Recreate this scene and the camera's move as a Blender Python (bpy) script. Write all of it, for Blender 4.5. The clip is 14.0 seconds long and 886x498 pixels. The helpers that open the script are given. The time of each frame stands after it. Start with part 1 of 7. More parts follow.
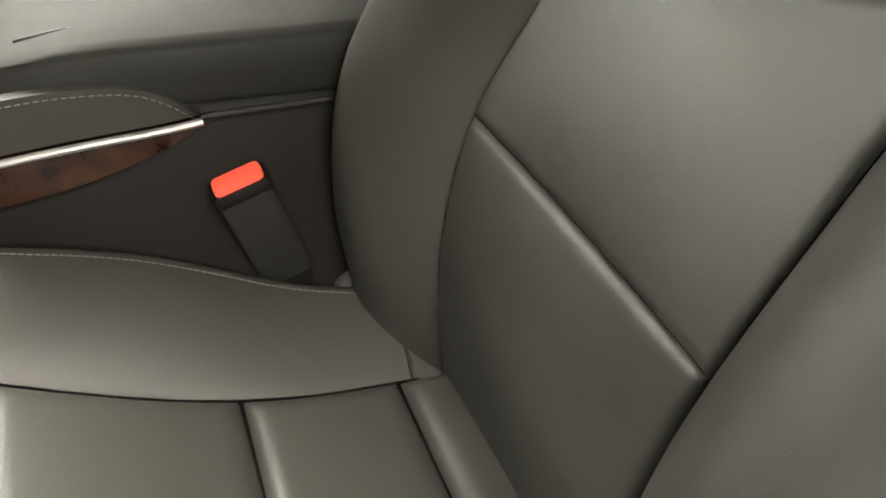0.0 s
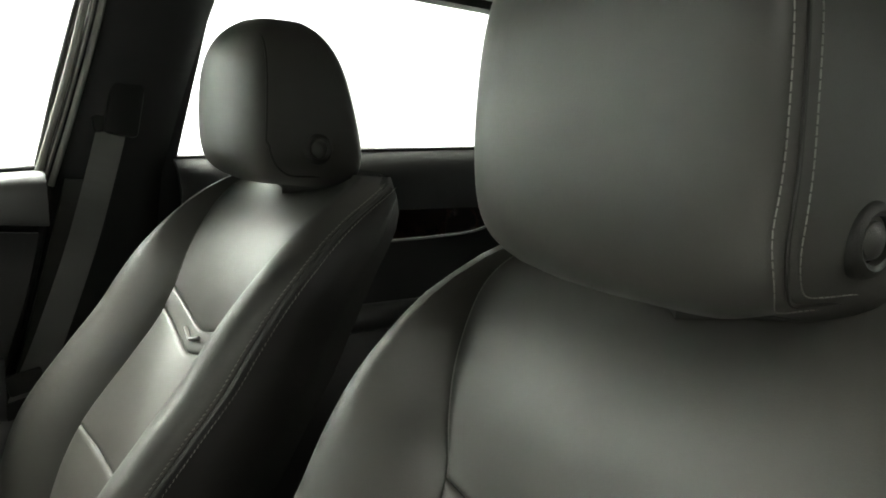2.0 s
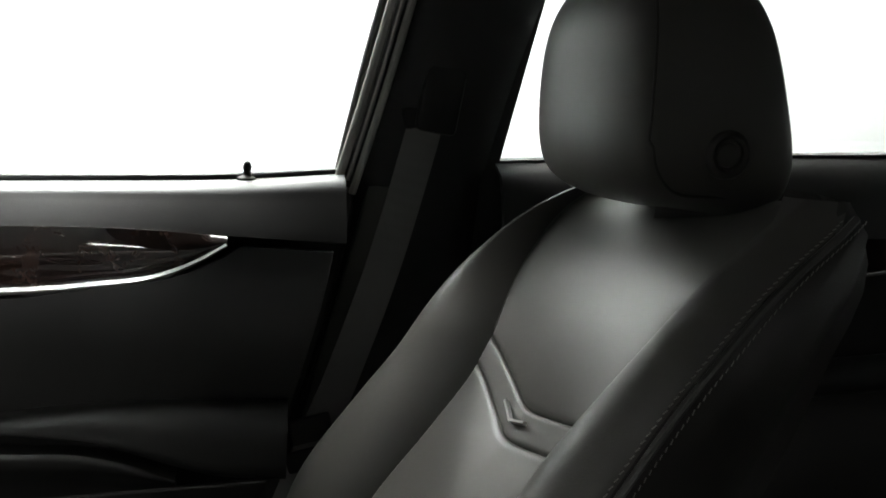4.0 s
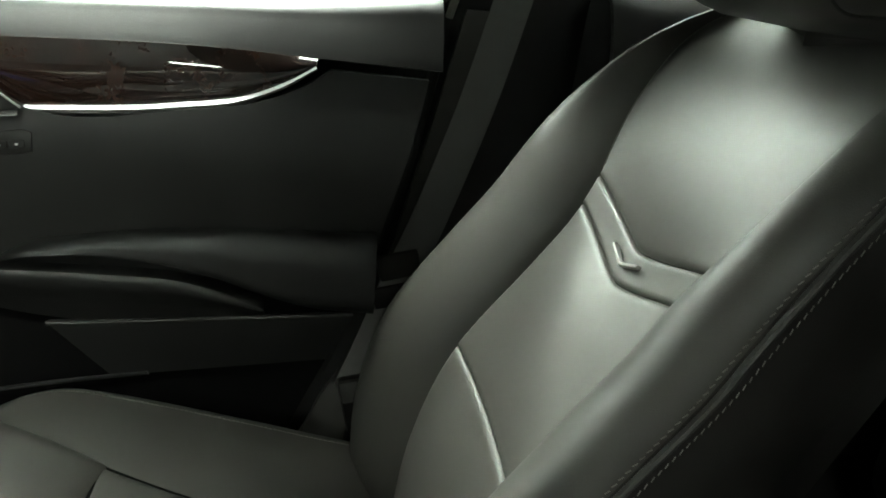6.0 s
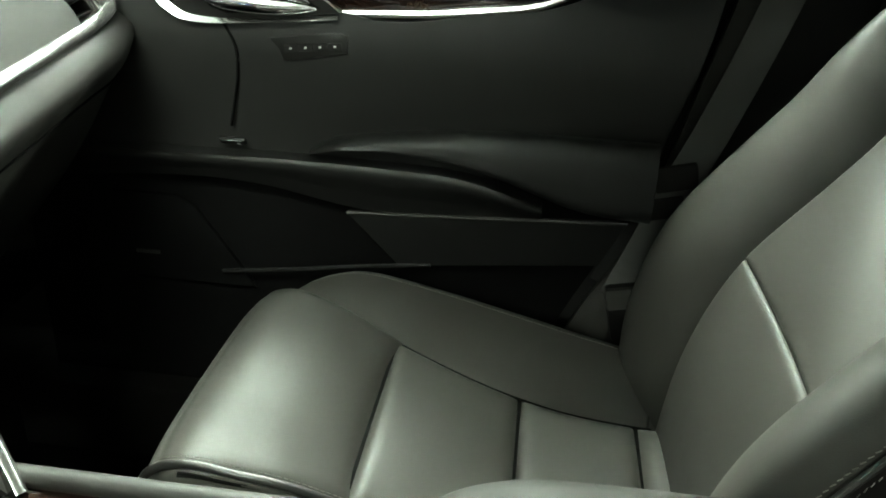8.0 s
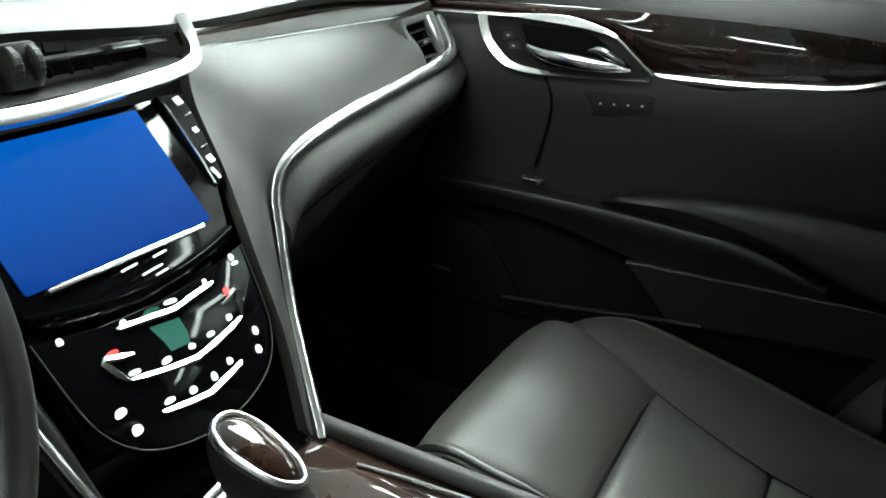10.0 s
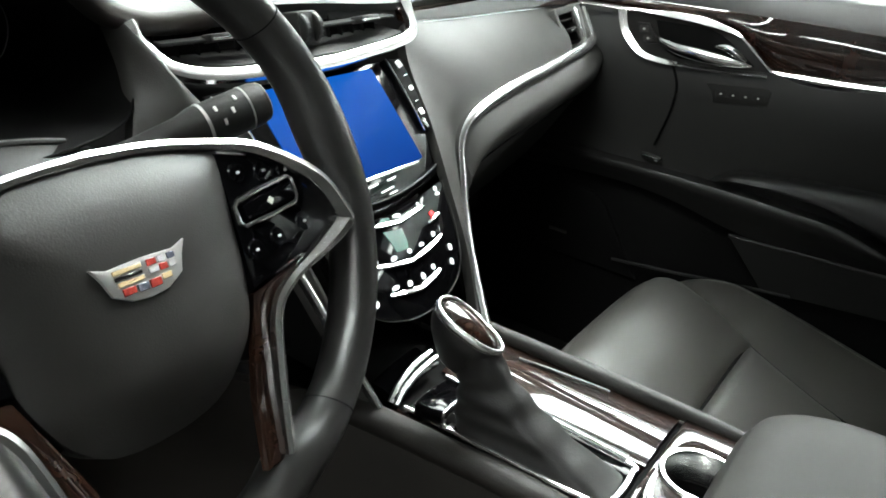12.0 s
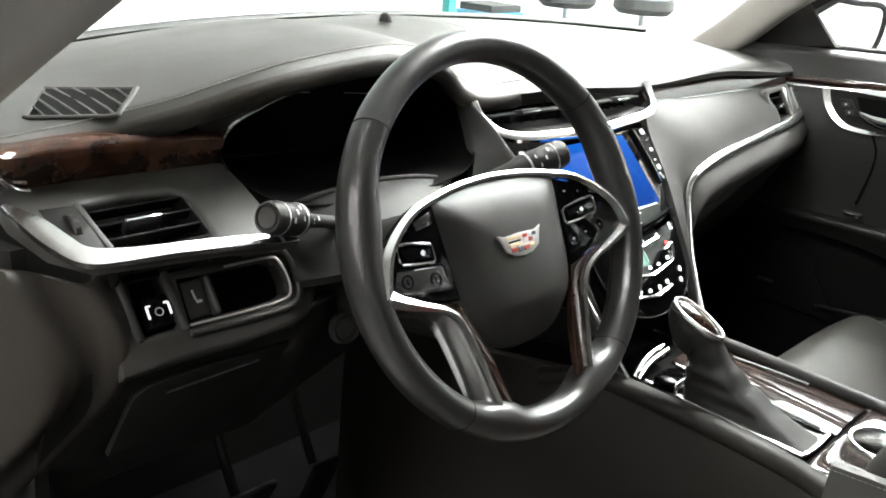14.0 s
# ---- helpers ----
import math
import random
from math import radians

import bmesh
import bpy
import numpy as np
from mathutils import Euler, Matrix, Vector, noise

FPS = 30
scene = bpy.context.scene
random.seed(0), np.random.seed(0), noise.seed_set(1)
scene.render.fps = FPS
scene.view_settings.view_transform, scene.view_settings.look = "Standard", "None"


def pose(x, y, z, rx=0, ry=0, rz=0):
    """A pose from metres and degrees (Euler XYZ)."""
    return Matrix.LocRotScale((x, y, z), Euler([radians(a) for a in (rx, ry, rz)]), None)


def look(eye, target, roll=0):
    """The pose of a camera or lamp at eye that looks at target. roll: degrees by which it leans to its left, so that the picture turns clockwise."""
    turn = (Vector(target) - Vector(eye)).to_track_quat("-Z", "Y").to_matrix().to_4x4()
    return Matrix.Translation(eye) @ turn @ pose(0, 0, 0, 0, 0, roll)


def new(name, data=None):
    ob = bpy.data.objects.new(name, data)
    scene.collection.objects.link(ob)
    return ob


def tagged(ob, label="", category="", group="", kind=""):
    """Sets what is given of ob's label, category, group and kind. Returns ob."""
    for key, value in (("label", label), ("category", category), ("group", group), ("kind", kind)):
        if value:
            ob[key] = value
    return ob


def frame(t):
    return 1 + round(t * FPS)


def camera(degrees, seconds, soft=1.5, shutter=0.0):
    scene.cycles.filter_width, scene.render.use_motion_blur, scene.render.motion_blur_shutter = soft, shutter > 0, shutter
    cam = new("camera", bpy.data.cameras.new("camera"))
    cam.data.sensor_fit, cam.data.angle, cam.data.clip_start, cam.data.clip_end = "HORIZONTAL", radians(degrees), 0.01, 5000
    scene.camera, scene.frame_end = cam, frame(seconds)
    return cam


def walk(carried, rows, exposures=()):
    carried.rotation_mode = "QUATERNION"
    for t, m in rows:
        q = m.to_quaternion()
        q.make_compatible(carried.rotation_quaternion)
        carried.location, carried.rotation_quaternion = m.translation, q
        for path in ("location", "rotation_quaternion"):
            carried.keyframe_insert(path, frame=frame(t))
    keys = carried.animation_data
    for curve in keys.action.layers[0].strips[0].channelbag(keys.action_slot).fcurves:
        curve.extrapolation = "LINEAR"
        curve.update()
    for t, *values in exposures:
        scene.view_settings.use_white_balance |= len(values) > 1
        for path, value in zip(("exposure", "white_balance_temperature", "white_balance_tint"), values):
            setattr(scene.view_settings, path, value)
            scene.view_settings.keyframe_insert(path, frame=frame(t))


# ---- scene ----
# The camera and its walk: out of the driver's door, over the seats, across the cabin and back to the wheel.
cam = camera(55.1, 14.0, soft=1.8)
PATH = [
    (0, (-0.719, 0.129, 0.861), (0.790, -0.503, -0.289), 3.3),
    (0.5, (-0.720, 0.124, 0.887), (0.850, -0.701, -0.038), 4.8),
    (1, (-0.717, 0.137, 0.941), (0.845, -0.868, 0.198), 5.3),
    (1.2, (-0.718, 0.137, 0.963), (0.858, -0.904, 0.305), 5.1),
    (1.5, (-0.717, 0.135, 1.000), (0.888, -0.934, 0.466), 4.0),
    (2, (-0.727, 0.155, 1.051), (0.931, -0.927, 0.768), 3.5),
    (2.5, (-0.701, 0.190, 1.095), (1.002, -0.835, 0.874), 4.7),
    (3, (-0.568, 0.152, 1.050), (1.229, -0.689, 0.802), 4.7),
    (3.2, (-0.510, 0.122, 1.041), (1.334, -0.602, 0.769), 4.3),
    (5.3, (-0.275, 0.063, 1.029), (1.665, -0.262, 0.666), 3.6),
    (5.5, (-0.282, 0.085, 1.027), (1.636, -0.263, 0.579), 4.2),
    (6, (-0.291, 0.098, 1.000), (1.569, -0.207, 0.331), 5.1),
    (6.5, (-0.301, 0.106, 0.984), (1.490, -0.108, 0.120), 5.0),
    (7, (-0.313, 0.133, 0.987), (1.433, 0.036, 0.018), 3.7),
    (7.5, (-0.314, 0.167, 0.987), (1.442, 0.211, 0.032), 2.6),
    (7.7, (-0.318, 0.175, 0.987), (1.456, 0.275, 0.069), 2.6),
    (9.8, (-0.394, 0.164, 1.004), (1.291, 0.906, 0.223), 4.8),
    (10, (-0.403, 0.164, 1.003), (1.248, 0.969, 0.212), 4.4),
    (10.5, (-0.426, 0.170, 1.010), (1.148, 1.090, 0.189), 4.0),
    (11, (-0.452, 0.179, 1.010), (1.074, 1.170, 0.181), 4.0),
    (11.5, (-0.516, 0.177, 1.018), (1.022, 1.143, 0.183), 5.6),
    (12, (-0.626, 0.157, 1.027), (0.939, 1.079, 0.190), 7.5),
    (12.5, (-0.675, 0.135, 1.034), (0.789, 1.214, 0.201), 6.7),
    (13, (-0.722, 0.110, 1.028), (0.604, 1.380, 0.234), 4.0),
    (13.5, (-0.802, 0.079, 1.045), (0.476, 1.419, 0.288), 3.5),
    (14, (-0.930, 0.023, 1.076), (0.394, 1.342, 0.365), 4.1),
]
EXPOSURES = [
    (0.0, -0.05, 7200, 10), (1.0, 0.05, 7150, 5), (1.5, 0.35, 6850, 2), (2.0, 0.35, 6800, 3), (2.3, -0.6, 6600, 6), (2.5, -1.0, 6500, 8), (3.0, -0.8, 6500, 10), (3.2, -0.75, 6500, 10),
    (5.3, -1.0, 6500, 10), (5.5, -1.0, 6500, 9), (6.0, 0.05, 6600, -5), (6.5, 0.45, 6700, -10), (7.5, 0.3, 6700, -13), (10.0, -0.45, 6150, -1), (10.5, -0.7, 6100, 0), (11.0, -0.75, 6100, 1), (12.0, -0.35, 6300, 5),
    (13.0, -0.05, 6450, 9), (14.0, -0.05, 6500, 10),
]
walk(cam, [(t, look(eye, target, roll)) for t, eye, target, roll in PATH], EXPOSURES)

# World: a faint grey surround; ceiling lamps added out of view do the lighting.
world = bpy.data.worlds.new("world")
scene.world = world
world.use_nodes = True
world.node_tree.nodes["Background"].inputs[0].default_value = (0.9, 0.95, 1.0, 1)
world.node_tree.nodes["Background"].inputs[1].default_value = 0.02
LAMP_STRENGTH = 92.0

# ---- building helpers ----
def smooth_mesh(me, angle=40):
    me.shade_smooth()
    me.set_sharp_from_angle(angle=radians(angle))


def thing(name, label, category, group="", kind="", at=(0, 0, 0)):
    ob = new(name)
    ob.location = at
    ob.empty_display_size = 0.05
    return tagged(ob, label, category, group, kind)


def part(name, bm, material, parent, label="", angle=40):
    """Links a bmesh, given in world coordinates, as one mesh under a thing or a part."""
    bmesh.ops.recalc_face_normals(bm, faces=bm.faces)
    me = bpy.data.meshes.new(name)
    bm.to_mesh(me)
    bm.free()
    smooth_mesh(me, angle)
    me.materials.append(material)
    ob = new(name, me)
    if parent is not None:
        up, m = parent, Matrix.Identity(4)
        while up is not None:
            m = up.matrix_basis @ m
            up = up.parent
        ob.parent = parent
        ob.matrix_basis = m.inverted()
    if label:
        ob["label"] = label
    return ob


def structure(name, bm, material, label, category, angle=40):
    ob = part(name, bm, material, None, "", angle)
    return tagged(ob, label, category, "", "structure")


def mesh_of(verts, faces):
    bm = bmesh.new()
    vs = [bm.verts.new(v) for v in verts]
    for f in faces:
        try:
            bm.faces.new([vs[i] for i in f])
        except ValueError:
            pass
    return bm


def join(*bms):
    out = bmesh.new()
    for b in bms:
        me = bpy.data.meshes.new("join")
        b.to_mesh(me)
        b.free()
        out.from_mesh(me)
        bpy.data.meshes.remove(me)
    return out


def moved(bm, m):
    bm.transform(m)
    return bm


def spline(points, n, closed=False):
    """n points along a Catmull-Rom curve, evenly spread over its length."""
    p = [Vector(q) for q in points]
    k = len(p)
    fine = []
    spans = k if closed else k - 1
    for i in range(spans):
        a, b, c, d = (p[(i + j) % k] if closed else p[min(max(i + j, 0), k - 1)] for j in (-1, 0, 1, 2))
        for s in range(12):
            t = s / 12
            fine.append(0.5 * (2 * b + (c - a) * t + (2 * a - 5 * b + 4 * c - d) * t * t + (3 * b - a - 3 * c + d) * t ** 3))
    fine.append(p[0].copy() if closed else p[-1].copy())
    far = [0.0]
    for a, b in zip(fine, fine[1:]):
        far.append(far[-1] + (b - a).length)
    out, j = [], 0
    for i in range(n):
        want = far[-1] * i / (n if closed else n - 1)
        while j < len(far) - 2 and far[j + 1] < want:
            j += 1
        t = (want - far[j]) / max(far[j + 1] - far[j], 1e-9)
        out.append(fine[j].lerp(fine[j + 1], min(t, 1.0)))
    return out


def ease(xs, ys):
    """A smooth function through the points (xs, ys)."""
    xs, ys = np.array(xs, float), np.array(ys, float)
    slope = np.gradient(ys, xs)

    def at(x):
        x = min(max(x, xs[0]), xs[-1])
        i = min(int(np.searchsorted(xs, x, side="right")) - 1, len(xs) - 2)
        h = xs[i + 1] - xs[i]
        t = (x - xs[i]) / h
        return float((2 * t ** 3 - 3 * t ** 2 + 1) * ys[i] + (t ** 3 - 2 * t ** 2 + t) * h * slope[i]
                     + (3 * t ** 2 - 2 * t ** 3) * ys[i + 1] + (t ** 3 - t ** 2) * h * slope[i + 1])
    return at


def grid(fn, nu, nv, closed_u=False, closed_v=False):
    """A sheet of nu x nv points of fn(u, v), u and v from 0 to 1."""
    du, dv = (nu if closed_u else nu - 1), (nv if closed_v else nv - 1)
    verts = [fn(i / du, j / dv) for j in range(nv) for i in range(nu)]
    faces = [(j * nu + i, j * nu + (i + 1) % nu, (j + 1) % nv * nu + (i + 1) % nu, (j + 1) % nv * nu + i)
             for j in range(dv) for i in range(du)]
    return mesh_of(verts, faces)


def slab(fn, nu, nv, thick, away):
    """A sheet with thickness: fn's sheet and its copy moved by away * thick, closed round the rim."""
    away = Vector(away).normalized() * thick
    top = [Vector(fn(i / (nu - 1), j / (nv - 1))) for j in range(nv) for i in range(nu)]
    n = len(top)
    verts = top + [v + away for v in top]
    faces = []
    for j in range(nv - 1):
        for i in range(nu - 1):
            a = j * nu + i
            faces += [(a, a + 1, a + nu + 1, a + nu), (n + a, n + a + nu, n + a + nu + 1, n + a + 1)]
    rim = [i for i in range(nu)] + [j * nu + nu - 1 for j in range(1, nv)]
    rim += [(nv - 1) * nu + i for i in range(nu - 2, -1, -1)] + [j * nu for j in range(nv - 2, 0, -1)]
    for a, b in zip(rim, rim[1:] + rim[:1]):
        faces.append((a, n + a, n + b, b))
    return mesh_of(verts, faces)


def sweep(path, profile, up=(0, 0, 1), closed=False, scale=None):
    """A closed profile of (across, up) pairs carried along a path; across is path x up."""
    path = [Vector(p) for p in path]
    n, k = len(path), len(profile)
    verts = []
    for i, p in enumerate(path):
        a = path[(i - 1) % n] if closed or i else p
        b = path[(i + 1) % n] if closed or i < n - 1 else p
        t = (b - a).normalized()
        u = Vector(up(i / max(n - 1, 1)) if callable(up) else up)
        s = t.cross(u).normalized()
        w = s.cross(t).normalized()
        q = scale(i / max(n - 1, 1)) if scale else 1.0
        qa, qb = q if isinstance(q, tuple) else (q, q)
        verts += [p + s * (x * qa) + w * (y * qb) for x, y in profile]
    faces = [(i * k + j, i * k + (j + 1) % k, (i + 1) % n * k + (j + 1) % k, (i + 1) % n * k + j)
             for i in range(n if closed else n - 1) for j in range(k)]
    if not closed:
        faces += [tuple(range(k)), tuple((n - 1) * k + j for j in range(k))]
    return mesh_of(verts, faces)


def ring(rx, ry, n=10, power=1.0):
    out = []
    for i in range(n):
        a = 2 * math.pi * i / n
        c, s = math.cos(a), math.sin(a)
        out.append((rx * math.copysign(abs(c) ** power, c), ry * math.copysign(abs(s) ** power, s)))
    return out


def tube(points, r, n=40, sides=10, closed=False, up=(0, 0, 1)):
    return sweep(spline(points, n, closed), ring(r, r, sides), up, closed)


def rounded(sx, sy, sz, bevel=0.003, segments=2):
    """A box with rounded edges round the origin."""
    bm = bmesh.new()
    bmesh.ops.create_cube(bm, size=1, matrix=Matrix.Diagonal((sx, sy, sz, 1)))
    bmesh.ops.bevel(bm, geom=bm.edges[:], offset=min(bevel, min(sx, sy, sz) * 0.45), segments=segments, affect="EDGES", profile=0.5)
    return bm


def prism(outline, depth, bevel=0.001, segments=2, holes=()):
    """A flat outline of (x, y) pairs, with holes, raised from z = 0 to depth, its upper rim bevelled."""
    bm = bmesh.new()
    edges = []
    for loop in (outline, *holes):
        vs = [bm.verts.new((x, y, 0)) for x, y in loop]
        edges += [bm.edges.new((a, b)) for a, b in zip(vs, vs[1:] + vs[:1])]
    if holes:
        bmesh.ops.triangle_fill(bm, edges=edges, use_beauty=True)
    else:
        bm.faces.new(vs)
    bmesh.ops.recalc_face_normals(bm, faces=bm.faces)
    if bm.faces and sum(f.normal.z for f in bm.faces) < 0:
        bmesh.ops.reverse_faces(bm, faces=bm.faces)
    made = bmesh.ops.extrude_face_region(bm, geom=bm.faces[:] + bm.edges[:] + bm.verts[:])
    top = [g for g in made["geom"] if isinstance(g, bmesh.types.BMVert)]
    for v in top:
        v.co.z += depth
    if bevel > 0:
        rim = [e for e in bm.edges if all(v.co.z > depth * 0.5 for v in e.verts) and any(abs(f.normal.z) < 0.5 for f in e.link_faces)]
        bm.normal_update()
        rim = [e for e in bm.edges if all(v.co.z > depth * 0.5 for v in e.verts) and len(e.link_faces) == 2 and e.calc_face_angle(0) > 0.8]
        bmesh.ops.bevel(bm, geom=rim, offset=bevel, segments=segments, affect="EDGES", profile=0.5)
    return bm


def lathe(profile, n=24):
    """(r, z) pairs turned round the z axis."""
    k = len(profile)
    verts = [(r * math.cos(2 * math.pi * i / n), r * math.sin(2 * math.pi * i / n), z) for i in range(n) for r, z in profile]
    faces = [(i * k + j, (i + 1) % n * k + j, (i + 1) % n * k + j + 1, i * k + j + 1) for i in range(n) for j in range(k - 1)]
    bm = mesh_of(verts, faces)
    bmesh.ops.remove_doubles(bm, verts=bm.verts, dist=1e-6)
    return bm


def soft_outline(points, n=48):
    return [(p.x, p.y) for p in spline([(x, y, 0) for x, y in points], n, closed=True)]


def frame_at(origin, x_axis, y_axis):
    """A pose whose x and y run along the given axes."""
    x = Vector(x_axis).normalized()
    z = x.cross(Vector(y_axis)).normalized()
    y = z.cross(x)
    m = Matrix((x, y, z)).transposed().to_4x4()
    m.translation = Vector(origin)
    return m


def stitches(path, lift, step=0.006, length=0.0040, r=0.00048, slant=0.0):
    """A row of short thread stitches along a path, each lying on the surface lifted by lift."""
    path = [Vector(p) for p in path]
    far, out = 0.0, []
    verts, faces = [], []
    for a, b in zip(path, path[1:]):
        d = b - a
        while far < d.length:
            c = a + d * (far / d.length) + Vector(lift)
            t = d.normalized()
            s = t.cross(Vector(lift).normalized()).normalized()
            w = s.cross(t)
            t = (t + s * slant).normalized()
            k = len(verts)
            for e in (-0.5, 0.5):
                for x, y in ((r, 0), (0, r), (-r, 0), (0, -r)):
                    verts.append(c + t * (length * e) + s * x + w * y)
            faces += [(k, k + 1, k + 5, k + 4), (k + 1, k + 2, k + 6, k + 5), (k + 2, k + 3, k + 7, k + 6), (k + 3, k, k + 4, k + 7),
                      (k, k + 1, k + 2, k + 3), (k + 4, k + 5, k + 6, k + 7)]
            far += step
        far -= d.length
    return mesh_of(verts, faces)



# ---- materials ----
def material(name, color, rough=0.5, metal=0.0, spec=0.5, coat=0.0, bump=0.0, bump_scale=600.0, vary=0.0, vary_scale=8.0,
             rough_vary=0.0, wear=0.0, emit=None, emit_strength=0.0, sheen=0.0, pattern="noise"):
    m = bpy.data.materials.new(name)
    m.use_nodes = True
    nt = m.node_tree
    b = nt.nodes["Principled BSDF"]
    b.inputs["Base Color"].default_value = (*color, 1)
    b.inputs["Roughness"].default_value = rough
    b.inputs["Metallic"].default_value = metal
    b.inputs["Specular IOR Level"].default_value = spec
    b.inputs["Coat Weight"].default_value = coat
    b.inputs["Coat Roughness"].default_value = 0.04
    b.inputs["Sheen Weight"].default_value = sheen
    if emit:
        b.inputs["Emission Color"].default_value = (*emit, 1)
        b.inputs["Emission Strength"].default_value = emit_strength
    tc = nt.nodes.new("ShaderNodeTexCoord")
    if vary > 0 or rough_vary > 0:
        big = nt.nodes.new("ShaderNodeTexNoise")
        big.inputs["Scale"].default_value = vary_scale
        big.inputs["Detail"].default_value = 6
        big.inputs["Roughness"].default_value = 0.6
        nt.links.new(tc.outputs["Object"], big.inputs["Vector"])
        if vary > 0:
            mix = nt.nodes.new("ShaderNodeMix")
            mix.data_type = "RGBA"
            mix.inputs["A"].default_value = (*[c * (1 - vary) for c in color], 1)
            mix.inputs["B"].default_value = (*[min(c * (1 + vary), 1) for c in color], 1)
            nt.links.new(big.outputs["Fac"], mix.inputs["Factor"])
            nt.links.new(mix.outputs["Result"], b.inputs["Base Color"])
        if rough_vary > 0:
            mr = nt.nodes.new("ShaderNodeMapRange")
            mr.inputs["From Min"].default_value, mr.inputs["From Max"].default_value = 0.3, 0.7
            mr.inputs["To Min"].default_value, mr.inputs["To Max"].default_value = rough - rough_vary, rough + rough_vary
            nt.links.new(big.outputs["Fac"], mr.inputs["Value"])
            nt.links.new(mr.outputs["Result"], b.inputs["Roughness"])
    if bump > 0:
        if pattern == "grain":
            tex = nt.nodes.new("ShaderNodeTexVoronoi")
            tex.feature = "SMOOTH_F1"
            out = tex.outputs["Distance"]
        elif pattern == "weave":
            tex = nt.nodes.new("ShaderNodeTexWave")
            out = tex.outputs["Fac"]
        else:
            tex = nt.nodes.new("ShaderNodeTexNoise")
            tex.inputs["Detail"].default_value = 4
            out = tex.outputs["Fac"]
        tex.inputs["Scale"].default_value = bump_scale
        nt.links.new(tc.outputs["Object"], tex.inputs["Vector"])
        bp = nt.nodes.new("ShaderNodeBump")
        bp.inputs["Strength"].default_value = bump
        bp.inputs["Distance"].default_value = 0.0006
        nt.links.new(out, bp.inputs["Height"])
        last = bp
        if wear > 0:
            soft = nt.nodes.new("ShaderNodeTexNoise")
            soft.inputs["Scale"].default_value = 22
            soft.inputs["Detail"].default_value = 3
            nt.links.new(tc.outputs["Object"], soft.inputs["Vector"])
            b2 = nt.nodes.new("ShaderNodeBump")
            b2.inputs["Strength"].default_value = wear
            b2.inputs["Distance"].default_value = 0.004
            nt.links.new(soft.outputs["Fac"], b2.inputs["Height"])
            nt.links.new(bp.outputs["Normal"], b2.inputs["Normal"])
            last = b2
        nt.links.new(last.outputs["Normal"], b.inputs["Normal"])
    return m


def wood_material(name, dark, light, scale=14.0):
    """Polished burl veneer under clear lacquer."""
    m = bpy.data.materials.new(name)
    m.use_nodes = True
    nt = m.node_tree
    b = nt.nodes["Principled BSDF"]
    tc = nt.nodes.new("ShaderNodeTexCoord")
    n1 = nt.nodes.new("ShaderNodeTexNoise")
    n1.inputs["Scale"].default_value, n1.inputs["Detail"].default_value, n1.inputs["Distortion"].default_value = scale, 8, 1.6
    n2 = nt.nodes.new("ShaderNodeTexNoise")
    n2.inputs["Scale"].default_value, n2.inputs["Detail"].default_value, n2.inputs["Distortion"].default_value = scale * 6, 5, 3.0
    add = nt.nodes.new("ShaderNodeMath")
    add.operation = "MULTIPLY_ADD"
    add.inputs[1].default_value = 0.45
    ramp = nt.nodes.new("ShaderNodeValToRGB")
    ramp.color_ramp.elements[0].position, ramp.color_ramp.elements[0].color = 0.52, (*dark, 1)
    ramp.color_ramp.elements[1].position, ramp.color_ramp.elements[1].color = 0.95, (*light, 1)
    nt.links.new(tc.outputs["Object"], n1.inputs["Vector"])
    nt.links.new(tc.outputs["Object"], n2.inputs["Vector"])
    nt.links.new(n2.outputs["Fac"], add.inputs[0])
    nt.links.new(n1.outputs["Fac"], add.inputs[2])
    nt.links.new(add.outputs["Value"], ramp.inputs["Fac"])
    nt.links.new(ramp.outputs["Color"], b.inputs["Base Color"])
    b.inputs["Roughness"].default_value = 0.5
    b.inputs["Specular IOR Level"].default_value = 0.03
    b.inputs["Coat Weight"].default_value = 1.0
    b.inputs["Coat Roughness"].default_value = 0.02
    return m


def glass_material(name, tint=(0.95, 0.98, 0.97)):
    m = bpy.data.materials.new(name)
    m.use_nodes = True
    nt = m.node_tree
    nt.nodes.remove(nt.nodes["Principled BSDF"])
    out = nt.nodes["Material Output"]
    clear = nt.nodes.new("ShaderNodeBsdfTransparent")
    clear.inputs["Color"].default_value = (*tint, 1)
    gloss = nt.nodes.new("ShaderNodeBsdfGlossy")
    gloss.inputs["Roughness"].default_value = 0.02
    mix = nt.nodes.new("ShaderNodeMixShader")
    mix.inputs["Fac"].default_value = 0.05
    nt.links.new(clear.outputs["BSDF"], mix.inputs[1])
    nt.links.new(gloss.outputs["BSDF"], mix.inputs[2])
    nt.links.new(mix.outputs["Shader"], out.inputs["Surface"])
    return m


LEATHER = material("seat_leather", (0.053, 0.0514, 0.0459), 0.45, spec=0.44, bump=0.12, bump_scale=1100, pattern="grain", vary=0.12, vary_scale=10, rough_vary=0.04, wear=0.06)
LID_LEATHER = material("lid_leather", (0.028, 0.0275, 0.025), 0.58, spec=0.26, bump=0.14, bump_scale=1000, pattern="grain", vary=0.1, rough_vary=0.05)
LEATHER_SOFT = material("dash_leather", (0.044, 0.043, 0.0395), 0.44, spec=0.45, bump=0.3, bump_scale=1100, pattern="grain", vary=0.1, rough_vary=0.06)
TOP_LEATHER = material("top_leather", (0.035, 0.0345, 0.032), 0.46, spec=0.42, bump=0.3, bump_scale=1100, pattern="grain", vary=0.1, rough_vary=0.06)
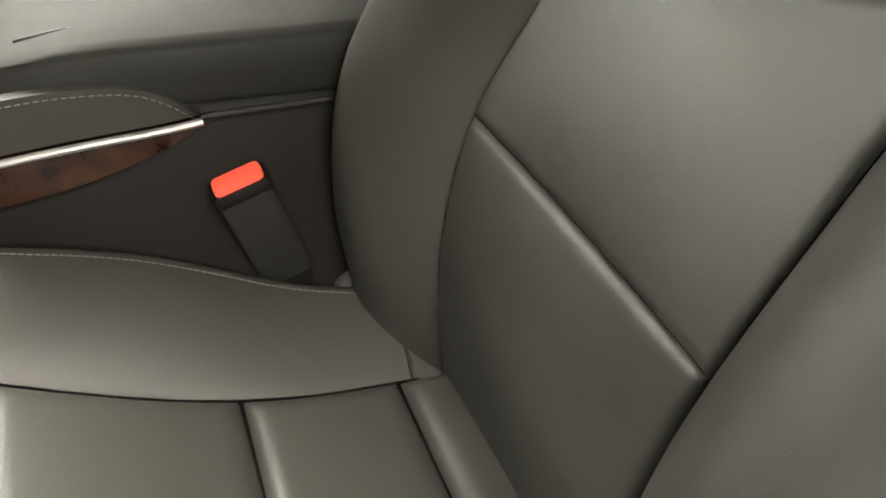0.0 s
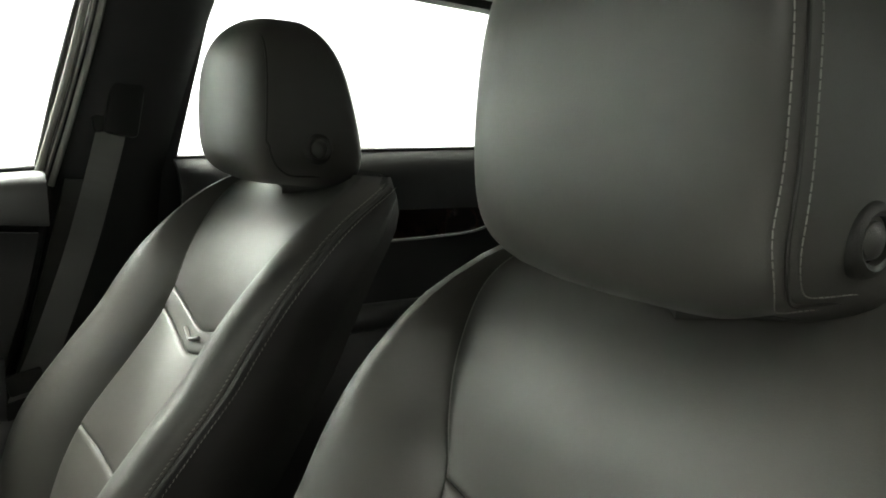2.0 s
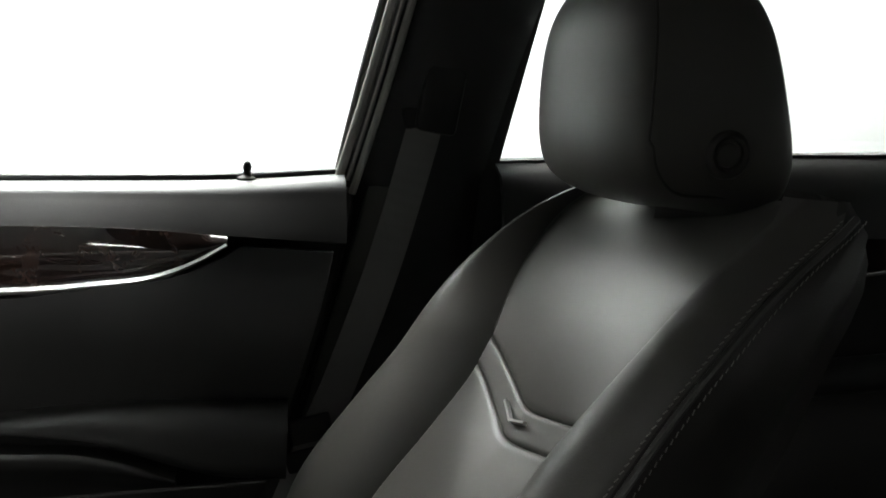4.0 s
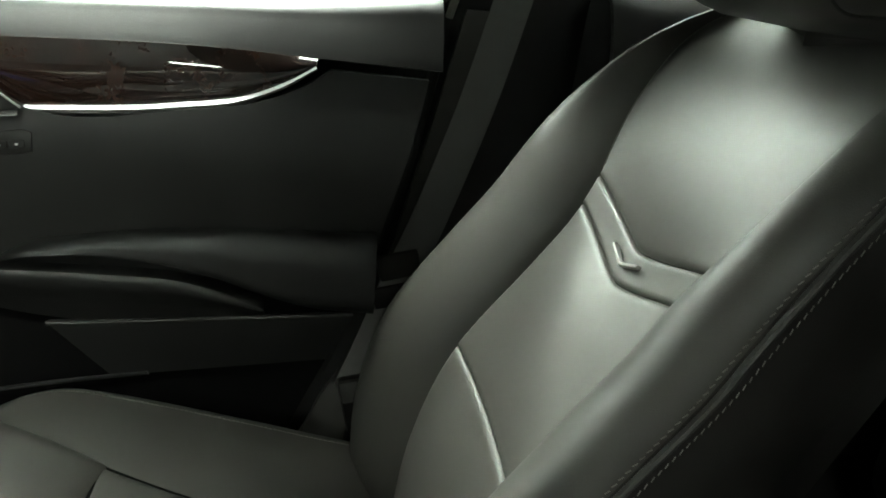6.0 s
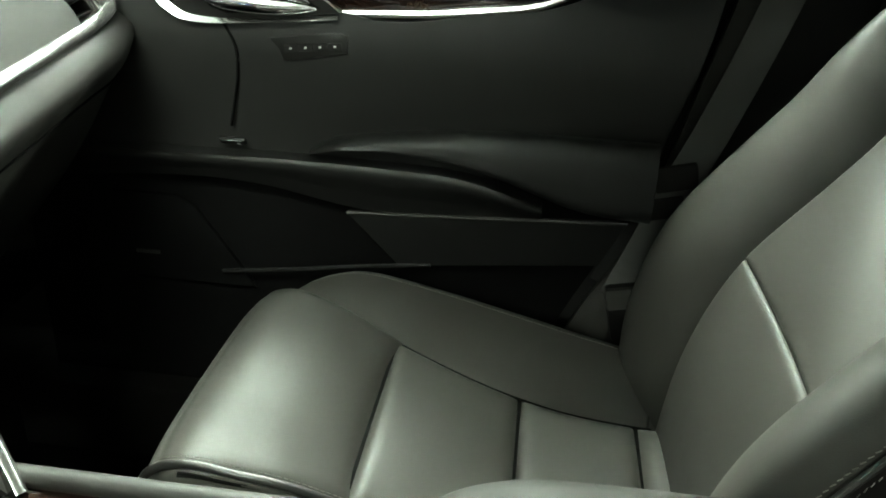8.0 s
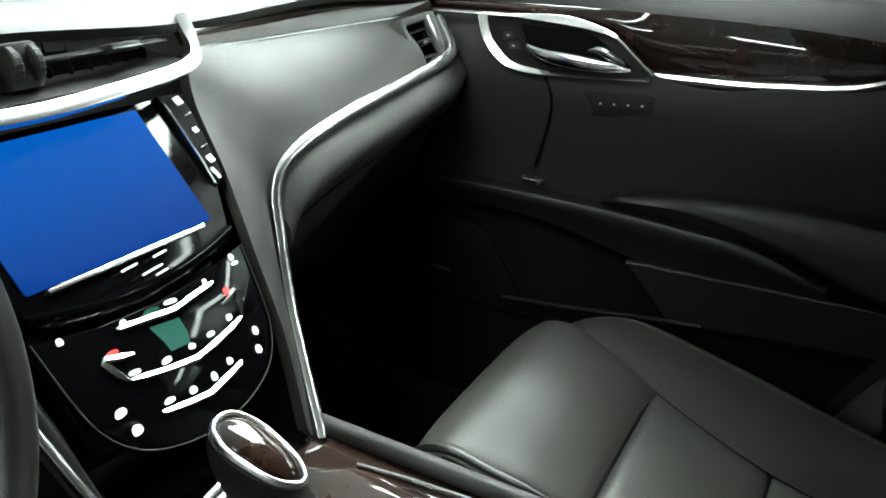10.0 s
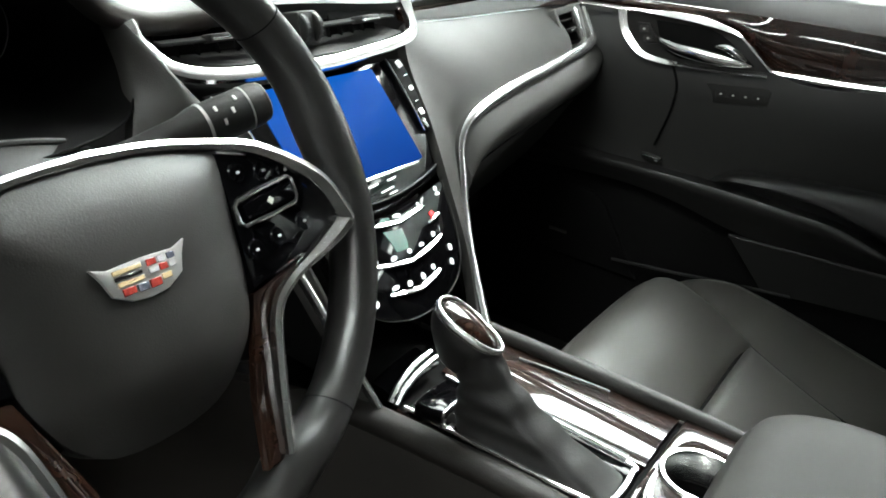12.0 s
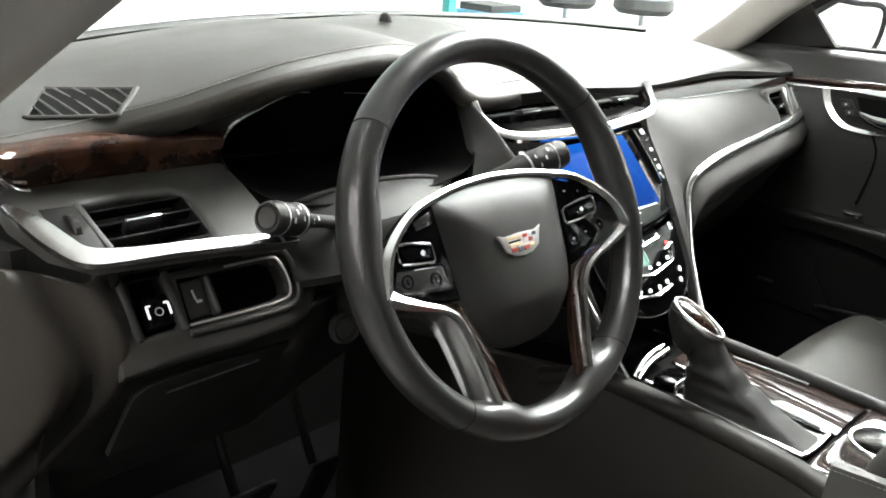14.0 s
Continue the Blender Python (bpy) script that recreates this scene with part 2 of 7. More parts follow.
FACE_LEATHER = material("face_leather", (0.030, 0.0295, 0.0272), 0.54, spec=0.32, bump=0.3, bump_scale=1100, pattern="grain", vary=0.1, rough_vary=0.06)
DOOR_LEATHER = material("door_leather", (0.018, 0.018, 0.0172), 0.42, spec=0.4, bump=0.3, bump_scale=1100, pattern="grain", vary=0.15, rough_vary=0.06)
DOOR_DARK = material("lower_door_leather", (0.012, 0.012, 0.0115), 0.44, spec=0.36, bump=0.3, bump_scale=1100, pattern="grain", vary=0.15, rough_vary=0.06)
SHELL_LEATHER = material("shell_leather", (0.018, 0.017, 0.0155), 0.46, spec=0.4, bump=0.14, bump_scale=1000, pattern="grain", vary=0.12, rough_vary=0.06)
END_LEATHER = material("end_leather", (0.019, 0.0158, 0.0132), 0.50, spec=0.22, bump=0.2, bump_scale=1000, pattern="grain", vary=0.12, rough_vary=0.06)
RIM_LEATHER = material("rim_leather", (0.013, 0.0125, 0.012), 0.30, spec=0.75, bump=0.15, bump_scale=1300, pattern="grain", vary=0.12, vary_scale=14, rough_vary=0.025)
BOOT_LEATHER = material("boot_leather", (0.012, 0.0115, 0.011), 0.52, spec=0.3, bump=0.3, bump_scale=900, pattern="grain", vary=0.2, rough_vary=0.05, wear=0.25)
CONSOLE_LEATHER = material("console_leather", (0.014, 0.0122, 0.0105), 0.58, spec=0.25, bump=0.25, bump_scale=1000, pattern="grain", vary=0.15, rough_vary=0.05)
PLASTIC = material("black_plastic", (0.0085, 0.008, 0.0075), 0.55, spec=0.28, bump=0.3, bump_scale=1500, pattern="grain", vary=0.15, rough_vary=0.08)
DARK_TRIM = material("dark_trim", (0.022, 0.021, 0.019), 0.55, spec=0.4, bump=0.3, bump_scale=1200, pattern="grain", vary=0.15, rough_vary=0.06)
DARK_GREY_TRIM = material("pillar_trim", (0.045, 0.044, 0.040), 0.6, spec=0.35, bump=0.3, bump_scale=1200, pattern="grain", vary=0.12, rough_vary=0.05)
CHANNEL_GREY = material("channel_grey", (0.24, 0.24, 0.22), 0.6, spec=0.35, bump=0.2, bump_scale=1200, vary=0.1, rough_vary=0.05)
VENT_BLACK = material("vent_black", (0.005, 0.005, 0.005), 0.65, spec=0.12, vary=0.2, rough_vary=0.05)
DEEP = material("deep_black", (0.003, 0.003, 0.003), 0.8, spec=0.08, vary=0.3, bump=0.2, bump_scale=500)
GLOSS = material("piano_black", (0.002, 0.002, 0.0023), 0.06, spec=0.10, coat=0.0, rough_vary=0.03, vary_scale=20)
GREY_GLOSS = material("grey_gloss", (0.020, 0.020, 0.020), 0.16, spec=0.8, rough_vary=0.03, vary=0.1)
CHROME = material("satin_chrome", (0.86, 0.86, 0.85), 0.24, metal=1.0, rough_vary=0.008, vary_scale=60)
BRIGHT = material("bright_chrome", (0.8, 0.8, 0.8), 0.10, metal=1.0, rough_vary=0.006, vary_scale=60)
STEEL = material("steel", (0.45, 0.45, 0.45), 0.3, metal=1.0, rough_vary=0.08)
WOOD = wood_material("burl_wood", (0.006, 0.0035, 0.0028), (0.026, 0.0115, 0.0070))
WOOD_RED = wood_material("red_burl_wood", (0.010, 0.0042, 0.003), (0.062, 0.023, 0.011), 22.0)
THREAD = material("grey_thread", (0.24, 0.235, 0.215), 0.8, vary=0.2, vary_scale=60, bump=0.3, bump_scale=2500)
WEBBING = material("belt_webbing", (0.11, 0.11, 0.104), 0.65, bump=0.6, bump_scale=500, pattern="weave", vary=0.15)
HEADLINER = material("headliner_cloth", (0.30, 0.29, 0.27), 0.95, bump=0.5, bump_scale=1800, vary=0.06, sheen=0.3)
PILLAR = material("pillar_cloth", (0.33, 0.315, 0.29), 0.9, bump=0.4, bump_scale=1600, vary=0.06)
PILLAR_DARK = material("dark_pillar", (0.010, 0.010, 0.0097), 0.7, bump=0.3, bump_scale=1400, vary=0.15)
CARPET = material("carpet", (0.004, 0.004, 0.0042), 0.95, spec=0.1, bump=1.0, bump_scale=700, vary=0.35, vary_scale=30, sheen=0.0)
RUBBER = material("rubber", (0.012, 0.012, 0.012), 0.6, bump=0.3, bump_scale=800, vary=0.2)
GLASS = glass_material("window_glass")
BODY_PAINT = material("body_paint", (0.35, 0.36, 0.37), 0.25, metal=0.6, coat=1.0, vary=0.04, rough_vary=0.03)
# The button is no lamp: its emission imitates a bright highlight on red plastic.
RED_GLOW = material("red_button", (0.75, 0.06, 0.04), 0.35, emit=(1.0, 0.14, 0.08), emit_strength=0.6, rough_vary=0.05, vary=0.1)
RED_LED = material("red_light", (0.5, 0.02, 0.02), 0.4, emit=(1.0, 0.03, 0.03), emit_strength=3.0)
WHITE_LED = material("white_light", (0.8, 0.8, 0.8), 0.4, emit=(1.0, 1.0, 1.0), emit_strength=1.1)
PRINT = material("white_print", (0.6, 0.6, 0.58), 0.6, vary=0.1)
GREEN_FACET = material("green_facet", (0.03, 0.11, 0.085), 0.1, coat=1.0, rough_vary=0.02)
SILVER_PAINT = material("silver_plastic", (0.55, 0.54, 0.53), 0.32, metal=0.7, rough_vary=0.01, vary=0.05)
ENAMEL_RED = material("red_enamel", (0.34, 0.045, 0.035), 0.2, coat=1.0, vary=0.1)
ENAMEL_GOLD = material("gold_enamel", (0.66, 0.52, 0.30), 0.2, coat=1.0, vary=0.1)
ENAMEL_BLACK = material("black_enamel", (0.01, 0.01, 0.012), 0.2, coat=1.0, vary=0.1)
ENAMEL_BLUE = material("blue_enamel", (0.11, 0.12, 0.15), 0.2, coat=1.0, vary=0.1)
ENAMEL_GREY = material("grey_enamel", (0.55, 0.55, 0.57), 0.2, coat=1.0, vary=0.1)


def screen_material():
    m = material("blue_screen", (0.002, 0.005, 0.02), 0.05, spec=0.10, coat=0.0, rough_vary=0.01)
    nt = m.node_tree
    b = nt.nodes["Principled BSDF"]
    tc = nt.nodes.new("ShaderNodeTexCoord")
    sep = nt.nodes.new("ShaderNodeSeparateXYZ")
    ramp = nt.nodes.new("ShaderNodeValToRGB")
    ramp.color_ramp.elements[0].color = (0.006, 0.055, 0.33, 1)
    ramp.color_ramp.elements[1].color = (0.012, 0.155, 0.72, 1)
    nt.links.new(tc.outputs["Generated"], sep.inputs["Vector"])
    nt.links.new(sep.outputs["Z"], ramp.inputs["Fac"])
    nt.links.new(ramp.outputs["Color"], b.inputs["Emission Color"])
    b.inputs["Emission Strength"].default_value = 1.0
    return m


SCREEN = screen_material()



# ---- the showroom round the car ----
def box_bm(x0, x1, y0, y1, z0, z1):
    return moved(rounded(x1 - x0, y1 - y0, z1 - z0, 0.002, 1), Matrix.Translation(((x0 + x1) / 2, (y0 + y1) / 2, (z0 + z1) / 2)))


GROUND_Z = -0.32
SHOP_FLOOR = material("shop_floor", (0.11, 0.11, 0.107), 0.3, coat=0.3, vary=0.04, vary_scale=1.2, rough_vary=0.04)
SHOP_WALL = material("shop_wall", (0.85, 0.86, 0.86), 0.8, vary=0.03, vary_scale=0.8, bump=0.15, bump_scale=60)
SHOP_DARK = material("dark_wall", (0.14, 0.14, 0.14), 0.7, vary=0.08, vary_scale=0.8, bump=0.15, bump_scale=60)
SHOP_GREY = material("wall_stripe", (0.55, 0.57, 0.58), 0.6, vary=0.06, vary_scale=2)
TEAL = material("teal_paint", (0.03, 0.32, 0.30), 0.5, vary=0.1)
BLUE_BIN = material("blue_plastic", (0.03, 0.25, 0.42), 0.4, vary=0.1)
LAMP = material("lamp_diffuser", (0.9, 0.9, 0.9), 0.5, emit=(1.0, 0.99, 0.96), emit_strength=LAMP_STRENGTH)
# Floor and west wall are unseen; their dark colour limits light bounced into the cabin.
structure("floor", box_bm(-13, 9, -10, 10, GROUND_Z - 0.1, GROUND_Z), SHOP_FLOOR, "unseen showroom floor, kept dark to limit bounced light", "floor")
structure("wall_east", box_bm(7.0, 7.2, -10, 10, GROUND_Z, 4.6), SHOP_WALL, "white painted showroom wall", "wall")
structure("wall_west", box_bm(-13.2, -13.0, -10, 10, GROUND_Z, 4.6), SHOP_DARK, "unseen showroom wall, kept dark to dim the west light", "wall")
structure("wall_north", box_bm(-13, 7, 9.0, 9.2, GROUND_Z, 4.6), SHOP_WALL, "white painted showroom wall", "wall")
structure("wall_south", box_bm(-13, 7, -10.2, -10, GROUND_Z, 4.6), SHOP_WALL, "white painted showroom wall", "wall")
structure("ceiling", box_bm(-13, 7, -10, 9, 4.6, 4.7), SHOP_WALL, "white showroom ceiling", "ceiling")


def ceiling_light(x, y, length=7.0, half=0.22):
    t = thing("ceiling_light", "long white ceiling light, added out of view", "ceiling light", "showroom lights", at=(x, y, 4.55))
    part("housing", box_bm(x - half - 0.03, x + half + 0.03, y - length / 2, y + length / 2, 4.53, 4.598), SHOP_WALL, t)
    part("diffuser", box_bm(x - half, x + half, y - length / 2 + 0.03, y + length / 2 - 0.03, 4.505, 4.526), LAMP, t, "glowing white diffuser")


# Lamps added out of view, placed and sized to light seats, door and wheel rim.
for lx, ly, ln, half in ((2.45, 1.2, 2.4, 0.38), (3.60, 1.0, 2.4, 0.58), (5.20, 1.3, 3.6, 0.46), (-3.4, 0.6, 2.4, 0.20), (-4.5, -0.6, 2.6, 0.22),
                         (-7.9, 0.8, 2.4, 0.24), (-11.0, -2.4, 3.0, 0.20)):
    ceiling_light(lx, ly, ln, half)
ceiling_light(6.2, -5.0, 6.0)
ceiling_light(6.4, 3.4, 6.4, 0.40)

# White shop doors with rails ahead of the windscreen, and the shapes that show past the dashboard.
def shop_door(x0, x1):
    t = thing("shop_door", "white panelled shop door with grey rails", "door", at=((x0 + x1) / 2, 8.98, GROUND_Z))
    for i in range(7):
        z = GROUND_Z + 0.02 + i * 0.48
        part("panel", box_bm(x0, x1, 8.94, 8.99, z, z + 0.46), SHOP_WALL, t)
    for x in (x0, x1):
        part("rail", box_bm(x - 0.05, x + 0.05, 8.9, 8.99, GROUND_Z, 3.1), SHOP_GREY, t, "grey steel rail")


shop_door(-4.2, 1.0)
post = thing("steel_post", "teal painted steel post", "post", at=(3.98, 5.0, GROUND_Z))
part("shaft", box_bm(3.90, 3.98, 4.96, 5.04, GROUND_Z, 3.4), TEAL, post)
part("foot_plate", box_bm(3.80, 4.17, 4.83, 5.17, GROUND_Z, GROUND_Z + 0.02), TEAL, post)
cart = thing("tool_cart", "black and blue wheeled tool cart", "tool cart", at=(4.46, 5.0, GROUND_Z))
part("tray", box_bm(4.22, 4.62, 4.8, 5.2, 0.26, 0.44), BLUE_BIN, cart, "blue tray")
part("lid", box_bm(4.24, 4.60, 4.82, 5.18, 0.444, 0.50), RUBBER, cart, "black lid")
for lx in (4.27, 4.57):
    for ly in (4.85, 5.15):
        part("leg", box_bm(lx - 0.025, lx + 0.025, ly - 0.025, ly + 0.025, GROUND_Z, 0.26), STEEL, cart)
for sx, sy in ((5.42, 5.0), (5.75, 4.4)):
    chair = thing("shop_stool", "black padded stool with a steel stem", "stool", "stools", at=(sx, sy, GROUND_Z))
    part("seat", moved(lathe([(0, 0.0), (0.22, 0.0), (0.27, 0.05), (0.26, 0.13), (0.2, 0.17), (0, 0.18)]), Matrix.Translation((sx, sy, 0.46))), RUBBER, chair)
    part("stem", moved(lathe([(0, 0), (0.03, 0), (0.03, 0.77), (0, 0.77)]), Matrix.Translation((sx, sy, GROUND_Z + 0.02))), STEEL, chair)
    part("base", moved(lathe([(0, 0), (0.3, 0), (0.28, 0.03), (0, 0.05)]), Matrix.Translation((sx, sy, GROUND_Z))), STEEL, chair)

# ---- the car's shell ----
def lean(z):
    """How far the side of the body stands from the middle at a height."""
    return 0.815 - max(z - 0.95, 0) * 0.34 - max(0.55 - z, 0) * 0.05


FRONT_WINDOW = [(-0.050, 0.942), (-0.076, 1.062), (-0.105, 1.205), (-0.106, 1.238), (-0.094, 1.252), (-0.02, 1.254), (0.12, 1.236), (0.40, 1.155), (0.60, 1.070),
                (0.741, 0.985), (0.86, 0.898), (0.60, 0.905), (0.30, 0.918)]
REAR_WINDOW = [(-0.268, 0.971), (-0.280, 1.081), (-0.294, 1.205), (-0.302, 1.240), (-0.316, 1.260), (-0.345, 1.271), (-0.63, 1.293), (-0.88, 1.287),
               (-0.935, 1.275), (-0.956, 1.255), (-0.990, 1.132), (-1.002, 1.035), (-0.995, 1.018), (-0.65, 1.000)]
REAR_QUARTER = [(-1.20, 1.075), (-1.165, 1.10), (-1.141, 1.169), (-1.128, 1.225), (-1.135, 1.246), (-1.16, 1.250), (-1.23, 1.235), (-1.36, 1.165), (-1.42, 1.10), (-1.40, 1.062)]
SIDE = [(1.28, 0.02), (1.28, 0.80), (0.92, 0.900), (0.765, 1.020), (0.60, 1.112), (0.42, 1.195), (0.12, 1.300), (-0.40, 1.345), (-0.95, 1.342),
        (-1.40, 1.235), (-1.75, 1.06), (-1.75, 0.02)]
DOOR_HOLE = [(-0.13, 0.14), (-0.13, 0.95), (-0.17, 1.20), (-0.14, 1.265), (-0.03, 1.288), (0.12, 1.258), (0.40, 1.135), (0.68, 0.985),
             (0.80, 0.915), (0.86, 0.85), (0.90, 0.70), (0.90, 0.30), (0.80, 0.14)]


def side_wall(sign, holes, name, label):
    bm = prism(SIDE, 0.055, 0, holes=holes)
    for v in bm.verts:
        y, z, d = v.co.x, v.co.y, v.co.z
        v.co = Vector((sign * (lean(z) + d - 0.005), y, z))
    return structure(name, bm, PILLAR_DARK, label, "car body side", 30)


side_wall(1, (FRONT_WINDOW, REAR_WINDOW, REAR_QUARTER), "wall_right", "black inner side of the car body with window openings")
side_wall(-1, (DOOR_HOLE, REAR_WINDOW, REAR_QUARTER), "wall_left", "black inner side of the car body with an open doorway")


def pane(name, outline, sign, label):
    bm = prism(outline, 0.004, 0)
    for v in bm.verts:
        y, z, d = v.co.x, v.co.y, v.co.z
        v.co = Vector((sign * (lean(z) + 0.022 + d), y, z))
    ob = structure(name, bm, GLASS, label, "car window", 30)
    ob.visible_shadow = False
    return ob


pane("window_1", FRONT_WINDOW, 1, "clear front side window glass")
pane("window_2", REAR_WINDOW, 1, "clear rear side window glass")
pane("window_3", REAR_QUARTER, 1, "small clear rear quarter glass")
pane("window_4", REAR_WINDOW, -1, "clear rear side window glass")
pane("window_5", REAR_QUARTER, -1, "small clear rear quarter glass")


def roof_z(x, y):
    along = ease([-1.45, -0.9, -0.3, 0.10, 0.34], [1.275, 1.352, 1.365, 1.335, 1.265])(y)
    return along - 0.05 * (abs(x) / 0.70) ** 2.6


structure("ceiling_cabin", slab(lambda u, v: Vector(((u * 2 - 1) * 0.705, -1.45 + 1.79 * v, roof_z((u * 2 - 1) * 0.705, -1.45 + 1.79 * v))), 25, 25, 0.045, (0, 0, 1)),
          HEADLINER, "grey cloth headliner under the roof", "headliner")
# Windscreen and rear screen.
def screen_glass(name, y0, z0, w0, y1, z1, w1, bow, label):
    def at(u, v):
        s = u * 2 - 1
        return Vector((s * (w0 + (w1 - w0) * v), y0 + (y1 - y0) * v - bow * s * s, z0 + (z1 - z0) * v + 0.02 * math.sin(math.pi * v)))
    ob = structure(name, slab(at, 17, 9, 0.005, (0, 0.5, 0.8)), GLASS, label, "windscreen")
    ob.visible_shadow = False


screen_glass("window_6", 1.28, 0.885, 0.77, 0.34, 1.285, 0.64, 0.22, "wide clear windscreen glass")
screen_glass("window_7", -2.0, 1.0, 0.66, -1.45, 1.285, 0.60, -0.10, "clear rear screen glass")
structure("floor_cabin", box_bm(-0.83, 0.83, -1.75, 1.28, 0.02, 0.07), CARPET, "black carpeted car floor", "car floor")
structure("wall_firewall", box_bm(-0.82, 0.82, 1.27, 1.30, 0.02, 0.87), PILLAR_DARK, "black bulkhead ahead of the cabin", "bulkhead")
structure("wall_rear", box_bm(-0.82, 0.82, -2.04, -1.75, 0.02, 0.99), PILLAR_DARK, "black panel and shelf behind the rear seat", "rear shelf")


def pillar(name, points, rx, ry, mat, label, scale=None):
    bm = sweep(spline(points, 26), ring(rx, ry, 14, 0.7), (1, 0, 0), scale=scale)
    return structure(name, bm, mat, label, "car pillar")


for s, tag in ((1, "right"), (-1, "left")):
    line = [(0.752, 1.02, 0.815), (0.744, 0.90, 0.905), (0.722, 0.77, 1.012), (0.692, 0.60, 1.108), (0.668, 0.34, 1.222), (0.655, 0.08, 1.292)]
    pillar("trim_a_pillar_" + tag, line if s > 0 else [(s * 0.740, 1.02, 0.838), (s * 0.728, 0.86, 0.916), (s * 0.700, 0.62, 1.042), (s * 0.668, 0.34, 1.180), (s * 0.655, 0.08, 1.282)],
           0.038 if s > 0 else 0.045, 0.026, PILLAR, "grey cloth-covered windscreen pillar")
    pillar("trim_roof_rail_" + tag, [(s * 0.668, 0.30, 1.200), (s * 0.655, 0.0, 1.300), (s * 0.655, -0.5, 1.330), (s * 0.66, -1.0, 1.318), (s * 0.67, -1.4, 1.24)],
           0.03, 0.030, PILLAR, "grey cloth roof rail over the doors")

# Centre pillar trim with its rubber seals, on the far side.
def b_pillar(s):
    t = thing("centre_pillar", "black centre pillar trim with rubber door seals", "car pillar", at=(s * 0.78, -0.15, 0.5))

    def face(u, v):
        z = 0.42 + (1.285 - 0.42) * v
        y0 = ease([0.42, 0.66, 0.82, 0.95, 1.24, 1.29], [0.085, -0.005, -0.045, -0.068, -0.120, -0.130])(z)
        y1 = ease([0.42, 0.80, 0.97, 1.23, 1.29], [-0.20, -0.235, -0.250, -0.300, -0.315])(z)
        bulge = 0.030 * (1 - (2 * u - 1) ** 4)
        return Vector((s * (lean(z) - 0.006 - bulge), y0 + (y1 - y0) * u, z))
    part("cover", slab(face, 15, 24, 0.012, (s, 0, 0)), PILLAR_DARK, t)
    seal = [(s * (lean(z) - 0.010), y, z) for y, z in ((0.075, 0.44), (-0.008, 0.66), (-0.052, 0.86), (-0.064, 0.95), (-0.090, 1.10), (-0.118, 1.235), (-0.09, 1.275), (-0.02, 1.29), (0.12, 1.262), (0.40, 1.138))]
    part("door_seal", tube(seal, 0.008, 60, 8), RUBBER, t, "black rubber door seal")
    seal = [(s * (lean(z) - 0.004), y + 0.020, z) for y, z in ((-0.064, 0.945), (-0.090, 1.10), (-0.114, 1.22))]
    part("window_channel", tube(seal, 0.007, 30, 8), DARK_TRIM, t, "dark window channel strip")
    for back, r, foot in ((0.0095, 0.0062, 0.940), (-0.0035, 0.0024, 0.936), (-0.0150, 0.0052, 0.918)):
        strip_ = [(s * (lean(z) - 0.028), y + back + 0.008, z) for y, z in ((-0.060 + (0.945 - foot) * 0.25, foot), (-0.087, 1.062), (-0.114, 1.205), (-0.113, 1.245))]
        part("window_channel", tube(strip_, r, 30, 8), CHANNEL_GREY, t, "grey window channel strip")
    FRONT = ease([0.22, 0.30, 0.40, 0.47, 0.557, 0.656, 0.822, 0.93], [0.29, 0.138, 0.076, 0.036, 0.008, -0.016, -0.056, -0.080])

    BELT = ease([0.20, 0.42, 0.60, 0.827, 0.98], [0.06, 0.028, -0.037, -0.112, -0.150])

    def lower_face(u, v):
        z = 0.20 + 0.73 * v
        y0 = FRONT(z)
        return Vector((s * (0.772 - 0.010 * math.sin(math.pi * min(1, u * 1.5) / 2)), y0 + (BELT(z) - y0) * u, z))
    part("lower_trim", slab(lower_face, 14, 40, 0.010, (s, 0, 0)), DARK_GREY_TRIM, t, "dark grey lower pillar trim")
    part("belt_slot", moved(rounded(0.02, 0.055, 0.10, 0.008), pose(s * (lean(1.06) - 0.036), -0.165, 1.055, 8, 0, 0)), PLASTIC, t, "black belt height slider")
    return t


b_pillar(1)

# Sills and scuff plates.
for s, tag in ((1, "right"), (-1, "left")):
    structure("trim_sill_" + tag, box_bm(min(s * 0.70, s * 0.80), max(s * 0.70, s * 0.80), -0.2, 0.95, 0.06, 0.20), PLASTIC, "black plastic door sill cover", "door sill")

# Ceiling lamp over the rear side window.
lamp = thing("reading_lamp", "grey roof lamp with two lit white lenses", "reading lamp", at=(0.575, -0.68, 1.32))
lm = frame_at((0.575, -0.68, 1.326), (0.05, -1, 0.02), (-1, -0.05, 0.22))
part("bezel", moved(prism(soft_outline([(-0.10, -0.03), (0.10, -0.03), (0.125, 0.0), (0.10, 0.03), (-0.10, 0.03), (-0.125, 0.0)]), 0.014, 0.004), lm @ pose(0, 0, 0, 0, 0, 0)), HEADLINER, lamp)
part("lens", moved(rounded(0.085, 0.018, 0.008, 0.003), lm @ Matrix.Translation((-0.03, 0.008, 0.014))), WHITE_LED, lamp, "lit white lens")
part("lens", moved(rounded(0.022, 0.022, 0.008, 0.003), lm @ Matrix.Translation((0.06, 0.008, 0.014))), WHITE_LED, lamp, "lit white lens")

# ---- front seats ----
def tuck(e, w):
    """0 at a seam, 1 once e metres away from it: the roundness of a stuffed edge."""
    t = min(max(e / w, 0), 1)
    return math.sqrt(max(1 - (1 - t) ** 2, 0))


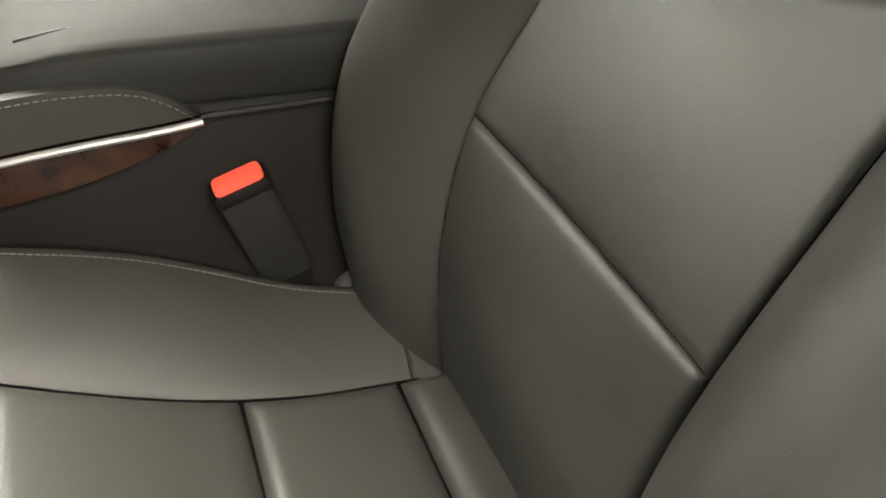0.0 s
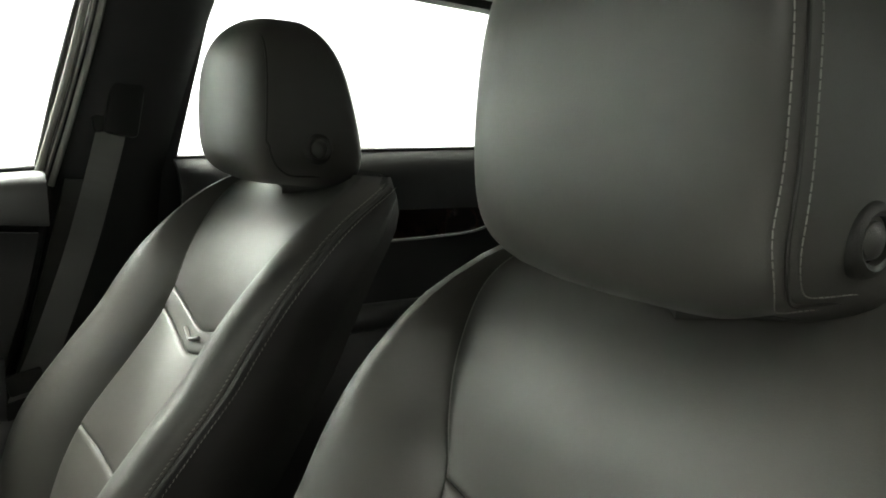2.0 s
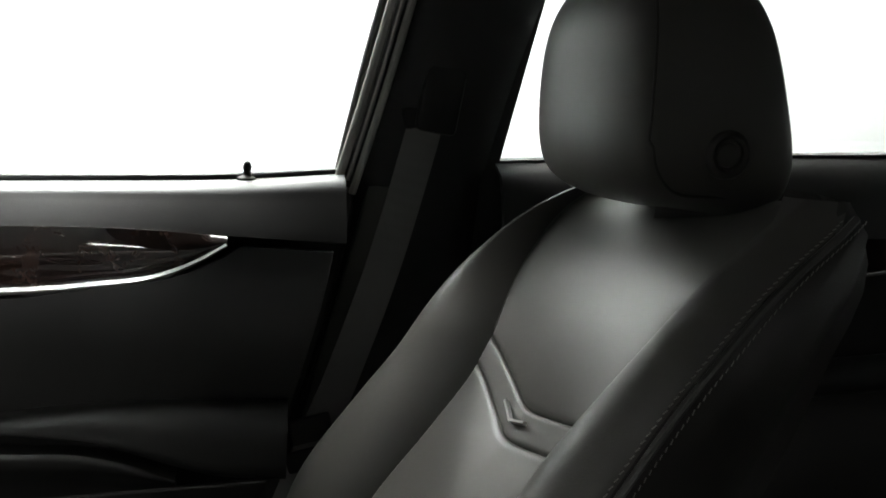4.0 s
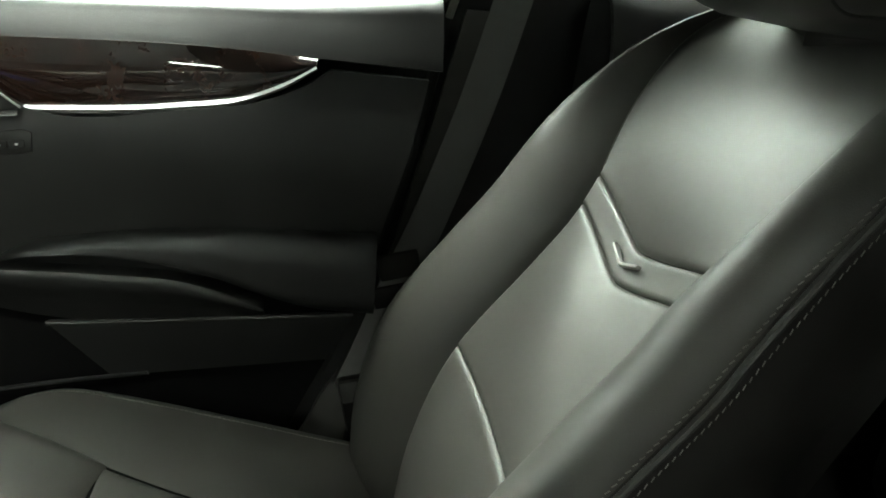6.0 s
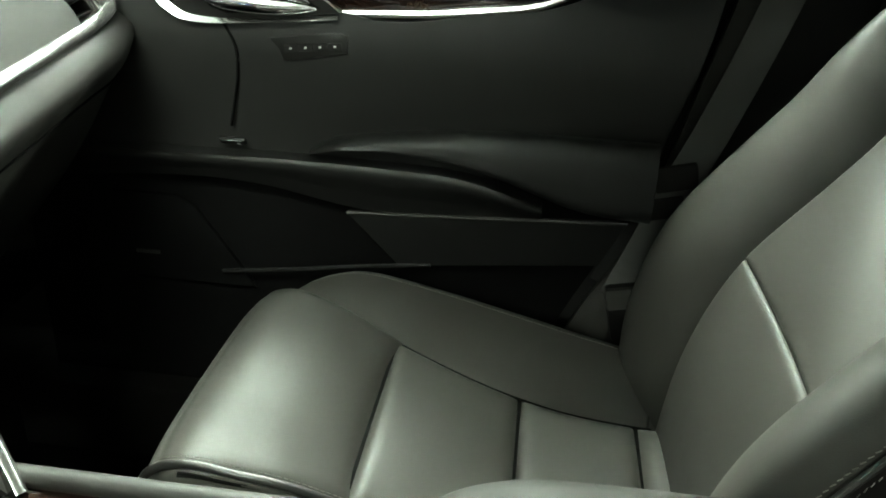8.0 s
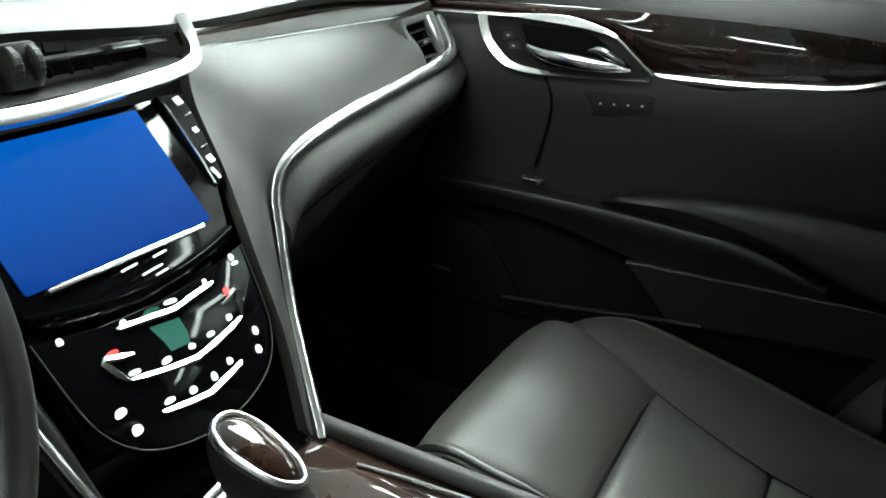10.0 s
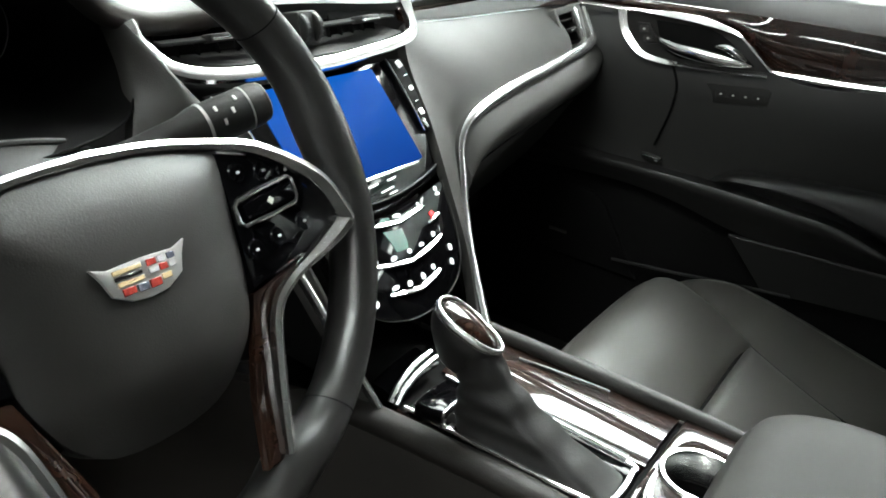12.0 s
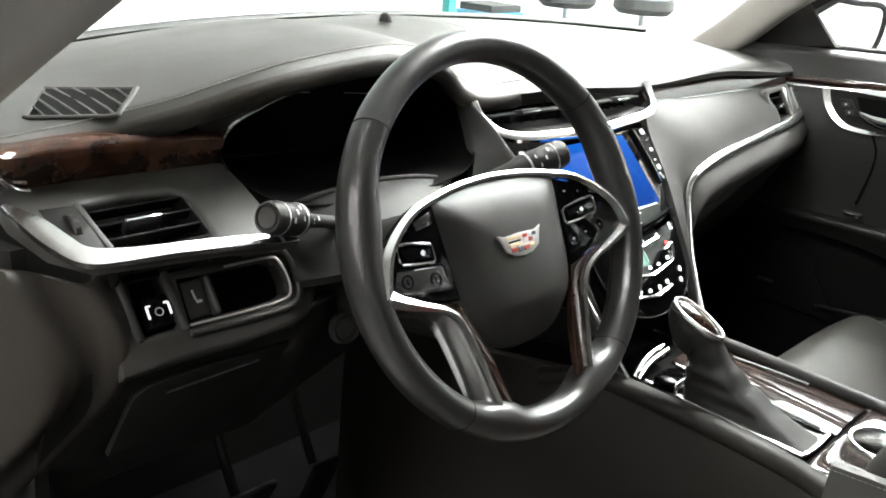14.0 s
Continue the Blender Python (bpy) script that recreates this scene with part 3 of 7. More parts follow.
HALF = ease([0.34, 0.50, 0.60, 0.77, 0.80, 0.83, 0.86, 0.90, 0.94, 0.985], [0.122, 0.130, 0.134, 0.136, 0.142, 0.161, 0.178, 0.193, 0.196, 0.160])
BACK_Y = ease([0.32, 0.40, 0.50, 0.60, 0.70, 0.76, 0.80, 0.88, 0.94, 0.985], [-0.080, -0.070, -0.066, -0.084, -0.135, -0.166, -0.180, -0.214, -0.252, -0.300])
BULGE = ease([0.32, 0.42, 0.55, 0.65, 0.76, 0.86, 0.94, 0.985], [0.030, 0.045, 0.060, 0.068, 0.066, 0.056, 0.034, 0.012])
DEPTH = ease([0.32, 0.45, 0.60, 0.75, 0.87, 0.94, 0.985], [0.150, 0.150, 0.145, 0.115, 0.100, 0.085, 0.035])
TOP = 0.985


def outer(z):
    base = ease([0.32, 0.42, 0.55, 0.68, 0.80], [0.232, 0.246, 0.252, 0.252, 0.250])(z)
    if z > 0.78:
        q = (z - 0.78) / (TOP - 0.78)
        base = 0.165 + (0.250 - 0.165) * math.sqrt(max(1 - q ** 2.2, 0))
        base = max(base, HALF(z) + 0.004)
    return base


def seat(name, cx, dy, tilt, head, cush_dy, label):
    """A front seat with its middle at cx, moved by dy and leaning back further by tilt per metre of height."""
    def w(s, y, z):
        return Vector((cx + s, y + dy - tilt * (z - 0.70), z))

    t = thing(name, label, "car seat", "front seats", at=(cx, 0.15 + dy, 0.07))
    # backrest: four pads between two bolsters
    normal = Vector((0, 0.86, 0.5))

    def pad(pname, low, high, plump=0.006, nu=41, nv=37, edge=0.010, depth=0.0052, plabel=""):
        def at(u, v):
            s1 = -math.cos(math.pi * u)
            v = 0.5 - 0.5 * math.cos(math.pi * v)
            z0, z1 = low(s1), high(s1)
            z = z0 + (z1 - z0) * v
            h = HALF(z)
            s = s1 * h
            e = min((1 - abs(s1)) * h, v * (z1 - z0), (1 - v) * (z1 - z0))
            d = depth * (tuck(e, edge * 0.62) - 1) + plump * (1 - s1 * s1) * 4 * v * (1 - v) - 0.012 * (1 - s1 * s1)
            return w(s, BACK_Y(z), z) + normal * d
        return part(pname, grid(at, nu, nv), LEATHER, t, plabel)

    def chev(z_edge, drop):
        return lambda s: z_edge - drop * (1 - math.sqrt(s * s + 0.012) / 1.006)

    arc = lambda s: 0.606 - 0.002 * (1 - s * s)
    pad("lumbar_pad", lambda s: 0.345, arc, 0.012, edge=0.013)
    pad("back_insert", arc, chev(0.768, 0.029), 0.006)
    pad("chevron_panel", chev(0.768, 0.029), chev(0.797, 0.029), 0.0, nu=41, nv=15, edge=0.007, depth=0.0050)
    pad("upper_pad", chev(0.797, 0.029), lambda s: TOP - 0.001, 0.016)
    def on_back(s, z, d):
        return w(s, BACK_Y(z), z) + normal * d
    # black tubes where the pads meet, deepening the shade of the creases
    for crease, sunk in ((arc, 0.0046), (chev(0.768, 0.029), 0.0047), (chev(0.797, 0.029), 0.0047)):
        run = []
        for i in range(41):
            s1 = -0.97 + 1.94 * i / 40
            z = crease(s1)
            run.append(on_back(s1 * HALF(z), z, -0.012 * (1 - s1 * s1) - sunk))
        part("seam", sweep(run, ring(0.0009, 0.0009, 6), normal), DEEP, t, "black tube for the shade in the crease between the pads")
    for sg in (1, -1):
        run = [on_back(sg * (HALF(z) + 0.0008), z, -0.0058) for z in (0.35 + 0.62 * i / 70 for i in range(71))]
        part("seam", sweep(run, ring(0.0011, 0.0011, 6), (1, 0, 0)), DEEP, t, "black tube for the shade in the crease beside the bolster")
    # chevron badge
    rail = [on_back(-0.030, 0.7635, -0.005), on_back(-0.015, 0.7595, -0.006), on_back(0.0, 0.7555, -0.006), on_back(0.015, 0.7595, -0.006), on_back(0.030, 0.7635, -0.005)]
    part("badge", sweep([rail[0], rail[1], rail[2], rail[3], rail[4]], [(-0.0018, -0.003), (0.0018, -0.003), (0.0012, 0.0014), (-0.0012, 0.0014)], normal), SILVER_PAINT, t, "small bright chrome chevron badge")
    for sg in (1, -1):
        sew = [on_back(sg * (HALF(z) - 0.0070), z, 0.0006) for z in (0.806 + 0.150 * i / 50 for i in range(51))]
        part("stitching", stitches(sew, (0, 0.0009, 0.0005), 0.0048), THREAD, t, "grey stitching beside the seam")
    # bolsters, wrapping from the seam of the pads round to the piping at the side
    for sg in (1, -1):
        def bolster(u, v):
            z = 0.325 + (TOP - 0.325) * v
            h, o, b = HALF(z), outer(z), BULGE(z)
            a = u * 1.0
            y0 = BACK_Y(z)
            if a < 0.62:
                k = a / 0.62
                s = h + (o - 0.030 - h) * k
                y = y0 - 0.012 + (b + 0.012) * math.sin(k * math.pi / 2) ** 0.75
            else:
                k = (a - 0.62) / 0.38
                s = o - 0.030 * (1 - math.sin(k * math.pi / 2)) if o - 0.030 > h else h + (o - h) * k
                y = y0 + b - (0.036) * (1 - math.cos(k * math.pi / 2))
            return w(sg * s, y, z)
        part("back_bolster", grid(bolster, 21, 41), LEATHER, t)

        def piping_at(v, k=0.0):
            z = 0.335 + (TOP - 0.345) * v
            return w(sg * (outer(z) + 0.001), BACK_Y(z) + BULGE(z) - 0.036 - k, z)
        pipe = [piping_at(i / 60, 0.004) for i in range(61)]
        part("piping", sweep(pipe, ring(0.0032, 0.0032, 8), (1, 0, 0)), LEATHER_SOFT, t, "dark leather piping")
        sew = join(stitches([piping_at(i / 80, -0.006) + Vector((-sg * 0.0012, 0, 0)) for i in range(81)], (sg * 0.0012, 0.0006, 0), slant=0.25),
                   stitches([piping_at(i / 80, 0.013) for i in range(81)], (sg * 0.0012, 0, 0), slant=-0.25))
        part("stitching", sew, THREAD, t, "grey double stitching")

    # shell: sides and back
    def shell(u, v):
        z = 0.325 + (TOP - 0.325) * v
        o, yb = outer(z), BACK_Y(z) - DEPTH(z)
        yp = BACK_Y(z) + BULGE(z) - 0.034
        if v > 0.999:
            yp = yb + 0.02
        ring_ = [(-o, yp), (-o - 0.002, (yp * 2 + yb) / 3), (-o + 0.004, (yp + 2 * yb) / 3), (-o + 0.022, yb + 0.006), (-o * 0.6, yb - 0.010), (0, yb - 0.014),
                 (o * 0.6, yb - 0.010), (o - 0.022, yb + 0.006), (o - 0.004, (yp + 2 * yb) / 3), (o + 0.002, (yp * 2 + yb) / 3), (o, yp)]
        k = u * (len(ring_) - 1)
        i = min(int(k), len(ring_) - 2)
        f = k - i
        s = ring_[i][0] * (1 - f) + ring_[i + 1][0] * f
        y = ring_[i][1] * (1 - f) + ring_[i + 1][1] * f
        return w(s, y, z)
    part("back_shell", grid(shell, 41, 33), SHELL_LEATHER, t, "dark leather side and back cover")
    # headrest
    hx = cx + (-0.002 if cx < 0 else 0.0)
    hy, hz, hh, hw = head

    def bulk_at(zz):
        q = abs(2 * zz - 1)
        return max(1 - q ** (3.6 if zz > 0.5 else 6.5), 0) ** 0.42

    def back_at(zz):
        return 0.152 - 0.072 * max(zz - 0.25, 0) ** 1.2

    def side_x(y, zz):
        b = bulk_at(zz)
        py = min(abs((y - hy - 0.010 * math.sin(zz * math.pi) + back_at(zz) / 2) / (back_at(zz) / 2 * b)), 0.985)
        corner = 10.0 if y > hy + 0.010 * math.sin(zz * math.pi) - back_at(zz) / 2 else 6.06
        return hw * (1 - 0.16 * max(zz - 0.35, 0) ** 1.2) * b * (1 - py ** corner) ** (1 / corner)

    def cushion(u, v):
        a = 2 * math.pi * u
        zz = v
        bulk = bulk_at(zz)
        c, s_ = math.cos(a), math.sin(a)
        power = 0.20 if s_ > 0 else 0.33
        px = math.copysign(abs(c) ** power, c)
        py = math.copysign(abs(s_) ** power, s_)
        half_w = hw * (1 - 0.16 * max(zz - 0.35, 0) ** 1.2) * bulk
        back = back_at(zz)
        mid = -back / 2
        fwd = 0.010 * math.sin(zz * math.pi)
        front_bow = 0.016 * (1 - px * px) if py > 0 else 0.0
        y = hy + mid + py * (back / 2) * bulk + (fwd + front_bow * bulk if py > 0 else 0)
        z = hz + hh * zz - 0.012 * (py < 0) * abs(py) * (1 - zz)
        return Vector((hx + px * half_w, y, z))
    hr = part("headrest", grid(cushion, 112, 37, closed_u=True), LEATHER, t, "padded leather headrest", 60)
    for sg in (1, -1):
        xs = hx + sg * (hw + 0.0005)
        bm_at = Matrix.Translation((xs - sg * 0.0045, hy - 0.076, hz + 0.054)) @ Euler((0, sg * math.pi / 2, 0)).to_matrix().to_4x4()
        bt = part("button", moved(lathe([(0.0, 0.0075), (0.006, 0.0070), (0.0095, 0.0050), (0.0105, 0.0020)], 28), bm_at), LEATHER_SOFT, hr, "round dark grey headrest button")
        part("button_ring", moved(lathe([(0.0118, 0.0015), (0.0125, 0.0062), (0.0150, 0.0078), (0.0180, 0.0066), (0.0200, 0.0035), (0.0205, -0.002)], 32), bm_at), DARK_TRIM, bt, "dark ring round the button")
        part("button_gap", moved(lathe([(0.0, 0.0016), (0.0122, 0.0016)], 28), bm_at), DEEP, bt)
        for off in (0.002, 0.011, 0.020):
            if cx > 0 and off != 0.011:
                continue
            run = []
            r = 0.054 - off
            low = 0.012 + off * 0.6
            for i in range(40):
                run.append((hy - off, hz + hh * 0.90 + (low + r - hh * 0.90) * i / 39))
            if cx > 0:
                run = [(y + 0.004, z) for y, z in run]
            for i in range(1, 13):
                a = math.pi / 2 * i / 12
                run.append((hy - off - r * (1 - math.cos(a)), hz + low + r * (1 - math.sin(a))))
            for i in range(1, 12):
                run.append((hy - off - r - 0.075 * i / 11, hz + low))
            run = [Vector((hx + sg * (side_x(y, (z - hz) / hh) + 0.0005), y, z)) for y, z in run]
            if off == 0.011:
                part("seam", sweep(run, ring(0.0014, 0.0010, 6), (sg, 0, 0)), DARK_TRIM, hr, "dark seam groove")
            else:
                part("stitching", stitches(run, (sg * 0.0008, 0.0004, 0), 0.0050), THREAD, hr, "grey stitching")
    for sg in (1, -1):
        part("headrest_post", tube([(hx + sg * 0.06, hy - 0.115, hz + 0.03), (hx + sg * 0.06, hy - 0.130, hz - 0.03), (hx + sg * 0.06, hy - 0.142, hz - 0.08)], 0.006, 8, 10), STEEL, t, "steel headrest post")
    # cushion: three pads between two bolsters
    CUSH_Z = ease([-0.10, 0.0, 0.08, 0.156, 0.30, 0.38, 0.45, 0.485], [0.388, 0.386, 0.393, 0.410, 0.460, 0.490, 0.500, 0.482])
    CUSH_H = ease([-0.10, 0.02, 0.156, 0.30, 0.40, 0.47], [0.124, 0.126, 0.126, 0.140, 0.162, 0.172])

    def c(s, y, z):
        return Vector((cx + s, y + cush_dy, z))

    def seat_pad(pname, y0, y1, plump, front=False):
        def at(u, v):
            s1 = -math.cos(math.pi * u)
            v = 0.5 - 0.5 * math.cos(math.pi * v)
            y = y0 + (y1 - y0) * v
            s = s1 * CUSH_H(y)
            e = min((1 - abs(s1)) * CUSH_H(y), v * (y1 - y0), 1.0 if front else (1 - v) * (y1 - y0))
            z = CUSH_Z(y) + 0.015 * (tuck(e, 0.02) - 1) + plump * (1 - s1 * s1) * 4 * v * (1 - v)
            return c(s, y, z)
        return part(pname, grid(at, 33, 29), LEATHER, t)

    mid_seam = 0.137 if cx < 0 else 0.150
    seat_pad("rear_band", -0.10, 0.013, 0.002)
    seat_pad("rear_seat_pad", 0.013, mid_seam, 0.004)
    seat_pad("middle_seat_pad", mid_seam, 0.300, 0.008)

    def front_pad(u, v):
        s1 = -math.cos(math.pi * u)
        if v < 0.6:
            k = v / 0.6
            y = 0.300 + 0.165 * k
            z = CUSH_Z(y)
            e = min((1 - abs(s1)) * CUSH_H(y), k * 0.165)
            z += 0.015 * (tuck(e, 0.02) - 1) + 0.008 * (1 - s1 * s1) * math.sin(k * math.pi)
        else:
            k = (v - 0.6) / 0.4
            y = 0.465 + 0.035 * math.sin(k * math.pi / 2) - 0.02 * k * k
            z = CUSH_Z(0.465) - 0.11 * (1 - math.cos(k * math.pi / 2)) - 0.005
            z += 0.015 * (tuck((1 - abs(s1)) * 0.17, 0.02) - 1)
        return c(s1 * CUSH_H(min(y, 0.47)), y - 0.012 * s1 ** 4, z)
    part("front_seat_pad", grid(front_pad, 33, 45), LEATHER, t)
    for sg in (1, -1):
        low_back = (0.006, 0.019) if cx < 0 and sg > 0 else (0.018, 0.040)
        def cb(u, v):
            y = -0.10 + 0.565 * v
            h = CUSH_H(y) - 0.002
            o = ease([-0.10, 0.05, 0.25, 0.40, 0.465], [0.225, 0.250, 0.256, 0.238, 0.185])(y)
            lift = ease([-0.10, 0.05, 0.20, 0.30, 0.42, 0.465], [low_back[0], low_back[1], 0.046 if cx < 0 else 0.038, 0.036 if cx < 0 else 0.024 if sg > 0 else -0.010, 0.000 if cx < 0 else -0.014 if sg > 0 else -0.050, -0.040 if cx < 0 or sg > 0 else -0.08])(y)
            z0 = CUSH_Z(y)
            if u < 0.65:
                k = u / 0.65
                s = h + (max(o - 0.022, h) - h) * k
                z = z0 - 0.016 + (lift + 0.016) * math.sin(k * math.pi / 2) ** 0.8
            else:
                k = (u - 0.65) / 0.35
                s = max(o - 0.022, h) + 0.022 * math.sin(k * math.pi / 2) + 0.004 * k
                z = z0 + lift - 0.125 * (1 - math.cos(k * math.pi / 2))
            return c(sg * s, y, z)
        part("seat_bolster", grid(cb, 23, 37), LEATHER, t)
        edge = [cb(0.60, 0.07 + 0.83 * i / 49) for i in range(50)]
        edge_low = [cb(0.74, 0.07 + 0.83 * i / 49) for i in range(50)]
        part("stitching", join(stitches(edge, (sg * 0.0004, 0, 0.0008), 0.0055), stitches(edge_low, (sg * 0.0008, 0, 0.0006), 0.0055)), THREAD, t, "grey double stitching")
        # a black tube in the groove deepens its shade
        groove = [c(sg * (CUSH_H(y) - 0.0005), y, CUSH_Z(y) - 0.0085) for y in (-0.005 + 0.44 * i / 40 for i in range(41))]
        part("seam", tube(groove, 0.0026 if cx > 0 else 0.0014, 40, 6), DEEP, t, "black tube for the shade in the seam beside the bolster")
        joint = [cb(0.02 + 0.90 * k / 11, (-0.002 - 0.010 * k / 11 + 0.10) / 0.565) + Vector((0, 0.0004, 0.0004)) for k in range(12)]
        part("seam", tube(joint, 0.0020, 20, 6), DARK_TRIM, t, "dark seam across the bolster")
        if cx < 0 or sg > 0:
            continue
        bead = spline([c(s, y, z) for s, y, z in ((-0.148, 0.272, 0.459), (-0.155, 0.281, 0.466), (-0.161, 0.340, 0.489), (-0.163, 0.387, 0.498), (-0.163, 0.421, 0.503), (-0.163, 0.447, 0.499), (-0.163, 0.464, 0.488), (-0.161, 0.473, 0.470))], 60)
        part("piping", sweep(bead, ring(0.0042, 0.0042, 10), (1, 0, 0)), RIM_LEATHER, t, "black piping")
        part("stitching", stitches([p + Vector((0.0035, 0, 0.0046)) for p in bead[4:50]], (0, 0, 0.0008), 0.0055), THREAD, t, "grey stitching")
    # black tubes across the cushion deepen the shade between its pads
    for y in (0.013, mid_seam, 0.300):
        line = [c(k * CUSH_H(y) / 8, y, CUSH_Z(y) - 0.0115 + 0.002 * (k / 8) ** 2) for k in range(-8, 9)]
        part("seam", tube(line, 0.0032 if cx > 0 else 0.0016, 30, 6), DEEP, t, "black tube for the shade in the seam between the pads")
    # base
    def base(u, v):
        a = u * 2 * math.pi
        px = math.copysign(abs(math.cos(a)) ** 0.3, math.cos(a))
        py = math.copysign(abs(math.sin(a)) ** 0.3, math.sin(a))
        z = [0.10, 0.12, 0.26, 0.33, 0.37][min(int(v * 4 + 0.5), 4)]
        k = [0.80, 0.84, 0.95, 0.96, 0.93][min(int(v * 4 + 0.5), 4)]
        return c(px * 0.235 * k, 0.17 + py * 0.27 * k, z)
    part("seat_base", grid(base, 40, 5, closed_u=True), PLASTIC, t, "black plastic seat base")
    for sg in (1, -1):
        part("seat_rail", moved(rounded(0.04, 0.52, 0.05, 0.006), Matrix.Translation((cx + sg * 0.17, 0.17 + dy, 0.092))), STEEL, t, "steel floor rail")
    return t


seat("driver_seat", -0.375, 0.0, 0.0, (-0.171, 0.955, 0.246, 0.118), -0.048, "dark grey leather driver's seat with chevron badge and headrest")
seat("passenger_seat", 0.375, 0.012, 0.20, (-0.218, 0.960, 0.220, 0.114), 0.012, "dark grey leather passenger seat with chevron badge and headrest")

# Seat-belt buckles on the inner sides of the seats.
def buckle(x, y, z, m, label):
    t = thing("seat_belt_buckle", label, "belt buckle", "seat belt buckles", at=(x, y, z))
    part("body", moved(rounded(0.024, 0.046, 0.11, 0.006), m @ Matrix.Translation((0, 0, -0.057))), DARK_TRIM, t)
    part("collar", moved(rounded(0.0255, 0.0475, 0.014, 0.004), m @ Matrix.Translation((0, 0, -0.006))), PLASTIC, t, "black collar round the button")
    part("release_button", moved(rounded(0.020, 0.040, 0.012, 0.004), m @ Matrix.Translation((0, 0, 0.0))), RED_GLOW, t, "red release button, its highlight given as a glow")
    part("stalk", moved(rounded(0.020, 0.040, 0.18, 0.006), m @ Matrix.Translation((0, 0, -0.16))), PLASTIC, t)


buckle(-0.142, 0.061, 0.521, frame_at((-0.142, 0.061, 0.521), (1, 0.05, 0.13), (-0.05, 0.93, -0.33)), "black belt buckle with a red button beside the driver's seat")
# recliner cover low on the driver's seat
cover = thing("recliner_cover", "dark plastic recliner cover beside the seat", "seat trim", at=(-0.132, -0.05, 0.37))
part("shell", moved(rounded(0.030, 0.060, 0.050, 0.014, 4), pose(-0.130, -0.046, 0.392, -24, 0, 0)), LEATHER_SOFT, cover)
# A silver strip stands in for the highlight along the cover's edge.
part("edge_line", moved(rounded(0.003, 0.040, 0.004, 0.001, 2), pose(-0.1455, -0.046, 0.4155, -24, 0, 0)), SILVER_PAINT, cover, "silver line painted as the edge's highlight")

# ---- dashboard ----
dash = thing("dashboard", "grey leather dashboard with burl wood, chrome and blue screen", "dashboard", at=(0, 0.9, 0.5))
EDGE_X = [-0.735, -0.62, -0.568, -0.51, -0.414, -0.326, -0.257, -0.205, -0.17, -0.08, 0.0, 0.18, 0.46, 0.64, 0.71]
edge_y = ease(EDGE_X, [0.735, 0.742, 0.722, 0.705, 0.700, 0.700, 0.708, 0.728, 0.735, 0.733, 0.732, 0.736, 0.745, 0.735, 0.740])
edge_z = ease(EDGE_X, [0.884, 0.894, 0.908, 0.927, 0.943, 0.947, 0.931, 0.898, 0.886, 0.884, 0.883, 0.872, 0.876, 0.866, 0.862])


def top_pad(u, v):
    x = -0.735 + 1.445 * u
    y0, z0 = edge_y(x), edge_z(x)
    y1, z1 = 1.245 - 0.30 * x * x, 0.905 - 0.05 * x * x
    k = v ** 1.0
    z = z0 + (z1 - z0) * k + (0.035 - 0.044 * abs(x) if abs(x) < 0.70 else 0.0042) * math.sin(math.pi * k) ** 0.8
    return Vector((x, y0 + (y1 - y0) * k, z - 0.010 * (1 - tuck(k * 0.5, 0.02)) + 0.007))


part("top_pad", slab(top_pad, 90, 40, 0.010, (0, 0.5, -1)), TOP_LEATHER, dash, "grey leather dashboard top")
roll = [top_pad(0.002 + 0.44 * i / 90, 0.0) + Vector((0, 0.006, -0.0075)) for i in range(91)]
part("pad_roll", sweep(roll, ring(0.0095, 0.0110, 14), (0, 0, 1)), END_LEATHER, dash, "rolled dark leather edge of the dashboard top")
sew = [top_pad(0.005 + 0.46 * i / 120, 0.026) for i in range(121)]
part("stitching", stitches(sew, (0, 0, 0.0008), 0.0050), THREAD, dash, "pale grey stitching along the dashboard edge")
sew = [top_pad(0.515, 0.05 + 0.5 * i / 50) for i in range(51)]
part("stitching", stitches(sew, (0, 0, 0.0012), 0.0065), THREAD, dash, "pale grey stitching across the dashboard")
far = [top_pad(i / 40, 0.985) + Vector((0, 0, 0.006)) for i in range(41)]
part("windscreen_base", sweep(far, ring(0.012, 0.006, 8), (0, 0, 1)), RUBBER, dash, "black band at the foot of the windscreen")
part("light_sensor", moved(lathe([(0, 0.008), (0.004, 0.0075), (0.007, 0.004), (0.009, 0.0), (0.010, -0.006)]), Matrix.Translation((-0.085, 1.02, 0.942))), PLASTIC, dash, "small black dome sensor")

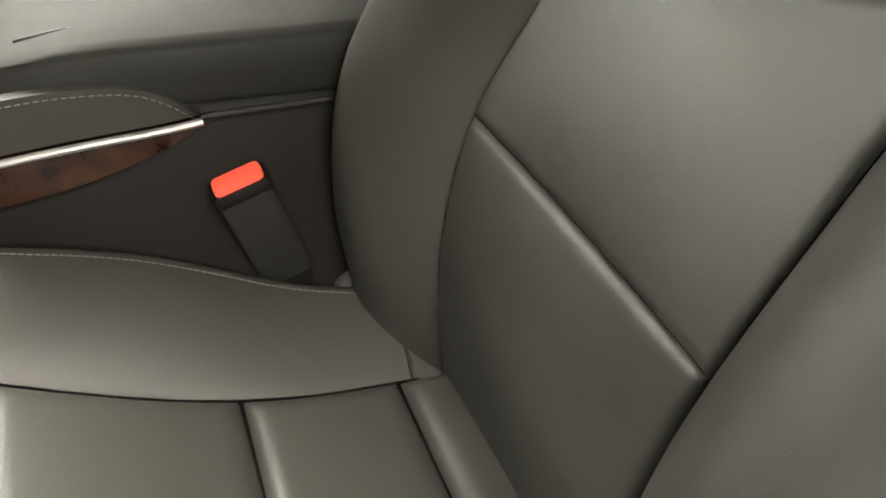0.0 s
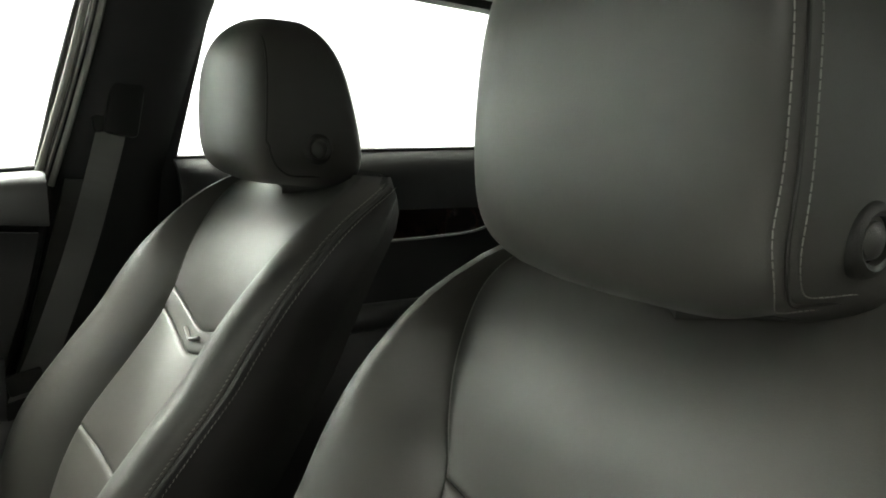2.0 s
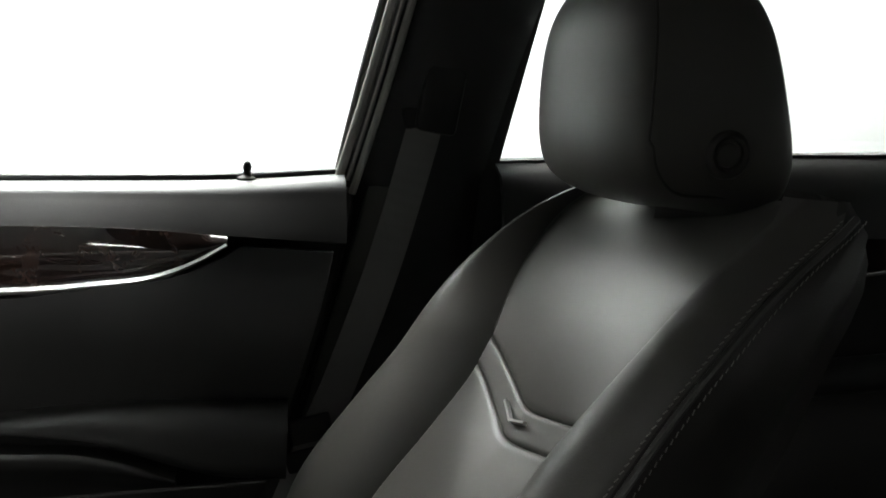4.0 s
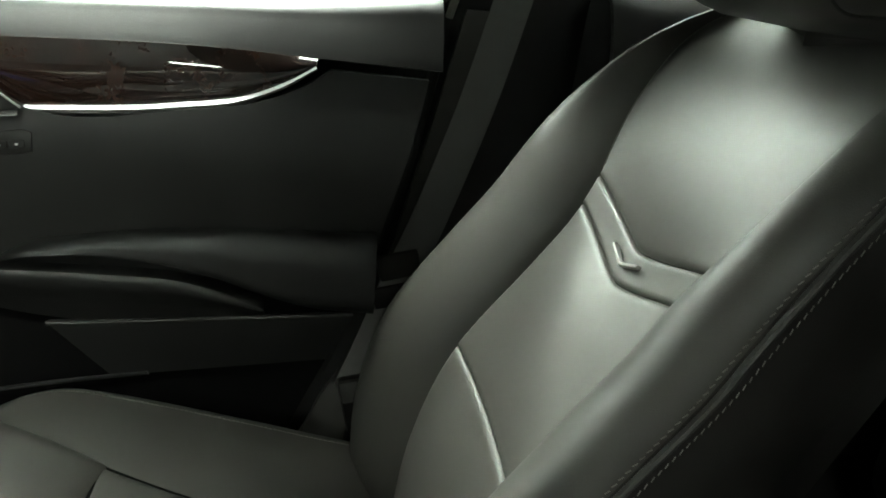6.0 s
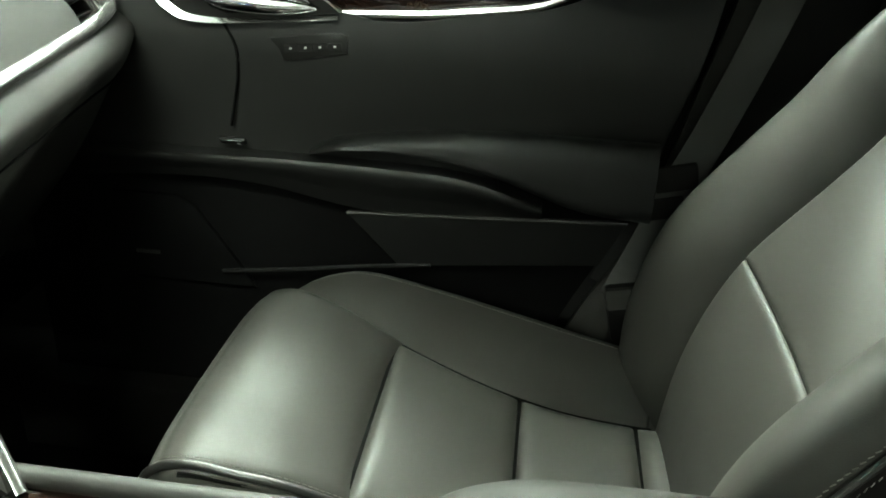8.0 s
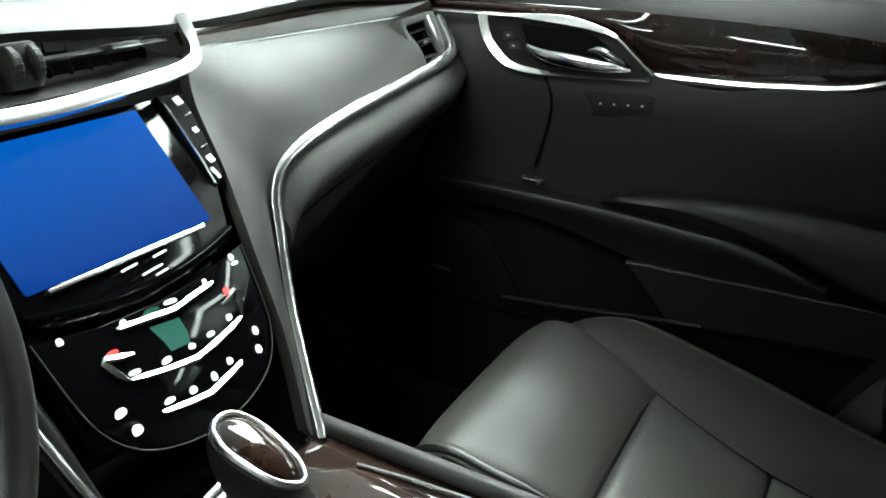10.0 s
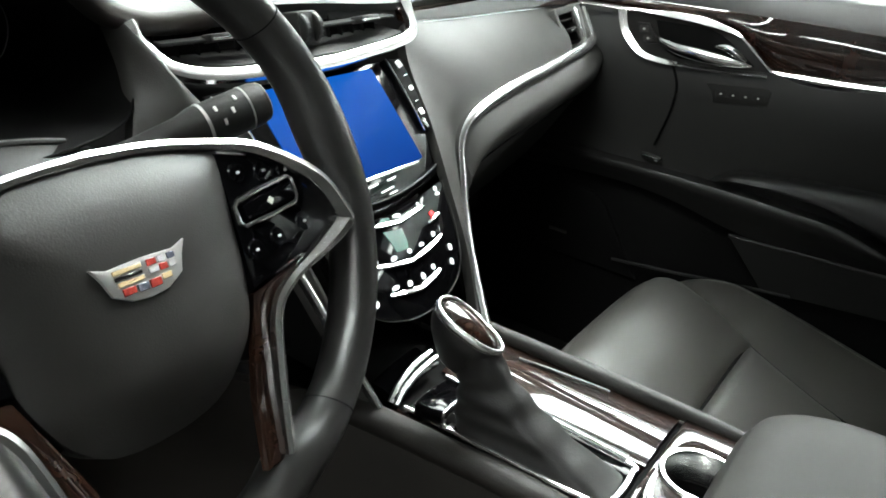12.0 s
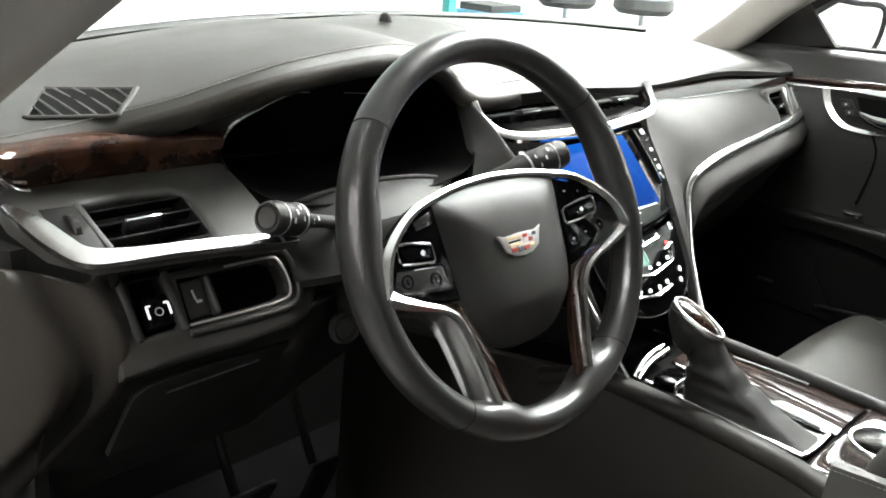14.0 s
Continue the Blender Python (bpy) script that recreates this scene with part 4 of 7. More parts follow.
# side window demister grille
def grille():
    def on_top(x, y, lift):
        u, v = (x + 0.735) / 1.445, (y - edge_y(x)) / (1.245 - 0.30 * x * x - edge_y(x))
        return Vector((x, y, top_pad(u, max(v, 0.02)).z + lift))
    corners = ((-0.6800, 0.790), (-0.6784, 0.798), (-0.6420, 0.862), (-0.6294, 0.8671), (-0.5860, 0.797), (-0.5850, 0.785), (-0.6130, 0.7530), (-0.6260, 0.7500), (-0.6742, 0.7830))
    flat = spline([(x, y, 0) for x, y in corners], 80, closed=True)
    g = part("demister_grille", sweep([on_top(p.x, p.y, 0.0012) for p in flat], ring(0.0026, 0.0022, 8), (0, 0, 1), closed=True), LEATHER_SOFT, dash, "grey rim of the slatted demister grille")
    part("backing", mesh_of([on_top(p.x, p.y, 0.0012) for p in flat], [tuple(range(80))]), DEEP, g)
    for k in range(7):
        # each slat runs fore and aft between the two edges of the rim
        x = -0.667 + 0.0120 * k
        ys = [p.y + (q.y - p.y) * (x - p.x) / (q.x - p.x) for p, q in zip(flat, flat[1:] + flat[:1]) if (p.x - x) * (q.x - x) < 0]
        if len(ys) == 2:
            lo, hi = min(ys), max(ys)
            part("slat", sweep([on_top(x + 0.004 * (q / 8 - 0.5), lo + (hi - lo) * q / 8, 0.0020) for q in range(9)], ring(0.0013, 0.0011, 6), (0, 0, 1)), LEATHER_SOFT, g)


grille()

# driver's side: wood, vent, chrome, switches
def strip(a, b, n, thick, away, bow=0.0):
    """A plate ruled between two curves."""
    pa, pb = spline(a, n), spline(b, n)
    return slab(lambda u, v: pa[round(u * (n - 1))].lerp(pb[round(u * (n - 1))], v) + Vector((0, -bow * math.sin(math.pi * v), bow * 0.5 * math.sin(math.pi * v))), n, 9, thick, away)


part("wood_trim", strip([(-0.742, 0.733, 0.890), (-0.715, 0.748, 0.889), (-0.62, 0.752, 0.889), (-0.526, 0.758, 0.880)], [(-0.722, 0.738, 0.858), (-0.700, 0.748, 0.8475), (-0.62, 0.752, 0.845), (-0.524, 0.754, 0.842)], 40, 0.012, (0, 1, 0.1), 0.024),
     WOOD_RED, dash, "glossy red-brown burl wood strip")
part("trim_line", tube([(-0.744, 0.730, 0.886), (-0.728, 0.733, 0.866), (-0.712, 0.740, 0.850), (-0.700, 0.744, 0.8455)], 0.0022, 20, 8), BRIGHT, dash, "thin chrome line")
part("trim_line", tube([(-0.700, 0.746, 0.8445), (-0.62, 0.749, 0.842), (-0.524, 0.752, 0.839)], 0.0015, 24, 8), PLASTIC, dash)


LF = frame_at((-0.613, 0.7055, 0.820), (0.25, 0.012, -0.004), (0, 0.105, 0.048))
vent_plate = [(-0.105, 0.058), (-0.0807, 0.0625), (-0.0067, 0.060), (0.0912, 0.0555), (0.103, 0.050), (0.106, 0.019), (0.107, -0.019), (0.112, -0.066), (0.0749, -0.0645),
              (0.0452, -0.0575), (-0.07, -0.045), (-0.098, -0.020), (-0.113, 0.020), (-0.114, 0.045)]
vent_hole = [(-0.0520, 0.0229), (-0.0251, 0.0237), (0.0099, 0.0234), (0.0279, 0.0215), (0.0386, 0.0130), (0.0410, -0.0104), (0.0370, -0.0400), (0.030, -0.0470), (-0.0225, -0.0420), (-0.060, -0.0350)]
part("vent_surround", moved(prism(vent_plate, 0.016, 0.006, 3, holes=[vent_hole]), LF @ Matrix.Translation((0, 0, -0.012))), LEATHER_SOFT, dash, "smooth grey leather panel round the side vent")
wheel_plate = [(-0.088, 0.0245), (-0.0545, 0.0232), (-0.0580, -0.0340), (-0.0791, -0.0300), (-0.086, 0.0)]
part("wheel_plate", moved(prism(wheel_plate, 0.003, 0.0008), LF @ Matrix.Translation((0, 0, 0.0018))), PLASTIC, dash, "dark plate beside the vent")
part("wheel_plate_edge", moved(rounded(0.006, 0.060, 0.006, 0.002), LF @ pose(-0.0555, -0.005, 0.003, 0, 0, 3)), LEATHER_SOFT, dash)


def vent(parent_name, m, sx, sy, slats, label, knob=True, knob_x=0.0):
    """An air vent in a local frame: x across, y up, z out."""
    v = part(parent_name, moved(rounded(sx, sy, 0.004, 0.001, 1), m @ Matrix.Translation((0, 0, -0.030))), DEEP, dash, label)
    for s in (1, -1) if sx < 0.12 else ():
        part("cheek", moved(rounded(0.004, sy, 0.034, 0.001, 1), m @ Matrix.Translation((s * sx / 2, 0, -0.016))), PLASTIC, v)
    for i in range(7):
        x = -sx / 2 + sx * (i + 0.5) / 7
        part("vane", moved(rounded(0.0014, sy * 0.8, 0.006, 0.0005, 1), m @ Matrix.Translation((x, 0, -0.0245))), DEEP, v)
    for i in range(slats):
        y = -sy / 2 + sy * (i + 0.5) / slats
        part("slat", moved(rounded(sx * 0.97, 0.0030, 0.014, 0.001, 1), m @ pose(0, y, -0.006, 14, 0, 0)), VENT_BLACK, v)
    if knob:
        tw = min(0.034, sx * 0.4)
        part("tab", moved(rounded(tw, 0.0075, 0.016, 0.0025), m @ Matrix.Translation((knob_x, 0, 0.001))), PLASTIC, v, "black vent tab")
        part("tab_edge", moved(rounded(tw * 0.96, 0.0032, 0.0060, 0.0014), m @ Matrix.Translation((knob_x, -0.0012, 0.0080))), BRIGHT, v, "chrome edge of the vent tab")
    return v


lm = LF @ Matrix.Translation((-0.006, -0.010, 0.000))
vent("air_vent", lm, 0.092, 0.072, 4, "black slatted air vent", True, -0.008)


def thumbwheel(m):
    w = part("thumbwheel", moved(lathe([(0, -0.0036), (0.0140, -0.0036), (0.0155, -0.0022), (0.0155, 0.0022), (0.0140, 0.0036), (0, 0.0036)], 28), m), PLASTIC, dash, "ribbed black vent thumbwheel")
    for k in range(9):
        part("rib", moved(rounded(0.0010, 0.0012, 0.0064, 0.0004, 1), m @ Matrix.Rotation(math.radians(180 + (k - 4) * 17), 4, "Z") @ Matrix.Translation((0.0153, 0, 0))), PLASTIC, w)
    for k in (-1, 0, 1):
        part("mark", moved(rounded(0.002, 0.0012, 0.004, 0.0005, 1), m @ Matrix.Rotation(math.radians(270 + k * 22), 4, "Z") @ Matrix.Translation((0.016, 0, 0))), PRINT, w)


thumbwheel(LF @ pose(-0.0700, 0.000, -0.004, 0, 90, 0))
CHROME_BAR = [(-0.0035, -0.010), (0.0035, -0.010), (0.0045, 0.0), (0.0035, 0.010), (-0.0035, 0.010)]
path = spline([LF @ Vector(q) for q in ((-0.1115, 0.034, 0.003), (-0.1015, 0.010, 0.006), (-0.092, -0.020, 0.008), (-0.0805, -0.042, 0.009), (-0.055, -0.0500, 0.009), (0.0, -0.0565, 0.009), (0.05, -0.0625, 0.008), (0.1075, -0.0715, 0.006))], 70)
def strip_up(t):
    """Across the strip, in the plane of the vent panel, tipped towards the seat."""
    i = min(max(round(t * 69), 1), 68)
    d = LF.to_3x3().inverted() @ (path[i + 1] - path[i - 1])
    return LF.to_3x3() @ Vector((-d.y, d.x, 0.15 * d.length)).normalized()


part("chrome_trim", sweep(path, CHROME_BAR, strip_up, scale=lambda t: (1.0, ease([0, 0.10, 0.28, 0.45, 0.75, 1.0], [0.25, 0.80, 0.88, 0.62, 0.55, 0.50])(t))), CHROME, dash, "wide satin chrome strip under the vent")
under = [q + Vector((0, -0.002, -0.009)) for q in path]
part("strip_underside", slab(lambda u, v: under[24 + round(u * 45)] + Vector((0, 0.062 * v, -0.016 * v)), 46, 4, 0.006, (0, 0, 1)), DARK_TRIM, dash)


def rrect(w, h, r=0.008, n=5, cx=0.0, cy=0.0):
    out = []
    for qx, qy, a0 in ((1, 1, 0), (-1, 1, 90), (-1, -1, 180), (1, -1, 270)):
        for i in range(n):
            a = math.radians(a0 + 90 * i / (n - 1))
            out.append((cx + qx * (w / 2 - r) + r * math.cos(a), cy + qy * (h / 2 - r) + r * math.sin(a)))
    return out


def bezel(name, outline, hole, m, mat, depth=0.008, label=""):
    return part(name, moved(prism(outline, depth, 0.0022, 2, holes=[hole]), m), mat, dash, label)


# leather switch panel under the chrome, with the brake switch and the open pocket
PP = frame_at((-0.60, 0.665, 0.750), (1, 0.02, 0), (0, 0.5, 0.87))
panel_out = [(-0.078, 0.046), (-0.022, 0.042), (0.042, 0.040), (0.112, 0.036), (0.128, 0.026), (0.134, 0.004), (0.132, -0.022), (0.118, -0.044), (0.095, -0.052),
             (0.0325, -0.054), (-0.0255, -0.052), (-0.078, -0.052)]
brake_hole = [(-0.049, 0.031), (-0.024, 0.030), (-0.0205, 0.015), (-0.0185, -0.0137), (-0.0225, -0.0205), (-0.0472, -0.0216), (-0.0505, -0.0089), (-0.0500, 0.0103)]
pocket_hole = [(-0.006, 0.0195), (0.0242, 0.0180), (0.085, 0.0160), (0.0945, 0.0110), (0.0985, -0.008), (0.0965, -0.0185), (0.0880, -0.0215), (0.0468, -0.0220), (-0.006, -0.0195)]
part("switch_panel", moved(prism(panel_out, 0.020, 0.007, 3, holes=[brake_hole, pocket_hole]), PP @ Matrix.Translation((0, 0, -0.018))), SHELL_LEATHER, dash, "warm grey leather switch panel under the chrome")
part("recess", moved(rounded(0.046, 0.070, 0.004, 0.001, 1), PP @ Matrix.Translation((-0.035, 0.006, -0.020))), DEEP, dash)
part("pocket", moved(rounded(0.120, 0.056, 0.004, 0.001, 1), PP @ Matrix.Translation((0.045, -0.002, -0.030))), DEEP, dash, "dark storage pocket")
for lx, rot in ((-0.0565, 4), (-0.0155, 6)):
    part("switch_frame", moved(rounded(0.0100, 0.058, 0.012, 0.0048, 4), PP @ pose(lx, 0.003, -0.0015, 0, 0, rot)), SHELL_LEATHER, dash, "raised leather-grey frame bar")
fm = PP @ Matrix.Translation((-0.0335, -0.004, -0.010))
epb = part("parking_brake_switch", moved(rounded(0.025, 0.029, 0.016, 0.004), fm @ pose(0, 0, 0.008, -8, 0, 0)), GLOSS, dash, "glossy black parking brake switch")
ring_m = fm @ pose(0, 0, 0.0166, -8, 0, 0)
part("mark", moved(lathe([(0.0030, 0), (0.0038, 0.0004), (0.0038, 0), (0.0030, 0)], 20), ring_m), PRINT, epb, "white ring symbol")
for s in (1, -1):
    part("mark", moved(rounded(0.0018, 0.011, 0.0006, 0.0002, 1), ring_m @ Matrix.Translation((s * 0.0100, 0.001, 0))), WHITE_LED, epb, "white lit bar")
for s in (1, -1):
    part("mark", moved(rounded(0.0042, 0.0014, 0.0006, 0.0002, 1), ring_m @ Matrix.Translation((s * 0.0082, 0.0068, 0))), WHITE_LED, epb, "white lit bar")
sw = part("pedal_switch", moved(rounded(0.023, 0.036, 0.012, 0.003), PP @ Matrix.Translation((0.0075, -0.001, -0.010))), DARK_TRIM, dash, "grey pedal adjuster switch")
part("mark", moved(rounded(0.0022, 0.010, 0.0006, 0.0002, 1), PP @ pose(0.0060, 0.0025, -0.0036, 0, 0, 8)), PRINT, sw)
part("mark", moved(rounded(0.006, 0.0028, 0.0006, 0.0002, 1), PP @ Matrix.Translation((0.0095, -0.004, -0.0036))), PRINT, sw)
part("switch_frame", moved(rounded(0.006, 0.038, 0.014, 0.003, 3), PP @ pose(0.0225, -0.001, -0.006, 0, 0, 4)), LEATHER_SOFT, dash, "raised leather-grey frame bar")
part("pocket_rim", tube([PP @ Vector((x, y, 0.0025)) for x, y in ((-0.008, -0.0225), (0.0468, -0.0248), (0.088, -0.0245), (0.0995, -0.0195), (0.1020, -0.006), (0.0975, 0.012), (0.088, 0.0185), (0.04, 0.0205))], 0.0013, 60, 8), SILVER_PAINT, dash, "thin silver edge")


part("pocket_ridge", tube([PP @ Vector((x, y, 0.0030)) for x, y in ((-0.010, -0.0300), (0.0468, -0.0325), (0.092, -0.0322), (0.1080, -0.0245), (0.1115, -0.006), (0.1065, 0.0165), (0.094, 0.0255), (0.06, 0.0275))], 0.0032, 60, 10), SHELL_LEATHER, dash, "soft leather ridge round the pocket")


def knee(u, v):
    x = -0.735 + 0.50 * u
    k = max(0.0, (u - 0.52) / 0.48)
    return Vector((x, ease([0, 0.12, 0.5, 1], [0.652, 0.655, 0.695, 0.780])(v) + 0.09 * k, 0.712 - 0.20 * v))


# Black plastic colour here stands in for the shade over the lower dashboard.
part("knee_panel", slab(knee, 40, 20, 0.012, (0, 1, -0.2)), PLASTIC, dash, "knee panel darkened for the shade on it")
KF = frame_at((-0.60, 0.664, 0.665), (1, 0.02, 0), (0, -0.42, 1))
fuse = [(-0.064, 0.012), (-0.049, 0.0247), (0.0169, 0.0262), (0.0979, 0.0196), (0.0811, -0.0185), (0.0603, -0.0599), (-0.078, -0.06)]
fp = part("fuse_cover", moved(prism(fuse, 0.006, 0.002), KF @ Matrix.Translation((0, 0, -0.001))), PLASTIC, dash, "dark flat access cover")
part("grip_line", tube([KF @ Vector(p) for p in ((-0.032, 0.0083, 0.006), (0.019, 0.0090, 0.006), (0.064, 0.0098, 0.006))], 0.0010, 12, 8), STEEL, fp)
# folded leather end beside the switches, falling towards the door opening
FOLD_X = ease([0.54, 0.60, 0.64, 0.68, 0.73, 0.79, 0.84], [-0.765, -0.735, -0.712, -0.684, -0.671, -0.688, -0.715])
FOLD_Y = ease([0.50, 0.60, 0.65, 0.70, 0.74, 0.79, 0.85], [0.775, 0.712, 0.678, 0.656, 0.657, 0.684, 0.722])
def end_fold(u, v):
    x = -0.655 - 0.140 * u
    z = 0.782 + 0.42 * max(0.0, -0.690 - x)
    z += (0.52 - z) * v
    d = x - FOLD_X(z)
    out = ease([-0.14, -0.095, -0.075, -0.060, -0.048, -0.034, -0.020, -0.008, 0.0, 0.010, 0.020, 0.05], [-0.090, -0.030, -0.004, 0.010, 0.012, 0.003, 0.003, 0.008, 0.010, 0.003, -0.004, -0.004])(d)
    return Vector((x, FOLD_Y(z) - out, z))


part("end_fold", slab(end_fold, 60, 40, 0.008, (0, 1, 0)), END_LEATHER, dash, "warm dark leather end fold", 60)
# left end of the dashboard, rounded towards the door opening
def end_cap(u, v):
    z = 0.815 - 0.50 * v
    a = u * math.pi * 0.5
    return Vector((-0.735 - 0.030 * math.sin(a), 0.675 + 0.02 * math.cos(a) + 0.42 * u ** 1.6 + 0.10 * max(v - 0.35, 0), z))


# End and kick panels are coloured darker for the shade in the doorway.
part("end_panel", slab(end_cap, 20, 24, 0.012, (1, 0, 0)), PLASTIC, dash, "leather dashboard end panel, darkened for the shade on it")
def kick(u, v):
    return Vector((-0.70 + 0.02 * u, 0.74 + 0.50 * u, 0.60 - 0.50 * v))
part("kick_panel", slab(kick, 6, 6, 0.03, (-1, 0, 0)), PLASTIC, dash)

# instrument binnacle
LOOP = [(-0.518, 0.752, 0.858), (-0.505, 0.742, 0.884), (-0.43, 0.733, 0.914), (-0.34, 0.728, 0.923), (-0.25, 0.730, 0.911), (-0.198, 0.738, 0.876),
        (-0.190, 0.722, 0.835), (-0.222, 0.700, 0.806), (-0.34, 0.682, 0.800), (-0.46, 0.690, 0.806), (-0.506, 0.730, 0.824)]
loop = spline(LOOP, 80, closed=True)
mid = Vector((-0.365, 0.86, 0.862))
inner = [Vector((mid.x + (p.x - mid.x) * 0.90, 0.862, mid.z + (p.z - mid.z) * 0.86)) for p in loop]
part("binnacle", grid(lambda u, v: loop[round(u * 80) % 80].lerp(inner[round(u * 80) % 80], v), 80, 8, closed_u=True), DEEP, dash, "deep black instrument hood")
part("binnacle_rim", sweep(loop, ring(0.0012, 0.0012, 8), (0, -1, 0), closed=True), DEEP, dash)
lip = [Vector(p) + Vector((0, -0.003, 0.002)) for p in LOOP[:4]]
part("rim_line", tube(lip, 0.0022, 40, 8), BRIGHT, dash, "thin chrome line along the hood")
part("instrument_glass", mesh_of([p + Vector((0, 0.002, 0)) for p in inner], [tuple(range(80))]), DEEP, dash, "dark instrument display, switched off")
for x, l in ((-0.47, 0.05), (-0.365, 0.06), (-0.26, 0.05)):
    part("dial_line", moved(rounded(l, 0.001, 0.0012, 0.0003, 1), pose(x, 0.8585, 0.872 + 0.01 * (x == -0.365), 0, 6, 0)), STEEL, dash)
# shell under the hood, over the binnacle
hood_top = [Vector((x, edge_y(x) + 0.006, edge_z(x) - 0.016)) for x in np.linspace(-0.56, -0.18, 40)]
ring_top = spline(LOOP[:6], 40)
part("hood_lining", slab(lambda u, v: hood_top[round(u * 39)].lerp(ring_top[round(u * 39)], v), 40, 5, 0.006, (0, 1, 0)), PLASTIC, dash)
# shoulder between binnacle and centre vents
SH_L = spline([(-0.200, 0.742, 0.884), (-0.193, 0.728, 0.845), (-0.200, 0.710, 0.815), (-0.214, 0.694, 0.786)], 24)
SH_R = spline([(-0.184, 0.728, 0.872), (-0.164, 0.700, 0.838), (-0.143, 0.682, 0.808), (-0.118, 0.655, 0.765)], 24)


def shoulder(u, v):
    i = round(v * 23)
    return SH_L[i].lerp(SH_R[i], u) + Vector((0, -0.014, 0.006)) * math.sin(math.pi * u) * (0.3 + 0.7 * math.sin(math.pi * min(v * 1.2, 1) * 0.9))


part("cluster_shoulder", slab(shoulder, 16, 24, 0.010, (0, 1, -0.3)), DARK_TRIM, dash, "smooth dark shoulder beside the instruments")
def brow(u, v):
    x = -0.500 + 0.262 * u
    arch = math.sin(math.pi * u) ** 0.7
    return Vector((x, 0.712 - 0.012 * arch - 0.100 * v * (0.4 + 0.6 * arch), 0.790 + 0.024 * arch - 0.052 * v ** 1.4))


# The hood's shadow on this cover is put into its darker colour.
part("column_brow", slab(brow, 30, 14, 0.010, (0, 0.4, -1)), PLASTIC, dash, "steering column cover, darkened for the hood's shade")
lip = [brow(0.06 + 0.84 * i / 40, 0.0) + Vector((0, -0.001, 0.001)) for i in range(41)]
part("brow_lip", sweep(lip, ring(0.0028, 0.0028, 8), (0, -1, 0)), SHELL_LEATHER, dash, "soft rolled edge of the cover")

# centre vents
cy = 0.712
for s in (1, -1):
    m = frame_at((s * 0.088, 0.716, 0.861), (1, 0.10 * s, -0.02 * s), (0, 0.30, 1))
    vent("air_vent", m, 0.150, 0.034, 1, "black centre air vent with chrome tab", True, 0.012 * s)
part("vent_floor", slab(lambda u, v: Vector(((u * 2 - 1) * 0.176, 0.690 + 0.09 * v + 0.03 * (u * 2 - 1) ** 2, 0.840 + 0.004 * v)), 20, 5, 0.006, (0, 0, -1)), PLASTIC, dash)
part("vent_roof", slab(lambda u, v: Vector(((u * 2 - 1) * 0.182, 0.737 + 0.06 * v, edge_z((u * 2 - 1) * 0.182) - 0.012 - 0.003 * v)), 20, 5, 0.008, (0, 0, -1)), PLASTIC, dash)
part("vent_divider", moved(rounded(0.030, 0.026, 0.034, 0.004), pose(0.004, 0.720, 0.858, -14, 0, 0)), PLASTIC, dash)
for dx in (-0.005, 0.013):
    thumbwheel(frame_at((dx, 0.715, 0.860), (0, 0.9, 0.3), (0, -0.3, 0.9)))
path = spline([(-0.184, 0.732, 0.878), (-0.178, 0.720, 0.858), (-0.163, 0.704, 0.843), (-0.125, 0.692, 0.836), (-0.06, 0.686, 0.834), (0.0, 0.684, 0.833), (0.06, 0.687, 0.835),
               (0.13, 0.694, 0.838), (0.166, 0.703, 0.842), (0.180, 0.714, 0.852), (0.186, 0.733, 0.876)], 90)
part("chrome_trim", sweep(path, [(-0.004, -0.0060), (0.004, -0.0065), (0.0055, -0.002), (0.004, 0.0048), (-0.004, 0.0048)], (0, 0.66, 0.75)), CHROME, dash, "wide satin chrome bow under the centre vents")

# centre stack
CX = 0.008
SA = frame_at((CX, 0.660, 0.774), (1, 0, 0), (0, 0.7071, 0.7071))
plate = [(-0.135, 0.062), (-0.118, -0.030), (-0.100, -0.066), (-0.06, -0.078), (0, -0.082), (0.06, -0.078), (0.100, -0.066), (0.118, -0.030), (0.135, 0.062)]
part("screen_surround", moved(prism(plate, 0.006, 0.002), SA @ Matrix.Translation((0, 0, -0.008))), GLOSS, dash, "glossy black screen surround")
part("touch_screen", moved(prism(rrect(0.176, 0.110, 0.003), 0.0015, 0.0004, 1), SA @ Matrix.Translation((-0.0005, 0.0, -0.0016))), SCREEN, dash, "lit blue touch screen")
part("screen_bar", moved(rounded(0.150, 0.004, 0.005, 0.0015), SA @ Matrix.Translation((0, -0.0585, 0.001))), CHROME, dash, "thin chrome bar under the screen")
